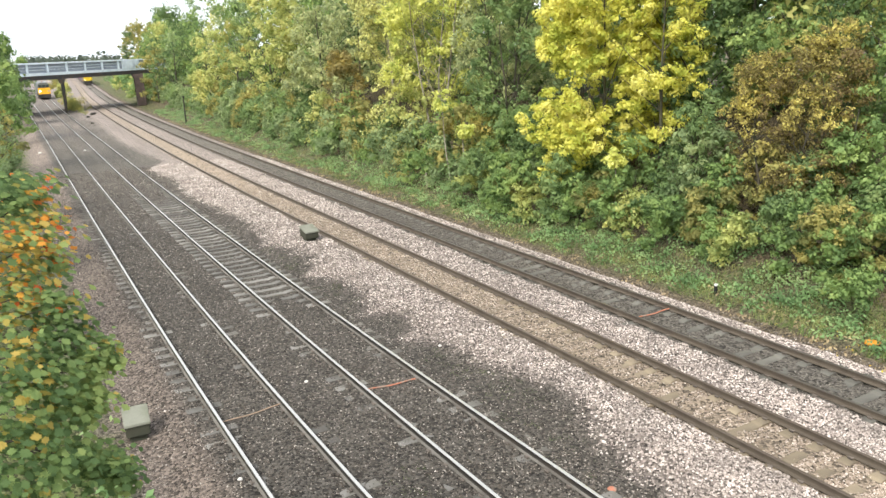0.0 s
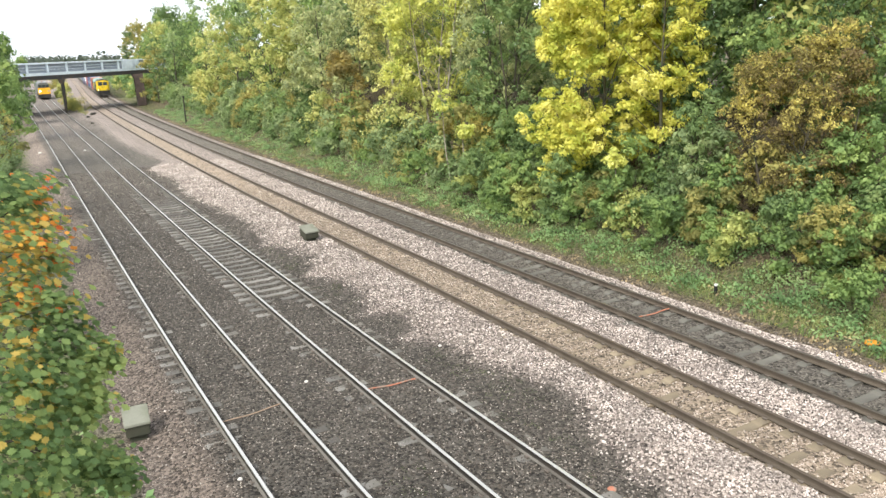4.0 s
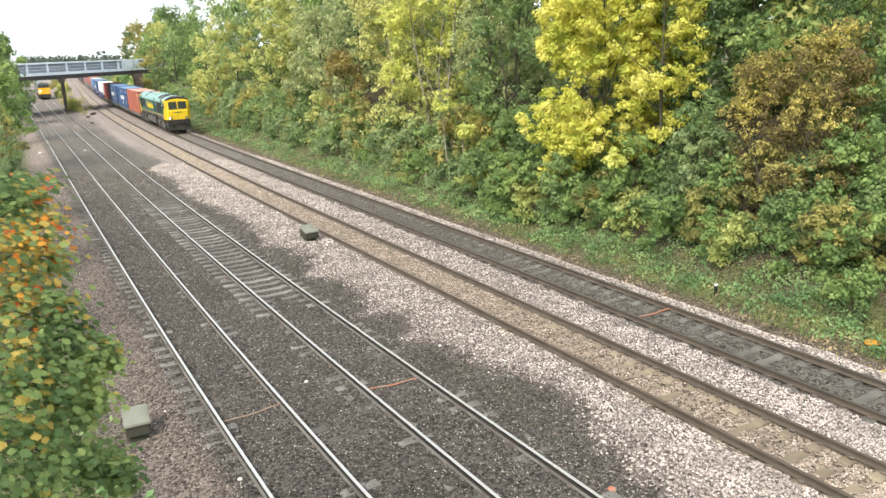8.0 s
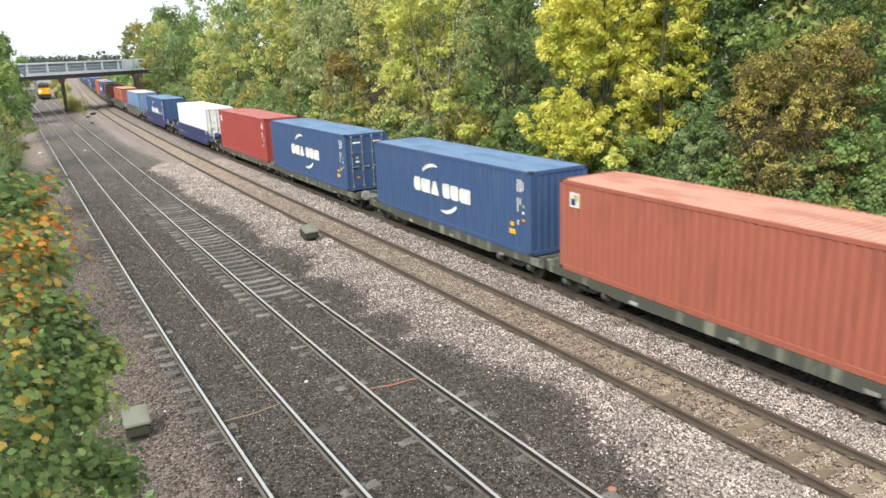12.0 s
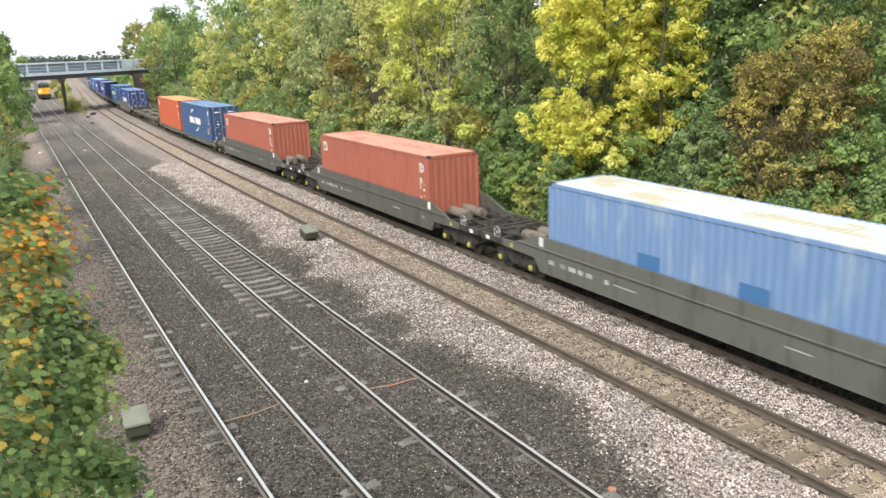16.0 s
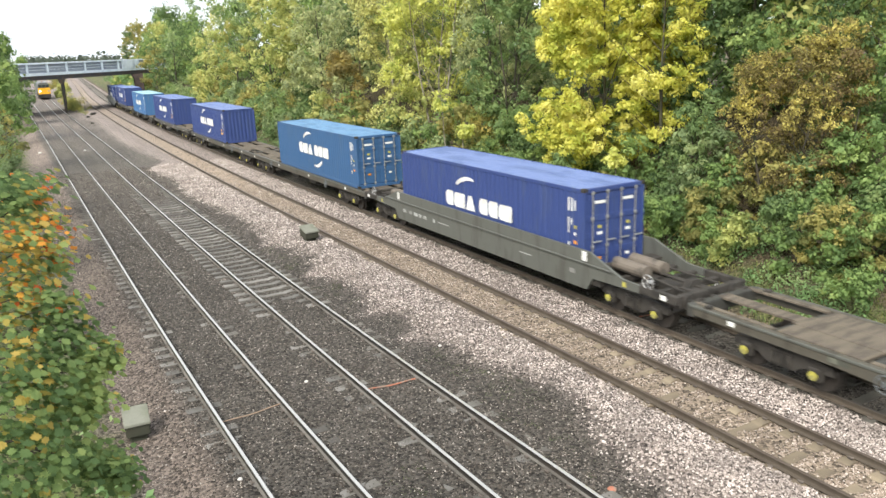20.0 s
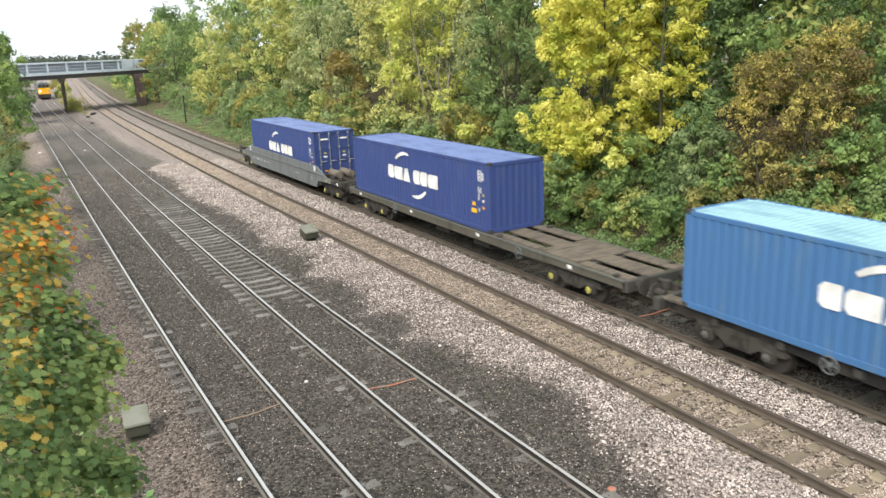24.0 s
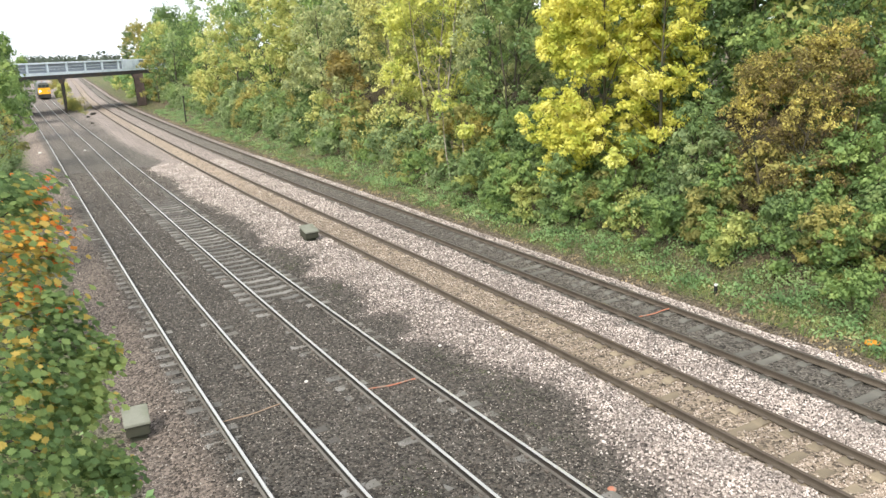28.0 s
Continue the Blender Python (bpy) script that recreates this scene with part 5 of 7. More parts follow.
def deck_wagon(label, rear=-10.0, front=10.0, low=0.0, bare=False):
    """Sixty-foot flat wagon: two long fish-bellied beams, planked floor with openings, container spigots."""
    t = thing("flat_wagon", label, "railway wagon", group="wagons of the goods train")
    for s in (-1, 1):
        bm = bmesh.new()
        deep = 0.82
        yi, yo = (1.10, 1.25) if not low else (0.92, 1.02)
        prism(bm, [(rear, 0.90 - low), (rear, 1.16 - low), (front, 1.16 - low), (front, 0.90 - low), (front - 4.0, 0.88 - low), (front - 5.5, deep - low), (rear + 5.5, deep - low), (rear + 4.0, 0.88 - low)], s * yi, s * yo, "y")
        part("solebar", bm, W_BROWN if not low else LOCO_BLACK, t)
        for i in range(0 if low else 7):
            x = rear + 1.2 + i * 2.7
            bm = bmesh.new()
            box(bm, x, x + (0.5 if i % 2 else 0.22), min(s * 1.25, s * 1.256), max(s * 1.25, s * 1.256), 0.95, 1.07)
            part("stencil_panel", bm, W_SOLE if i % 2 else WHITE_PAINT, t, "faded stencilled panel")
        bm = bmesh.new()
        box(bm, rear, front, min(s * yo, s * (yo + 0.03)), max(s * yo, s * (yo + 0.03)), 1.10 - low, 1.17 - low, 0.01)
        part("top_flange", bm, W_OLIVE if not low else LOCO_BLACK, t, "worn steel flange")
    n = 9
    step = (front - rear) / n
    for i in range(n):
        x = rear + step * i
        bm = bmesh.new()
        if i % 3 == 1:
            box(bm, x + 0.12, x + step - 0.12, -1.08, -0.38, 1.12 - low, 1.18 - low, 0.006)
            box(bm, x + 0.12, x + step - 0.12, 0.38, 1.08, 1.12 - low, 1.18 - low, 0.006)
        else:
            inner = 0.94 if bare else 0.72
            box(bm, x, x + step, -1.08, -inner, 1.12 - low, 1.18 - low, 0.006)
            box(bm, x, x + step, inner, 1.08, 1.12 - low, 1.18 - low, 0.006)
        mid = 0.2 if bare and i % 3 != 1 else 0.36
        box(bm, x, x + step, -mid, mid, 1.12 - low, 1.185 - low, 0.006)
        part("floor_panel", bm, DECK, t, "brown planked floor panel")
        bm = bmesh.new()
        box(bm, x - 0.1, x + 0.1, -1.1, 1.1, 0.9 - low, 1.1 - low, 0.01)
        part("cross_beam", bm, W_DARK, t)
    for x in (rear + 0.5, rear + 6.6, 0.0, front - 6.6, front - 0.5):
        for s in (-1, 1):
            bm = bmesh.new()
            box(bm, x - 0.09, x + 0.09, s * 1.02, s * 1.2, 1.16 - low, 1.24 - low if not low else 1.18 - low, 0.02)
            part("spigot", bm, GRIME, t)
    for d, x in ((1, front), (-1, rear)):
        bm = bmesh.new()
        box(bm, x - 0.12, x + 0.12, -1.25, 1.25, 0.82 - low, 1.17 - low, 0.02)
        part("headstock", bm, W_DARK, t)
        buffers(t, x, d)
        wagon_bogie(t, x - d * 2.6, UNDERGEAR if low else None)
    for x in (-1.6, 1.4):
        bm = bmesh.new()
        box(bm, x, x + 1.1, -1.0, -0.6, 0.5, 0.85, 0.03)
        tube(bm, (x - 0.6, -0.3, 0.66), (x + 1.4, -0.3, 0.66), 0.17, n=12)
        part("brake_gear", bm, GRIME, t)
    hand_wheel(t, front - 5.2, -1.3, 0.9, W_GREY)
    hand_wheel(t, rear + 5.2, -1.3, 0.9, W_GREY)
    return t


# ---------------------------------------------------------------- containers
HALF, WIDE = 6.096, 1.219


def ribbed(bm, length, height, pitch, depth, place):
    """A corrugated sheet; place(u, v, d) puts it into the container."""
    n = int(length / pitch)
    p = length / n
    prev = None
    for i in range(n):
        for u, d in ((0.0, 0.0), (0.36, 0.0), (0.5, depth), (0.86, depth)):
            a, b = bm.verts.new(place((i + u) * p, 0, d)), bm.verts.new(place((i + u) * p, height, d))
            if prev:
                bm.faces.new((prev[0], a, b, prev[1]))
            prev = (a, b)
    a, b = bm.verts.new(place(length, 0, 0)), bm.verts.new(place(length, height, 0))
    bm.faces.new((prev[0], a, b, prev[1]))


def arc_bar(r, a0, a1, w, tilt):
    """A tapering swoosh, flat against the side."""
    bm = bmesh.new()
    n, prev = 12, None
    for i in range(n + 1):
        a = a0 + (a1 - a0) * i / n
        k = w * (0.25 + 0.75 * math.sin(math.pi * min(1, 0.15 + 0.85 * (i / n if tilt else 1 - i / n))) ** 0.7)
        c, s = math.cos(a), math.sin(a)
        q = [bm.verts.new(((r + o) * c * 1.1, d, (r + o) * s)) for o in (-k / 2, k / 2) for d in (0.0, -0.012)]
        if prev:
            for x, y in ((0, 1), (1, 3), (3, 2), (2, 0)):
                bm.faces.new((prev[x], prev[y], q[y], q[x]))
        prev = q
    return bm


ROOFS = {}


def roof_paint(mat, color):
    """The same paint on the roof, its colour lightened for the sky glancing off it."""
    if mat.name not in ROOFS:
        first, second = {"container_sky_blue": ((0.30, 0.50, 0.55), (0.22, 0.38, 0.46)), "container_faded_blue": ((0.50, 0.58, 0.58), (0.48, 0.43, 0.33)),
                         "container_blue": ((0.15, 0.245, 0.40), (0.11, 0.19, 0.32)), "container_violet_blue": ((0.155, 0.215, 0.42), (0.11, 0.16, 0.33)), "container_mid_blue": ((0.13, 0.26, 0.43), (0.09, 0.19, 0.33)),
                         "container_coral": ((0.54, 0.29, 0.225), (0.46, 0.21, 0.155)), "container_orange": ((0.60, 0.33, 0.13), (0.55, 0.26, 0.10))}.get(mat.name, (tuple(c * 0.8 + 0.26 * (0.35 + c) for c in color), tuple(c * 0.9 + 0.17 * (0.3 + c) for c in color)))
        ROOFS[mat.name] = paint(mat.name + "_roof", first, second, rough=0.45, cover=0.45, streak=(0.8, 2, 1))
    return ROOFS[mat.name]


def container(paint_mat, label, doors_front=False, logo=0, small=None, marks=True, TALL=2.896, plates=True, rib=0.034):
    """A forty-foot high box: posts, rails, corrugated sheets, door end with locking bars, corner castings."""
    t = thing("shipping_container", label, "shipping container", group="containers on the goods train")
    key = paint_mat.name + "%.1f" % TALL
    drop = 2.896 - TALL
    e = HALF - 0.08

    def mk(name, fn):
        def go():
            bm = bmesh.new()
            fn(bm)
            return mesh_of(name, bm, paint_mat)
        return shared(name + key, go)

    side = mk("side_panel", lambda bm: ribbed(bm, 2 * e, TALL - 0.30, 0.278, rib, lambda u, v, d: (-e + u, -WIDE + 0.006 + d, 0.17 + v)))
    for s in (0, math.pi):
        piece("side_panel", side, t, Matrix.Rotation(s, 4, "Z"))
    colour = tuple(next(n for n in paint_mat.node_tree.nodes if n.type == "RGB").outputs[0].default_value)[:3]

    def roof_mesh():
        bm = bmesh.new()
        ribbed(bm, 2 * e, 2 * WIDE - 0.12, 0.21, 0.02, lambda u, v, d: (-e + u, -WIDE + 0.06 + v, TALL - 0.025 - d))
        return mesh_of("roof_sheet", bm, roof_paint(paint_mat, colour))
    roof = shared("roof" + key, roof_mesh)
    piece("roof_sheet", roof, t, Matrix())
    post = mk("corner_post", lambda bm: box(bm, HALF - 0.16, HALF, -WIDE, -WIDE + 0.1, 0.12, TALL - 0.12, 0.012))
    post2 = mk("corner_post_b", lambda bm: box(bm, HALF - 0.16, HALF, WIDE - 0.1, WIDE, 0.12, TALL - 0.12, 0.012))
    for m in (post, post2):
        piece("corner_post", m, t, Matrix())
        piece("corner_post", m, t, Matrix.Rotation(math.pi, 4, "Z"))
    rail = mk("side_rail", lambda bm: box(bm, -HALF + 0.16, HALF - 0.16, -WIDE, -WIDE + 0.07, 0.0, 0.17, 0.012))
    top = mk("top_rail", lambda bm: box(bm, -HALF + 0.16, HALF - 0.16, -WIDE, -WIDE + 0.06, TALL - 0.14, TALL - 0.02, 0.01))
    end = mk("end_header", lambda bm: box(bm, HALF - 0.12, HALF, -WIDE + 0.1, WIDE - 0.1, TALL - 0.14, TALL - 0.01, 0.01))
    sill = mk("end_sill", lambda bm: box(bm, HALF - 0.12, HALF, -WIDE + 0.1, WIDE - 0.1, 0.0, 0.16, 0.01))
    for s in (0, math.pi):
        for n, m in (("bottom_rail", rail), ("top_rail", top), ("end_header", end), ("end_sill", sill)):
            piece(n, m, t, Matrix.Rotation(s, 4, "Z"))

    def castings():
        bm = bmesh.new()
        box(bm, HALF - 0.178, HALF + 0.003, -WIDE - 0.003, -WIDE + 0.162, 0, 0.118, 0.015)
        return mesh_of("corner_casting", bm, GRIME if paint_mat is not C_WHITE else WHITE_PAINT)
    cast = shared("casting" + ("w" if paint_mat is C_WHITE else ""), castings)
    for z in (0.0, TALL - 0.118):
        piece("corner_casting", cast, t, Matrix.Translation((0, 0, z)))
        piece("corner_casting", cast, t, Matrix.Translation((0, 0, z)) @ Matrix.Rotation(math.pi, 4, "Z"))
        piece("corner_casting", cast, t, Matrix.Translation((0, 2 * WIDE - 0.159, z)))
        piece("corner_casting", cast, t, Matrix.Translation((0, -2 * WIDE + 0.159, z)) @ Matrix.Rotation(math.pi, 4, "Z"))
    wall = mk("end_wall", lambda bm: ribbed(bm, 2 * WIDE - 0.2, TALL - 0.3, 0.25, 0.014, lambda u, v, d: (HALF - 0.02 - d, -WIDE + 0.1 + u, 0.16 + v)))
    df = 0.0 if doors_front else math.pi
    piece("end_wall", wall, t, Matrix.Rotation(df + math.pi, 4, "Z"))

    def door_mesh(s):
        def go(bm):
            lo, hi = (-WIDE + 0.1, -0.005) if s < 0 else (0.005, WIDE - 0.1)
            box(bm, HALF - 0.09, HALF - 0.05, lo, hi, 0.17, TALL - 0.15, 0.004)
            for z in (0.2, 0.75, 1.3, 1.85, TALL - 0.4):
                box(bm, HALF - 0.05, HALF - 0.03, lo + 0.06, hi - 0.06, z, z + 0.2, 0.012)
        return mk("door%d" % s, go)

    def bars():
        bm = bmesh.new()
        tube(bm, (HALF - 0.015, 0, 0.1), (HALF - 0.015, 0, TALL - 0.08), 0.022, n=8)
        for z in (0.16, 1.0, 1.9, TALL - 0.2):
            box(bm, HALF - 0.03, HALF + 0.012, -0.06, 0.06, z, z + 0.09, 0.008)
        box(bm, HALF - 0.0, HALF + 0.03, -0.02, 0.34, 1.18, 1.23, 0.01)
        return mesh_of("locking_bar", bm, CHROME)
    bar = shared("locking_bar%.1f" % TALL, bars)
    for s in (-1, 1):
        d = piece("door", door_mesh(s), t, Matrix.Rotation(df, 4, "Z"))
        for y in (0.28, 0.86):
            piece("locking_bar", bar, d, Matrix.Translation((0, s * y, 0)))
        if marks:
            for i, (z, w, c) in enumerate(((TALL - 0.5, 0.42, WHITE_PAINT), (1.62, 0.14, AXLE_YELLOW), (1.42, 0.2, WHITE_PAINT), (0.62, 0.16, ORANGE_PAINT if s < 0 else WHITE_PAINT))):
                bm = bmesh.new()
                box(bm, HALF - 0.03, HALF - 0.022, s * 0.57 - w / 2, s * 0.57 + w / 2, z, z + 0.09)
                part("door_marking", bm, c, d, "marking bar")
    flip = (-1, 1)
    if logo:
        for s in flip:
            turn = Matrix.Rotation(0 if s < 0 else math.pi, 4, "Z")
            x = -2.25
            for w, h, sk in ((0.54, 0.58, 0), (0.80, 0.56, 0), (0.64, 0.56, 0.1), (0, 0, 0), (0.54, 0.58, 0), (0.60, 0.58, 0), (0.82, 0.56, 0)):
                if not w:
                    x += 0.25
                    continue

                def blk(w=w, h=h, sk=sk):
                    bm = bmesh.new()
                    if sk:
                        out = [(0, 0), (w, 0), (w - 0.2, h), (0.2, h)]
                    else:
                        c = 0.12
                        out = [(c, 0), (w - c * 0.3, 0), (w, c * 0.3), (w, h - c * 0.3), (w - c * 0.3, h), (c, h), (0, h - c), (0, c)]
                    prism(bm, out, -0.012, 0.0, "y")
                    return mesh_of("logo_block", bm, WHITE_PAINT)
                piece("logo_block", shared("blk%.2f%.2f%.1f" % (w, h, sk), blk), t, turn @ Matrix.Translation((x, -WIDE - 0.001, 1.18 - drop * 0.3)))
                x += w + 0.07
            piece("logo_swoosh", shared("arc1", lambda: mesh_of("logo_swoosh", arc_bar(1.35, 2.25, 1.35, 0.16, True), WHITE_PAINT)), t, turn @ Matrix.Translation((-0.5, -WIDE - 0.001, 1.02 - drop * 0.3)))
            if logo == 2:
                for x0, x1, z0, z1 in ((1.95, 5.0, 1.36, 1.40), (2.1, 3.1, 1.2, 1.28), (3.25, 3.9, 1.2, 1.27), (4.05, 4.95, 1.2, 1.26)):
                    bm = bmesh.new()
                    box(bm, x0, x1, -WIDE - 0.008, -WIDE + 0.004, z0, z1)
                    part("underline_bar", bm, WHITE_PAINT, t, "white lettering bar", m=turn)
            if logo == 1:
                piece("logo_swoosh", shared("arc2", lambda: mesh_of("logo_swoosh", arc_bar(1.35, -1.75, -0.85, 0.16, False), WHITE_PAINT)), t, turn @ Matrix.Translation((0.25, -WIDE - 0.001, 1.95 - drop * 0.3)))
    if marks:
        for s in flip:
            turn = Matrix.Rotation(0 if s < 0 else math.pi, 4, "Z")
            xe = HALF - 0.75 if s < 0 else -HALF + 0.45
            for i, (dx, z, w, h, c) in enumerate(((0.0, 2.15, 0.06, 0.42, WHITE_PAINT), (0.15, 2.15, 0.06, 0.42, WHITE_PAINT), (0.30, 2.2, 0.05, 0.3, WHITE_PAINT), (0.0, 1.45, 0.055, 0.5, WHITE_PAINT), (0.14, 1.72, 0.05, 0.2, WHITE_PAINT), (0.28, 1.62, 0.12, 0.1, AXLE_YELLOW), (0.28, 1.4, 0.1, 0.1, WHITE_PAINT), (0.28, 1.14, 0.13, 0.1, ORANGE_PAINT), (0.0, 1.0, 0.07, 0.16, WHITE_PAINT))):
                if not logo and c is ORANGE_PAINT and z > 1.3:
                    continue
                bm = bmesh.new()
                box(bm, xe + dx, xe + dx + w, -WIDE - 0.008, -WIDE + 0.004, z - drop, z + h - drop)
                part("side_marking", bm, c, t, "marking bar", m=turn)
    if marks and logo and plates:
        for s in flip:
            turn = Matrix.Rotation(0 if s < 0 else math.pi, 4, "Z")
            xe = HALF - 1.25 if s < 0 else -HALF + 0.95
            for dx, z, w, h in ((0.0, 0.62, 0.36, 0.17), (0.08, 0.90, 0.2, 0.14)):
                bm = bmesh.new()
                box(bm, xe + dx, xe + dx + w, -WIDE - 0.008, -WIDE + 0.004, z, z + h)
                part("warning_plate", bm, PLATE_YELLOW, t, "orange-yellow warning plate", m=turn)
    if small:
        for s in flip:
            turn = Matrix.Rotation(0 if s < 0 else math.pi, 4, "Z")
            x0 = -HALF + 0.5 if s < 0 else HALF - 1.2
            for dx, w, dz, h, out, c in ((0.0, 0.46, 2.08, 0.46, 0.006, WHITE_PAINT), (0.07, 0.20, 2.14, 0.20, 0.010, small), (0.22, 0.18, 2.30, 0.17, 0.010, AXLE_YELLOW if small is not WHITE_PAINT else WHITE_PAINT)):
                bm = bmesh.new()
                box(bm, x0 + dx, x0 + dx + w, -WIDE - out, -WIDE + 0.004, dz, dz + h)
                part("small_logo", bm, c, t, "small square emblem", m=turn)
    return t


# ---------------------------------------------------------------- the locomotive
def locomotive():
    t = thing("locomotive", "green and yellow heavy diesel freight locomotive with a grimy underframe", "locomotive")
    side = [(-1.32, 1.86), (-1.32, 3.2), (-1.2, 3.42)]
    roofline = [(-1.2, 3.42), (-0.95, 3.66), (-0.6, 3.81), (-0.25, 3.88), (0.25, 3.88), (0.6, 3.81), (0.95, 3.66), (1.2, 3.42)]
    bm = bmesh.new()
    prism(bm, side + [(1.2, 3.42), (1.32, 3.2), (1.32, 1.86)], -8.6, 8.6)
    part("body", bm, LOCO_GREEN, t)
    for x0, x1 in ((-8.6, -2.65), (-2.63, 3.55), (3.57, 8.6)):
        bm = bmesh.new()
        prism(bm, roofline, x0, x1)
        part("roof_section", bm, LOCO_ROOF, t, "faded pale green roof panel")
    bm = bmesh.new()
    crest = [(-1.1, 3.51)] + roofline[1:-1] + [(1.1, 3.51)]
    prism(bm, [(a, b + 0.012) for a, b in crest] + [(1.0, 3.45), (-1.0, 3.45)], 4.55, 7.6)
    fan = part("radiator_roof", bm, ROOF_GRILLE, t, "black radiator grille in the roof")
    for i in range(11):
        x = 4.62 + i * 0.28
        bm = bmesh.new()
        prism(bm, [(a, b + 0.03) for a, b in crest] + [(1.0, 3.45), (-1.0, 3.45)], x, x + 0.05)
        part("grille_slat", bm, CHROME if i == 5 else ROOF_GRILLE, fan)
    # roof hatches, silencer and exhaust
    for x0, x1, y0, y1, z, mat in ((-6.1, -5.2, -0.45, 0.45, 3.89, LOCO_BLACK), (-4.9, -4.2, -0.5, 0.5, 3.9, LOCO_BLACK), (-4.15, -3.5, -0.4, 0.1, 3.92, CHROME), (-4.15, -3.6, 0.15, 0.5, 3.92, ORANGE_PAINT),
                                   (-2.3, -0.4, -0.7, 0.7, 3.86, LOCO_ROOF), (-0.3, 1.3, -0.7, 0.7, 3.86, LOCO_ROOF)):
        bm = bmesh.new()
        box(bm, x0, x1, y0, y1, z - 0.12, z, 0.02)
        part("roof_hatch", bm, mat, t)
    bm = bmesh.new()
    prism(bm, [(a * 0.995, b + 0.008) for a, b in roofline[:5]] + [(0.25, 3.8), (-1.15, 3.38)], -4.95, -4.1)
    part("soot_stain_panel", bm, LOCO_BLACK, t, "sooty panel round the exhaust")
    # pale strips put in for the glare along the roof's edges
    for s in (-1, 1):
        bm = bmesh.new()
        prism(bm, [(s * 1.326, 3.20), (s * 1.206, 3.425), (s * 1.18, 3.40), (s * 1.30, 3.19)], -8.6, 8.6)
        part("cantrail", bm, LOCO_ROOF, t, "pale shiny cantrail")
    # ribbed side sheets, grilles, doors, lines
    for s in (-1, 1):
        y = s * 1.32
        def slab(name, x0, x1, z0, z1, mat, out=0.012, label=""):
            bm = bmesh.new()
            box(bm, x0, x1, min(y, y + s * out), max(y, y + s * out), z0, z1)
            return part(name, bm, mat, t, label)
        for i in range(11):
            z = 2.02 + i * 0.105
            bm = bmesh.new()
            prism(bm, [(y, z), (y + s * 0.022, z + 0.03), (y + s * 0.022, z + 0.055), (y, z + 0.085)], -4.45, 2.6)
            part("side_rib", bm, LOCO_GREEN, t)
        g = slab("side_grille", 4.7, 7.45, 2.02, 3.17, GRILLE, 0.015, "black radiator intake grille")
        for x in (4.7, 6.05, 7.39):
            bm = bmesh.new()
            box(bm, x, x + 0.06, min(y + s * 0.015, y + s * 0.03), max(y + s * 0.015, y + s * 0.03), 2.02, 3.17)
            part("grille_post", bm, UNDERGEAR, g)
        for i in range(12):
            bm = bmesh.new()
            z = 2.08 + i * 0.09
            box(bm, 4.76, 7.39, min(y + s * 0.015, y + s * 0.024), max(y + s * 0.015, y + s * 0.024), z, z + 0.03)
            part("grille_slat", bm, LOCO_BLACK, g)
        slab("small_grille", -7.15, -4.6, 2.25, 3.17, GRILLE, 0.015, "black intake grille")
        for x in (2.75, -8.0, 7.62):
            d = slab("body_door", x, x + 0.68, 1.95, 3.18, LOCO_GREEN, 0.016, "recessed door with grab rails")
            for dx in (0.02, 0.66):
                bm = bmesh.new()
                tube(bm, (x + dx, y + s * 0.05, 2.0), (x + dx, y + s * 0.05, 3.3), 0.018, n=6)
                part("grab_rail", bm, LOCO_BLACK, d)
            bm = bmesh.new()
            n = 9
            pts = [Vector((x + 0.34 - 0.34 * math.cos(math.pi * i / n), y - s * 0.02, 3.3 + 0.24 * math.sin(math.pi * i / n))) for i in range(n + 1)]
            bend(bm, pts, 0.022)
            part("door_hood", bm, LOCO_BLACK, d)
        for x in (3.8, 8.33):
            slab("data_panel", x, x + 0.2, 2.75, 2.98, WHITE_PAINT, 0.02, "small white data panel")
        # the yellow wordmark as plain slanted blocks
        x = -2.6
        for w, z0, h in ((0.50, 2.46, 0.62), (0.26, 2.46, 0.36), (0.34, 2.46, 0.38), (0.16, 2.46, 0.5), (0.38, 2.32, 0.52), (0.38, 2.46, 0.54), (0.26, 2.46, 0.5), (0.16, 2.46, 0.54), (0.16, 2.46, 0.5), (0.40, 2.46, 0.38), (0.38, 2.46, 0.38), (0.30, 2.46, 0.38)):
            w, z0, h = w * 1.2, z0 - 0.19, h * 1.08
            bm = bmesh.new()
            xx = x if s < 0 else -0.3 - x - w
            prism(bm, [(xx, z0), (xx + w, z0), (xx + w + 0.06, z0 + h), (xx + 0.06, z0 + h)], min(y + s * 0.02, y + s * 0.032), max(y + s * 0.02, y + s * 0.032), "y")
            part("wordmark_block", bm, LOCO_YELLOW, t, "yellow lettering block")
            x += w + 0.03
        bm = bmesh.new()
        box(bm, -8.6, 8.6, min(y, y + s * 0.03), max(y, y + s * 0.03), 1.80, 1.855, 0.008)
        part("waist_line", bm, LINE_YELLOW, t, "yellow lining along the solebar")
        bm = bmesh.new()
        box(bm, -8.7, 8.7, min(s * 1.05, s * 1.30), max(s * 1.05, s * 1.30), 1.52, 1.80, 0.02)
        part("solebar", bm, UNDERGEAR, t)
        # pipes, boxes and steps under the solebar
        for i, (x0, x1, z0, z1) in enumerate(((-3.9, -3.2, 0.55, 1.35), (-8.4, -7.7, 1.2, 1.5), (-5.6, -4.9, 1.22, 1.5), (-0.6, 0.2, 1.25, 1.5), (4.4, 5.2, 1.25, 1.5), (6.9, 7.6, 1.25, 1.5))):
            bm = bmesh.new()
            box(bm, x0, x1, min(s * 0.9, s * 1.26), max(s * 0.9, s * 1.26), z0, z1, 0.03)
            part("equipment_box", bm, UNDERGEAR, t)
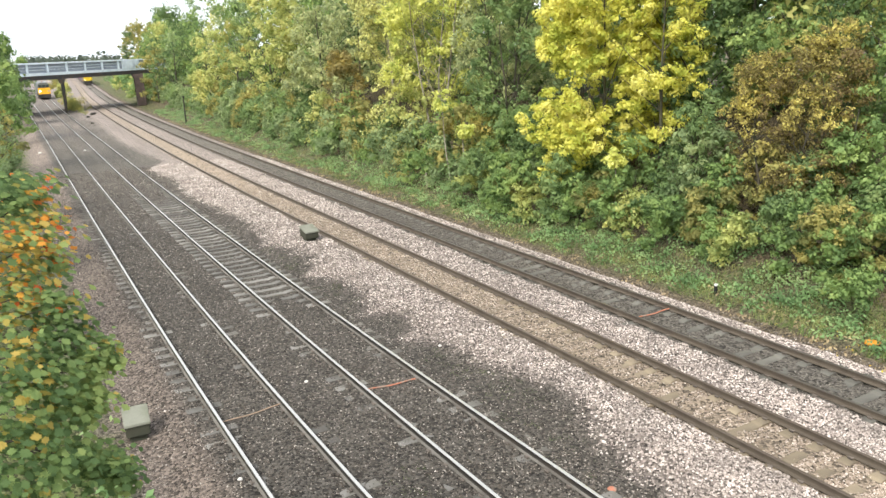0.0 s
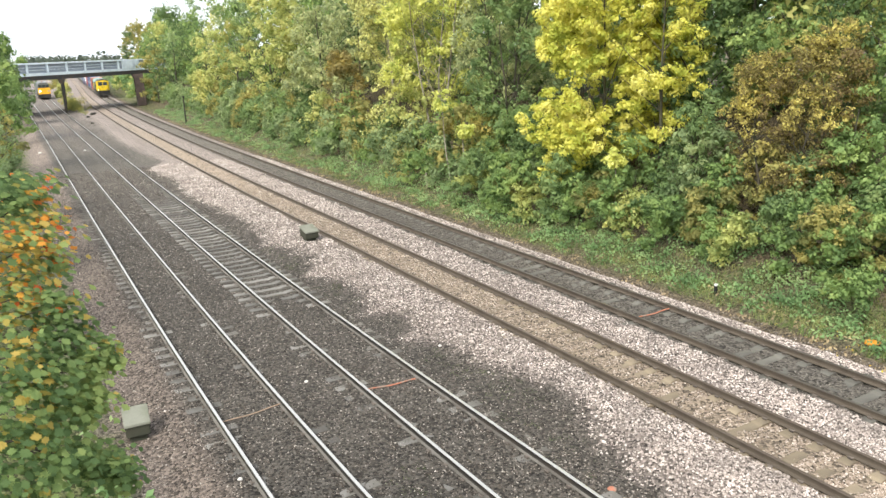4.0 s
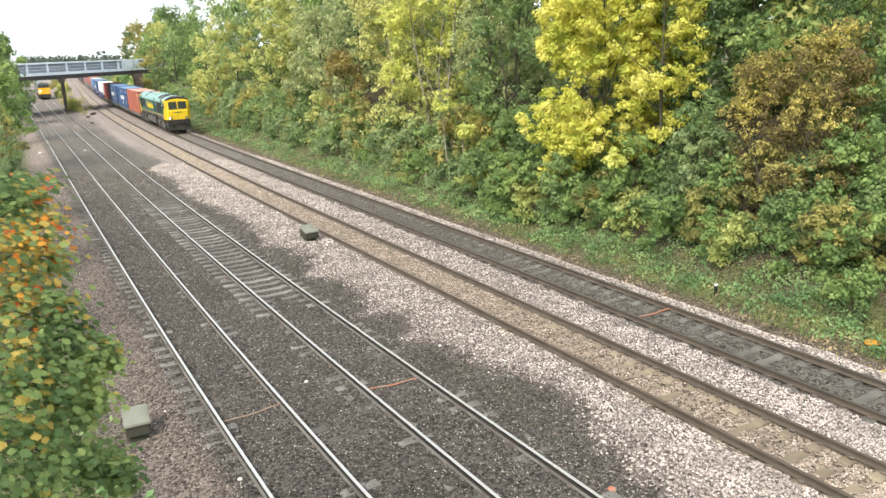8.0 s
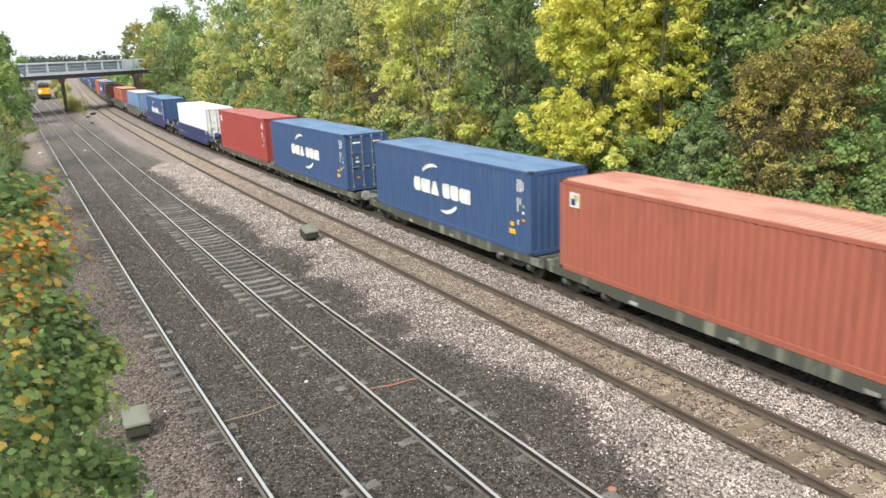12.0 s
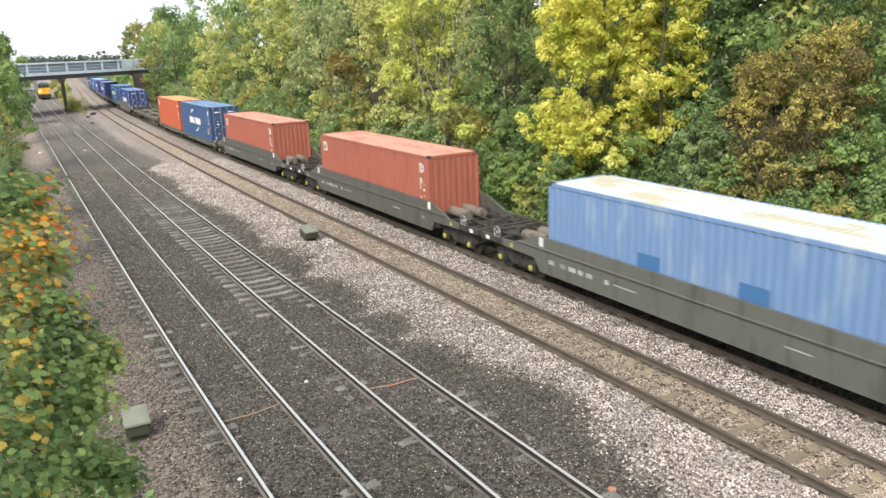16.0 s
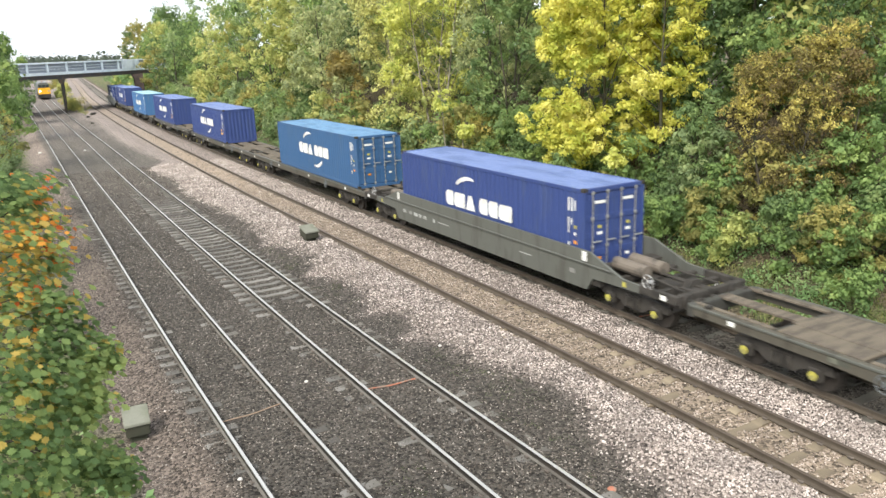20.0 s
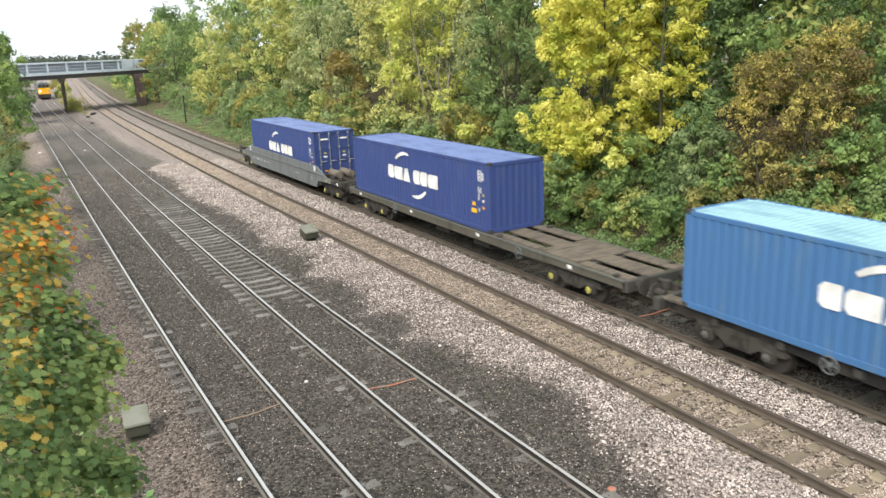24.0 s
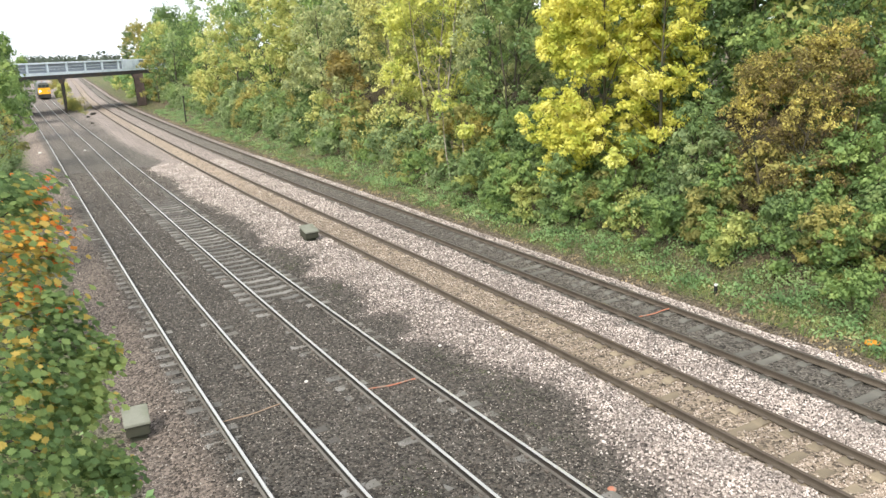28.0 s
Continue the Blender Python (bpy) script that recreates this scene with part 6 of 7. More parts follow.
        for z in (1.36, 1.46):
            bm = bmesh.new()
            tube(bm, (-8.3, s * 1.24, z), (8.3, s * 1.24, z - 0.04), 0.03, n=6)
            part("pipe", bm, GRIME, t)
        for x in (2.55, -9.2, 8.65):
            for z in (0.45, 0.78, 1.11, 1.44):
                bm = bmesh.new()
                box(bm, x, x + 0.55, min(s * 1.0, s * 1.31), max(s * 1.0, s * 1.31), z, z + 0.04, 0.008)
                part("step", bm, LOCO_BLACK, t)
            for dx in (0.0, 0.55):
                bm = bmesh.new()
                tube(bm, (x + dx, s * 1.28, 0.42), (x + dx, s * 1.28, 1.8), 0.022, n=6)
                part("step_rail", bm, LOCO_BLACK, t)
    bm = bmesh.new()
    prism(bm, [(-1.22, 0.62), (-1.25, 1.0), (-1.22, 1.3), (1.22, 1.3), (1.25, 1.0), (1.22, 0.62), (0.9, 0.4), (-0.9, 0.4)], -3.1, -0.9)
    prism(bm, [(-1.24, 0.60), (-1.27, 1.0), (-1.24, 1.3), (1.24, 1.3), (1.27, 1.0), (1.24, 0.60), (0.9, 0.38), (-0.9, 0.38)], -0.85, 2.0)
    part("fuel_tank", bm, UNDERGEAR, t, "grimy grey fuel tank")
    bm = bmesh.new()
    box(bm, -9.9, 9.9, -0.9, 0.9, 1.2, 1.75)
    part("underframe", bm, LOCO_BLACK, t)
    # two three-axle bogies
    for d in (-1, 1):
        bm = bmesh.new()
        for s in (-1, 1):
            out = [(-3.0, 0.62), (-3.05, 0.95), (-2.7, 1.18), (-1.75, 1.2), (-1.5, 0.86), (-0.6, 0.86), (-0.4, 1.12), (0.4, 1.12), (0.6, 0.86), (1.5, 0.86), (1.75, 1.2), (2.7, 1.18), (3.05, 0.95), (3.0, 0.62), (2.6, 0.45), (1.7, 0.42), (1.4, 0.6), (0.6, 0.6), (0.4, 0.42), (-0.4, 0.42), (-0.6, 0.6), (-1.4, 0.6), (-1.7, 0.42), (-2.6, 0.45)]
            prism(bm, out, min(s * 1.0, s * 1.16), max(s * 1.0, s * 1.16), "y")
            for x in (-1.05, 1.05):
                tube(bm, (x, s * 1.2, 0.5), (x, s * 1.2, 1.05), 0.13, n=10)
                box(bm, x - 0.3, x + 0.3, min(s * 1.1, s * 1.28), max(s * 1.1, s * 1.28), 1.05, 1.12, 0.01)
            for x in (-2.1, 0.0, 2.1):
                box(bm, x - 0.24, x + 0.24, min(s * 1.1, s * 1.27), max(s * 1.1, s * 1.27), 0.36, 0.78, 0.04)
                tube(bm, (x, s * 1.26, 0.56), (x, s * 1.33, 0.56), 0.17, n=14)
            tube(bm, (-2.6, s * 1.27, 1.0), (-1.2, s * 1.27, 0.62), 0.04, n=6)
            tube(bm, (2.6, s * 1.27, 1.0), (1.2, s * 1.27, 0.62), 0.04, n=6)
        b = part("bogie", bm, UNDERGEAR, t, "heavy grey three-axle bogie", m=Matrix.Translation((d * 6.62, 0, 0)))
        wm = shared("loco_wheel", lambda: mesh_of("wheel", wheel_bm(0.53), WHEEL))
        for x in (-2.1, 0.0, 2.1):
            for s in (-1, 1):
                piece("wheel", wm, b, Matrix.Translation((x, s * 0.75, 0.53)) @ Matrix.Rotation(0 if s < 0 else math.pi, 4, "Z"))
    # cabs: one built, then turned about
    for turn in (0.0, math.pi):
        R = Matrix.Rotation(turn, 4, "Z")
        bm = bmesh.new()
        levels = []
        for z, xf in ((1.42, 9.84), (2.30, 9.91), (2.44, 9.87), (3.32, 9.79), (3.45, 9.76)):
            levels.append([bm.verts.new(p) for p in ((8.45, -1.31, z), (9.42, -1.31, z), (9.62, -1.26, z), (xf, -0.98, z), (xf, 0.98, z), (9.62, 1.26, z), (9.42, 1.31, z), (8.45, 1.31, z))])
        for u, v in zip(levels, levels[1:]):
            for i in range(8):
                j = (i + 1) % 8
                bm.faces.new((u[i], u[j], v[j], v[i]))
        bm.faces.new(levels[0][::-1])
        bm.faces.new(levels[-1])
        c = part("cab", bm, LOCO_YELLOW, t, "yellow cab front", m=R @ Matrix.Translation((0.15, 0, 0)))
        bm = bmesh.new()
        prism(bm, roofline[:], 8.45, 9.3)
        part("cab_roof", bm, LOCO_ROOF, c)
        arch = [(-1.10, 3.40), (-0.90, 3.50), (-0.6, 3.57), (-0.25, 3.60), (0.25, 3.60), (0.6, 3.57), (0.90, 3.50), (1.10, 3.40)]
        bm = bmesh.new()
        rings = [[bm.verts.new((x, p[0], p[1])) for p in line] for x, line in ((9.3, roofline), (9.52, [(a2 * 0.99, b2 - 0.03) for a2, b2 in roofline]), (9.755, [(a2 * 1.04, b2 + 0.15) for a2, b2 in arch]))]
        for u, v in zip(rings, rings[1:]):
            for i in range(8):
                j = (i + 1) % 8
                bm.faces.new((u[i], u[j], v[j], v[i]))
        bm.faces.new(rings[-1])
        part("roof_end", bm, LOCO_BLACK, c, "black roof end")
        bm = bmesh.new()
        prism(bm, arch, 9.74, 9.78)
        part("brow", bm, LOCO_YELLOW, c, "yellow arch over the windscreens")
        slope = math.atan2(0.08, 0.88)
        for s in (-1, 1):
            W = Matrix.Translation((9.83, s * 0.49, 2.90)) @ Matrix.Rotation(-slope, 4, "Y")
            bm = bmesh.new()
            box(bm, -0.02, 0.012, -0.40, 0.40, -0.37, 0.37, 0.05)
            w = part("windscreen", bm, GLASS, c, "dark windscreen", m=W)
            bm = bmesh.new()
            for z in (-0.40, 0.37):
                box(bm, -0.02, 0.025, -0.42, 0.42, z, z + 0.03)
            for y in (-0.43, 0.40):
                box(bm, -0.02, 0.025, y, y + 0.03, -0.37, 0.37)
            part("window_frame", bm, LOCO_BLACK, w)
            bm = bmesh.new()
            tube(bm, (0.03, 0.1, -0.36), (0.03, -0.18, 0.12), 0.012, n=5)
            part("wiper", bm, LOCO_BLACK, w)
            bm = bmesh.new()
            box(bm, 8.47, 9.50, min(s * 1.31, s * 1.325), max(s * 1.31, s * 1.325), 2.56, 3.18, 0.0)
            f = part("window_surround", bm, CHROME, c, "pale window surround")
            for x0, x1 in ((8.53, 8.95), (9.00, 9.44)):
                bm = bmesh.new()
                box(bm, x0, x1, min(s * 1.325, s * 1.335), max(s * 1.325, s * 1.335), 2.61, 3.13)
                part("side_window", bm, GLASS, f)
            bm = bmesh.new()
            prism(bm, [(8.44, 1.86), (8.56, 1.86), (8.72, 2.56), (8.95, 3.18), (9.0, 3.42), (8.44, 3.42)], min(s * 1.31, s * 1.316), max(s * 1.31, s * 1.316), "y")
            part("cab_side_panel", bm, LOCO_GREEN, c, "green rear part of the cab side")
            for z in (2.40, 2.30):
                bm = bmesh.new()
                box(bm, 8.78, 9.4, min(s * 1.31, s * 1.322), max(s * 1.31, s * 1.322), z, z + 0.03)
                part("louvre", bm, LOCO_BLACK, c)
            bm = bmesh.new()
            box(bm, 8.75, 9.3, min(s * 1.31, s * 1.318), max(s * 1.31, s * 1.318), 2.04, 2.11)
            part("number_bar", bm, ORANGE_PAINT, c, "plain bar in place of a number")
            bm = bmesh.new()
            box(bm, 9.80, 9.96, s * 0.84 - 0.15, s * 0.84 + 0.15, 1.50, 1.72, 0.03)
            l = part("lamp_cluster", bm, LOCO_BLACK, c)
            for k, dy in enumerate((-0.075, 0.075)):
                bm = bmesh.new()
                tube(bm, (9.96, s * 0.84 + dy, 1.61), (9.975, s * 0.84 + dy, 1.61), 0.062, n=14)
                part("headlight", bm, LAMP_ON if (s < 0 and k == 0 and turn == 0.0) else LAMP_OFF, l, "lit headlight" if (s < 0 and k == 0 and turn == 0.0) else "")
        bm = bmesh.new()
        box(bm, 9.88, 9.915, -0.38, 0.38, 2.14, 2.22)
        part("name_panel", bm, LOCO_GREEN, c, "small dark green panel")
        bm = bmesh.new()
        box(bm, 9.1, 9.9, -1.14, 1.14, 0.86, 1.42, 0.05)
        b = part("buffer_beam", bm, LOCO_BLACK, c, "black buffer beam")
        for s in (-1, 1):
            bm = bmesh.new()
            tube(bm, (9.92, s * 0.87, 1.06), (10.2, s * 0.87, 1.06), 0.12, n=12)
            tube(bm, (10.2, s * 0.87, 1.06), (10.28, s * 0.87, 1.06), 0.25, n=18)
            part("buffer", bm, LOCO_BLACK, b)
            for y in (0.3, 0.5, 0.66):
                bm = bmesh.new()
                tube(bm, (9.93, s * y, 1.15), (10.06, s * y, 0.75), 0.025, n=6)
                part("brake_hose", bm, LOCO_BLACK, b)
        bm = bmesh.new()
        prism(bm, [(9.2, 0.86), (9.86, 0.86), (9.95, 0.32), (9.87, 0.32), (9.5, 0.5)], -1.12, 1.12, "y")
        part("snowplough", bm, LOCO_BLACK, c, "black snowplough")
        bm = bmesh.new()
        tube(bm, (9.92, 0, 1.06), (10.2, 0, 1.0), 0.07, n=8)
        part("draw_hook", bm, GRIME, b)
    return t


LINE_YELLOW = paint("lining_yellow", (0.60, 0.50, 0.16), (0.42, 0.34, 0.14))

# ---------------------------------------------------------------- the train put together
# front end of each container at 12.5 s, in metres along the track from abreast of the camera
MOVES = []


def run(ob, middle, base):
    MOVES.append((ob, middle, base))


FLAT_Z, WELL_Z, DECK_Z = 0.865, 0.665, 1.19
loco = locomotive()
run(loco, -28.5 + 10.7 + 0.27 + 0.25, 13.2)

flat_a = flat_wagon(W_SOLE, HALF, 1.2, 0.62, "low grey container platform wagon with pale stencilled panels")
flat_b = flat_wagon(W_SOLE, HALF, 0.62, 0.85, "low grey container platform wagon close-coupled to its twin")

coral_a = container(C_CORAL, "coral-red corrugated steel container with a small emblem", small=W_BLUE)
blue_a = container(C_BLUE, "dark blue corrugated container with a white wordmark and swooshes", logo=1)
blue_door = container(C_BLUE, "dark blue container, door end with locking bars leading", doors_front=True, logo=1)
red_a = container(C_RED, "deep red corrugated steel container", small=WHITE_PAINT)
white_a = container(C_WHITE, "white ribbed container sunk in a blue well wagon", doors_front=True, small=UNDERGEAR)
blue_well = container(C_BLUE, "dark blue container with white wordmark in a blue well wagon", logo=2)
pale_a = container(C_PALE, "faded pale blue container with rust-worn edges", marks=False)
orange_a = container(C_ORANGE, "bright orange-red corrugated container with white emblem", small=WHITE_PAINT)
violet_door = container(C_VIOLET, "violet-blue container, door end with locking bars leading", doors_front=True, logo=1)
for x, z in ((-1.6, 1.22), (1.85, 1.22)):
    bm = bmesh.new()
    box(bm, x - 0.42, x + 0.42, -WIDE - 0.006, -WIDE + 0.004, z - 0.22, z + 0.25, 0.0)
    part("repair_patch", bm, C_SKY, pale_a, "darker blue repair patch")
mid_door = container(C_MID, "mid-blue container on a flat wagon, doors leading", doors_front=True, logo=1, TALL=2.591, plates=False, rib=0.018)
violet_a = container(C_VIOLET, "violet-blue container with a white wordmark and swooshes", logo=1, TALL=2.591)
blue_low = container(C_VIOLET, "violet-blue container riding on a planked flat wagon", logo=1, TALL=2.591)
sky_a = container(C_SKY, "sky-blue sun-faded container with a white wordmark", logo=1, TALL=2.591, plates=False)
well_blue = pocket_wagon(W_BLUE, "dark blue well wagon with deep side walls", CHROME)
well_olive = pocket_wagon(W_OLIVE, "olive-grey well wagon with deep side walls", CHROME)
well_dark = pocket_wagon(W_SLATE, "dark grey well wagon with deep side walls", CHROME)
well_grey = pocket_wagon(W_GREY, "clean grey well wagon with deep side walls", W_DARK)
deck_a = deck_wagon("flat container wagon with a worn brown planked deck")
deck_low = deck_wagon("low skeletal flat wagon with bogies in full view", rear=-8.6, front=8.6, low=0.16)
deck_empty = deck_wagon("empty skeletal flat wagon with worn steel beams", rear=-10.6, front=10.6, bare=True)

used = set()


def place(src, label=""):
    """The thing itself the first time, a copy after that."""
    ob = src if src not in used else copy_thing(src, Matrix())
    used.add(src)
    return tagged(ob, label)


# container, front, floor height, wagon, offset of the wagon's middle behind the container's middle
CONSIST = ((coral_a, -5.74, FLAT_Z, flat_a, 0.0), (blue_a, 7.76, FLAT_Z, flat_b, 0.0), (blue_door, 23.44, FLAT_Z, flat_a, 0.0), (red_a, 36.99, FLAT_Z, flat_b, 0.0),
           (white_a, 54.14, WELL_Z, well_blue, 0.0), (blue_well, 75.06, WELL_Z, well_blue, 0.0), (pale_a, 95.3, WELL_Z, well_olive, 0.0),
           (coral_a, 115.15, WELL_Z, well_dark, 0.0), (coral_a, 135.75, WELL_Z, well_dark, 0.0),
           (blue_door, 153.0, FLAT_Z, flat_a, 0.0), (orange_a, 166.35, FLAT_Z, flat_b, 0.0),
           (violet_door, 205.71, WELL_Z, well_olive, 0.0), (mid_door, 222.64, DECK_Z, deck_a, 3.1), (violet_a, 248.37, DECK_Z, deck_a, -3.1),
           (violet_a, 269.89, DECK_Z, deck_a, -3.1), (sky_a, 289.62, DECK_Z - 0.16, deck_low, -1.6), (blue_low, 310.72, DECK_Z, deck_a, -3.1),
           (violet_door, 328.47, WELL_Z, well_grey, 0.0))
for box_src, front, floor, wagon_src, back in CONSIST:
    middle = front + HALF
    run(place(wagon_src), middle + back, 13.0)
    run(place(box_src), (middle, floor), 13.0)
run(place(deck_empty), 191.0, 15.0)


def train_at(t):
    """How far the train has gone by t seconds, from where it is at 12.5 s."""
    u = t - 12.5
    return 25.14 * u - 0.00877 * u * u


def fit_to_view(s):
    """Distance along the track, shifted ahead near the camera to fit its view."""
    return s - 0.38 * min(1.0, max(0.0, (32.0 - s) / 18.0))


def motions():
    for ob, middle, base in MOVES:
        s, z = middle if isinstance(middle, tuple) else (middle, 0.0)
        walk(ob, [(i * 0.5, Matrix.Translation((0, 0, z)) @ vehicle_pose(4, fit_to_view(s - train_at(i * 0.5)), base)) for i in range(57)])

# ---------------------------------------------------------------- small things along the line
def ground_z(x, y):
    return zones(x, y)[6]


def cable_pit(x, y, w, turn, label):
    """Concrete trackside box: a slab lid with worn edges overhanging a smaller base."""
    t = thing("trackside_box", label, "concrete box", m=pose(x, y, ground_z(x, y), 0, 0, turn))
    bm = bmesh.new()
    box(bm, -w * 0.34, w * 0.34, -w * 0.30, w * 0.36, -0.15, 0.22, 0.03)
    part("base", bm, BOX_DARK, t, "dark damp concrete base")
    bm = bmesh.new()
    prism(bm, [(-w / 2 + 0.02, 0.14), (-w / 2 + 0.02, 0.42), (w / 2 - 0.02, 0.60), (w / 2 - 0.02, 0.2)], -w / 2 + 0.02, w / 2 - 0.02)
    bmesh.ops.bevel(bm, geom=bm.edges[:], offset=0.02, segments=2, affect="EDGES")
    part("body", bm, BOX_DARK, t, "mossy dark concrete body")
    bm = bmesh.new()
    prism(bm, [(-w / 2 - 0.02, 0.40), (-w / 2 - 0.02, 0.46), (w / 2 + 0.02, 0.66), (w / 2 + 0.02, 0.60)], -w / 2, w / 2)
    bmesh.ops.bevel(bm, geom=bm.edges[:], offset=0.012, segments=2, affect="EDGES")
    part("lid", bm, BOX_CONCRETE, t, "lichen-grey concrete lid")
    return t


# body and base share one tone, darker than the lid
BOX_DARK = material("box_dark", (0.052, 0.053, 0.038), 0.9, second=(0.04, 0.043, 0.03), bump=0.3)
cable_pit(1.52, 16.95, 0.55, -4, "square lichen-grey concrete box beside the track")
cable_pit(10.85, 31.2, 0.66, 4, "square concrete box standing in pale ballast")

ROD_ORANGE = material("rod_orange", (0.40, 0.16, 0.10), 0.7, second=(0.30, 0.22, 0.17), second_scale=6)
ROD_TAN = material("rod_tan", (0.30, 0.22, 0.16), 0.8)


def cross_bond(name, k, y0, y1, mat, r, label, reach=0.70):
    """A bond cable lying across the sleepers from rail to rail."""
    a = Vector((float(TRACK[k](y0)) - 0.70, y0, -0.12))
    b = Vector((float(TRACK[k](y1)) + reach, y1, -0.10))
    bm = bmesh.new()
    prev = a
    for i in range(1, 9):
        u = i / 8
        p = a.lerp(b, u) + Vector((0, 0.02 * math.sin(u * 9), -0.02 * math.sin(u * math.pi)))
        tube(bm, prev, p, r, n=6, cap=(i in (1, 8)))
        prev = p
    ob = part(name, bm, mat)
    tagged(ob, label, "cable")


cross_bond("bond_cable", 2, 15.85, 15.68, ROD_ORANGE, 0.02, "orange bond cable lying between two rails", 0.58)
cross_bond("bond_cable", 4, 15.79, 15.75, ROD_ORANGE, 0.022, "orange bond cable on oily dark sleepers")
cross_bond("bond_cable", 1, 16.15, 16.25, ROD_TAN, 0.016, "thin brown cable between bright rails")


def marker_post():
    t = thing("marker_post", "short dark trackside post with a white cap", "post", m=pose(19.55, 16.5, ground_z(19.55, 16.5)))
    bm = bmesh.new()
    box(bm, -0.045, 0.045, -0.045, 0.045, -0.1, 0.30, 0.01)
    part("stake", bm, LOCO_BLACK, t)
    bm = bmesh.new()
    tube(bm, (0, 0, 0.30), (0, 0, 0.36), 0.055, n=12)
    part("cap", bm, WHITE_PAINT, t, "white round cap")


marker_post()


def telegraph_stump():
    t = thing("line_post", "tall thin black post at the foot of the bank", "post", m=pose(20.6, 103.2, ground_z(20.6, 103.2)))
    bm = bmesh.new()
    tube(bm, (0, 0, -0.3), (0, 0, 3.4), 0.10, 0.08, n=8)
    part("pole", bm, LOCO_BLACK, t)
    bm = bmesh.new()
    box(bm, -0.12, 0.12, -0.12, 0.12, 3.2, 3.45, 0.02)
    part("head", bm, LOCO_BLACK, t)


telegraph_stump()


def stake(x, y, h, lean, mat, label):
    bm = bmesh.new()
    tube(bm, (0, 0, -0.1), (lean, 0, h), 0.035, 0.03, n=7)
    ob = part("stake", bm, mat, m=pose(x, y, ground_z(x, y)))
    tagged(ob, label, "stake")


def slender_tree(x, y, h, lean, seed):
    """A thin pale leaning stem with a few sprays of yellowing leaves near its top."""
    t = thing("sapling", "thin pale-stemmed leaning sapling with few yellow leaves", "sapling", m=pose(x, y, ground_z(x, y)))
    bm = bmesh.new()
    pts = [Vector((lean * u * (1 + 0.25 * math.sin(u * 5)), -lean * 0.3 * u, h * u - 0.1)) for u in (0, 0.2, 0.4, 0.6, 0.8, 1.0)]
    for k, (a, b) in enumerate(zip(pts, pts[1:])):
        tube(bm, a, b, 0.05 - 0.007 * k, 0.043 - 0.007 * k, n=7, cap=False)
    part("trunk", bm, PALE_BARK, t, smooth=True)
    rng = np.random.default_rng(seed)
    clumps = [(pts[-1].x + rng.normal() * 0.4, pts[-1].y + rng.normal() * 0.4, h * (0.86 + 0.2 * rng.random()), 0.3, 0.3, 0.2) for i in range(12)]
    v, n = leaf_cloud(rng, clumps, 600, 0.09, shell=0.2)
    c = new("crown", quads_mesh("crown", v, n, LIME_YELLOW))
    c.parent = t


slender_tree(21.91, 37.64, 5.2, -0.55, 801)
slender_tree(22.11, 36.34, 3.4, -0.2, 802)
slender_tree(22.28, 24.48, 3.0, 0.1, 803)
stake(21.3, 39.5, 0.95, -0.06, PALE_BARK, "white-painted wooden stake in the undergrowth")
stake(22.6, 25.5, 1.1, 0.03, PALE_BARK, "pale wooden stake under a yellow tree")


def lump(name, x, y, r, mat, label, category, flat=0.5, seed=1):
    """An irregular lump: rag, bag or spoil."""
    rng = random.Random(seed)
    bm = bmesh.new()
    bmesh.ops.create_icosphere(bm, subdivisions=2, radius=r)
    for v in bm.verts:
        v.co *= 1 + 0.35 * wob(v.co.x / r * 1.3 + seed, v.co.y / r * 1.3, 1.0, v.co.z / r)
        v.co.z *= flat
    ob = part(name, bm, mat, m=pose(x, y, ground_z(x, y) + r * flat * 0.5, 0, 0, rng.uniform(0, 180)), smooth=True)
    tagged(ob, label, category)


lump("orange_bag", 19.65, 11.2, 0.2, ORANGE_PAINT, "crumpled orange plastic bag on the verge", "litter", 0.4, 2)
lump("orange_rag", 8.7, 9.45, 0.09, ROD_ORANGE, "small orange rag lying on ballast", "litter", 0.4, 3)
for i, (x, y, r) in enumerate(((13.6, 128.0, 0.55), (12.6, 124.5, 0.4), (14.3, 131.5, 0.35), (11.9, 112.0, 0.3))):
    lump("spoil_heap", x - 1.6, y, r * 0.7, DARK_SPOIL, "dark heap of spoil between the tracks", "debris", 0.6, 10 + i)
WHITE_STONE = material("white_stone", (0.62, 0.60, 0.57), 0.8)
for i, (x, y, r) in enumerate(((9.55, 17.4, 0.05), (2.9, 13.6, 0.05), (1.2, 12.6, 0.06), (0.9, 11.0, 0.06), (5.6, 17.3, 0.05), (2.55, 80.0, 0.16), (0.75, 12.0, 0.05), (6.2, 78.0, 0.12))):
    lump("white_stone", x, y, r, WHITE_STONE, "single white stone lying on brown ballast", "stone", 0.7, 30 + i)


# weeds round the central column and between the lines
def weed_patch(x, y, rx, ry, h, mat, label, seed, leaf=0.11, base=None):
    rng = np.random.default_rng(seed)
    clumps = [(x + rng.normal() * rx, y + rng.normal() * ry, h * 0.4 * rng.random() + 0.1, 0.35 * h, 0.35 * h, 0.5 * h * rng.random() + (0.2 if leaf > 0.05 else 0.02)) for i in range(26)]
    if base is not None:
        clumps = [(a, b, ground_z(a, b) + 0.02, 0.16, 0.16, 0.04) for a, b, *rest in clumps]
    v, n = leaf_cloud(rng, clumps, 150 if base is None else base, leaf, shell=0.3)
    tagged(new("weed_patch", quads_mesh("weed_patch", v, n, mat)), label, "weeds", kind="stuff")


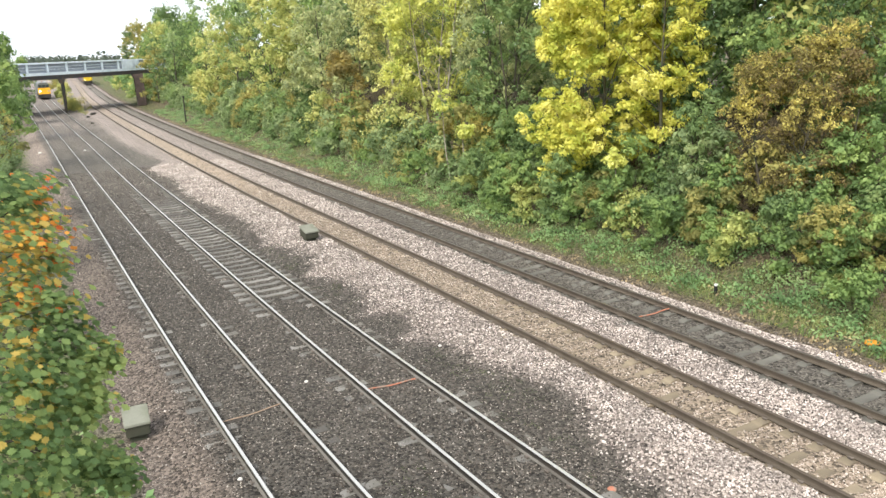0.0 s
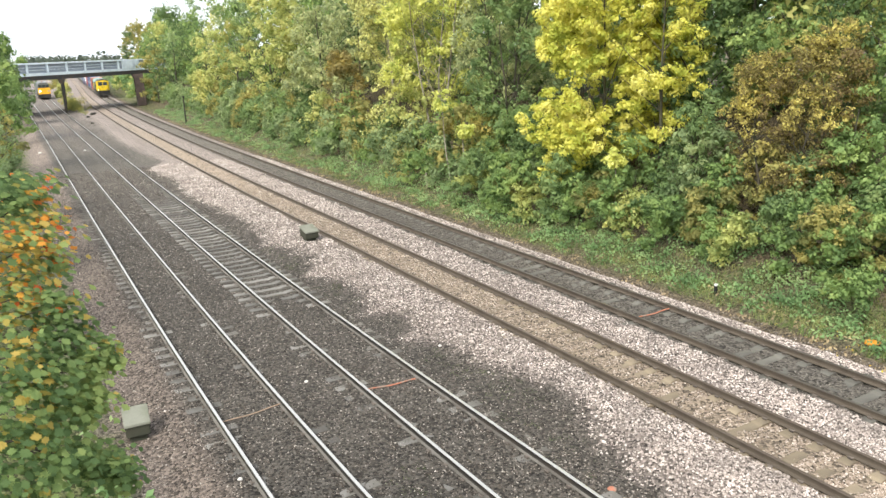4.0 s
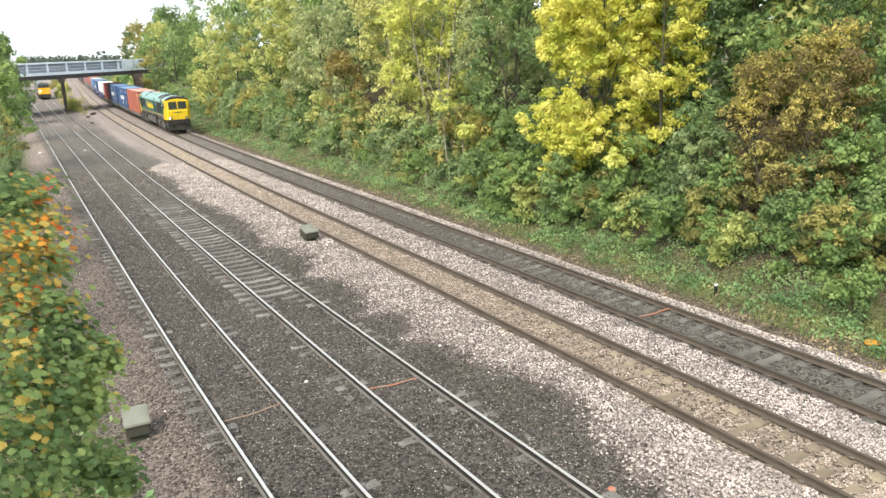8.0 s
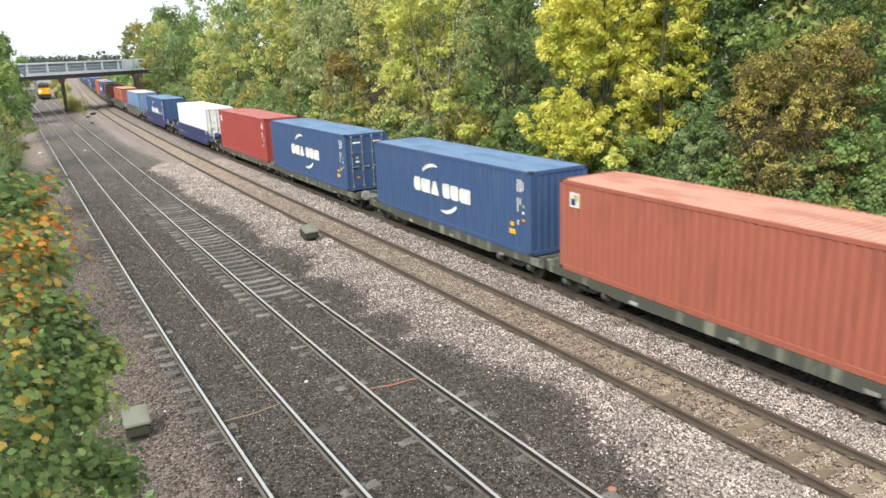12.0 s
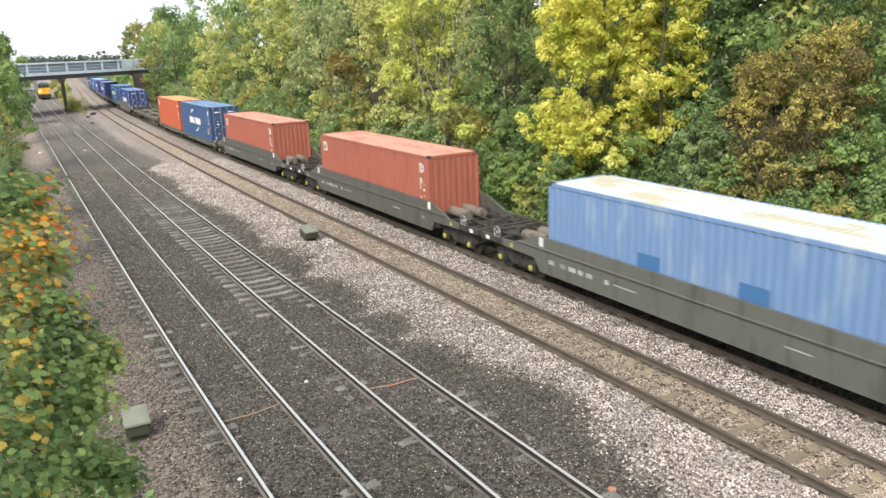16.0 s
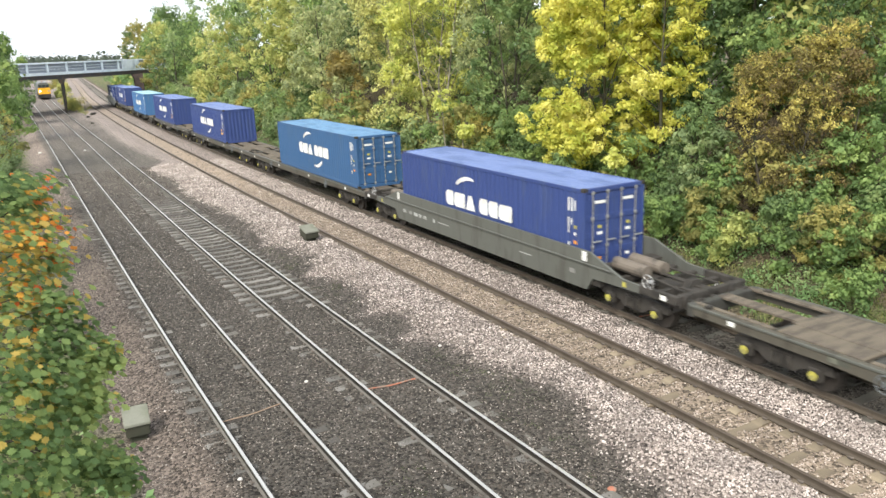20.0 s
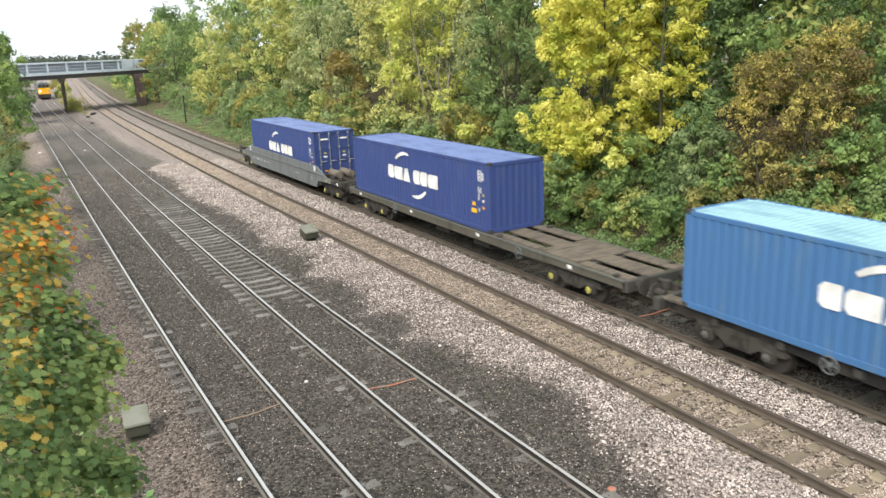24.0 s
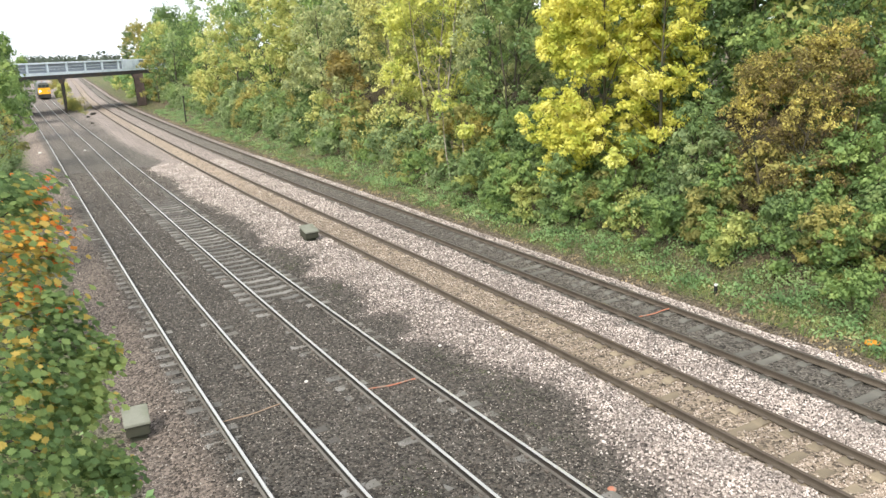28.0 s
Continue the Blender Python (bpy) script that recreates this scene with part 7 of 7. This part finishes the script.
weed_patch(11.0, 146.0, 0.6, 5.0, 1.5, ORANGE_GREEN, "yellow-green weeds round the bridge column", 501)
weed_patch(11.6, 160.0, 0.8, 8.0, 2.2, ORANGE_GREEN, "tall yellow-green weeds beyond the bridge", 502)
weed_patch(0.6, 14.5, 0.35, 1.5, 0.25, HERB, "low weeds under the maple", 503)

for i, (x, y, rx, ry) in enumerate(((9.2, 30.2, 0.25, 0.9), (8.9, 28.0, 0.2, 0.8), (9.1, 24.0, 0.3, 0.8), (9.3, 16.2, 0.3, 0.9), (9.6, 14.2, 0.35, 0.8), (9.0, 12.4, 0.3, 1.0), (5.7, 11.2, 0.25, 0.9))):
    weed_patch(x, y, rx, ry, 0.1, MOSS, "low moss and weeds growing in old brown ballast", 520 + i, leaf=0.016, base=2600)
weed_patch(1.0, 11.6, 0.7, 1.1, 0.1, MAPLE_YELLOW, "fallen yellow leaves scattered on the ballast", 540, leaf=0.04, base=130)
weed_patch(19.0, 11.4, 0.5, 1.6, 0.1, ORANGE, "fallen orange leaves scattered along the verge", 541, leaf=0.04, base=220)


# ---------------------------------------------------------------- the yellow train waiting beyond the bridge
def yellow_train():
    t = thing("yellow_train", "yellow-fronted railcar standing with a lit headlight", "train", m=vehicle_pose(2, 204.0, 12.0))
    bm = bmesh.new()
    prism(bm, [(-1.2, 1.1), (-1.22, 1.8), (-1.2, 2.5), (-1.05, 3.3), (-0.7, 3.6), (0.7, 3.6), (1.05, 3.3), (1.2, 2.5), (1.22, 1.8), (1.2, 1.1)], -9.4, 9.2)
    part("body", bm, W_GREY, t, "grey body side")
    bm = bmesh.new()
    prism(bm, [(-1.2, 1.1), (-1.24, 1.8), (-1.2, 2.45), (1.2, 2.45), (1.24, 1.8), (1.2, 1.1)], 9.2, 9.5)
    c = part("cab_front", bm, TRAIN_YELLOW, t, "orange-yellow cab front")
    bm = bmesh.new()
    prism(bm, [(-1.17, 2.45), (-1.02, 3.25), (-0.7, 3.5), (0.7, 3.5), (1.02, 3.25), (1.17, 2.45)], 9.15, 9.38)
    part("cab_top", bm, W_OLIVE, c, "grey cab top")
    for y0, y1 in ((-1.05, -0.42), (-0.33, 0.33), (0.42, 1.05)):
        bm = bmesh.new()
        box(bm, 9.38, 9.42, y0, y1, 2.5, 3.1, 0.01)
        part("windscreen", bm, GLASS, c)
    for s in (-1, 1):
        bm = bmesh.new()
        tube(bm, (9.5, s * 0.85, 1.75), (9.55, s * 0.85, 1.75), 0.17, n=14)
        part("headlight", bm, LAMP_ON if s < 0 else LAMP_OFF, c)
    bm = bmesh.new()
    box(bm, -9.2, 9.5, -1.25, 1.25, 0.25, 1.1, 0.05)
    part("underframe", bm, LOCO_BLACK, t, "black underframe and bumper")
    for x in (-0.3, 0.5):
        bm = bmesh.new()
        box(bm, 8.4, 8.6, x, x + 0.2, 3.6, 3.95, 0.02)
        part("roof_beacon", bm, WHITE_PAINT if x > 0 else ROD_ORANGE, t)
    wagon_bogie(t, 6.2)
    wagon_bogie(t, -6.2)


TRAIN_YELLOW = paint("train_yellow", (0.78, 0.40, 0.02), (0.66, 0.33, 0.02))
yellow_train()

build_stones()
motions()
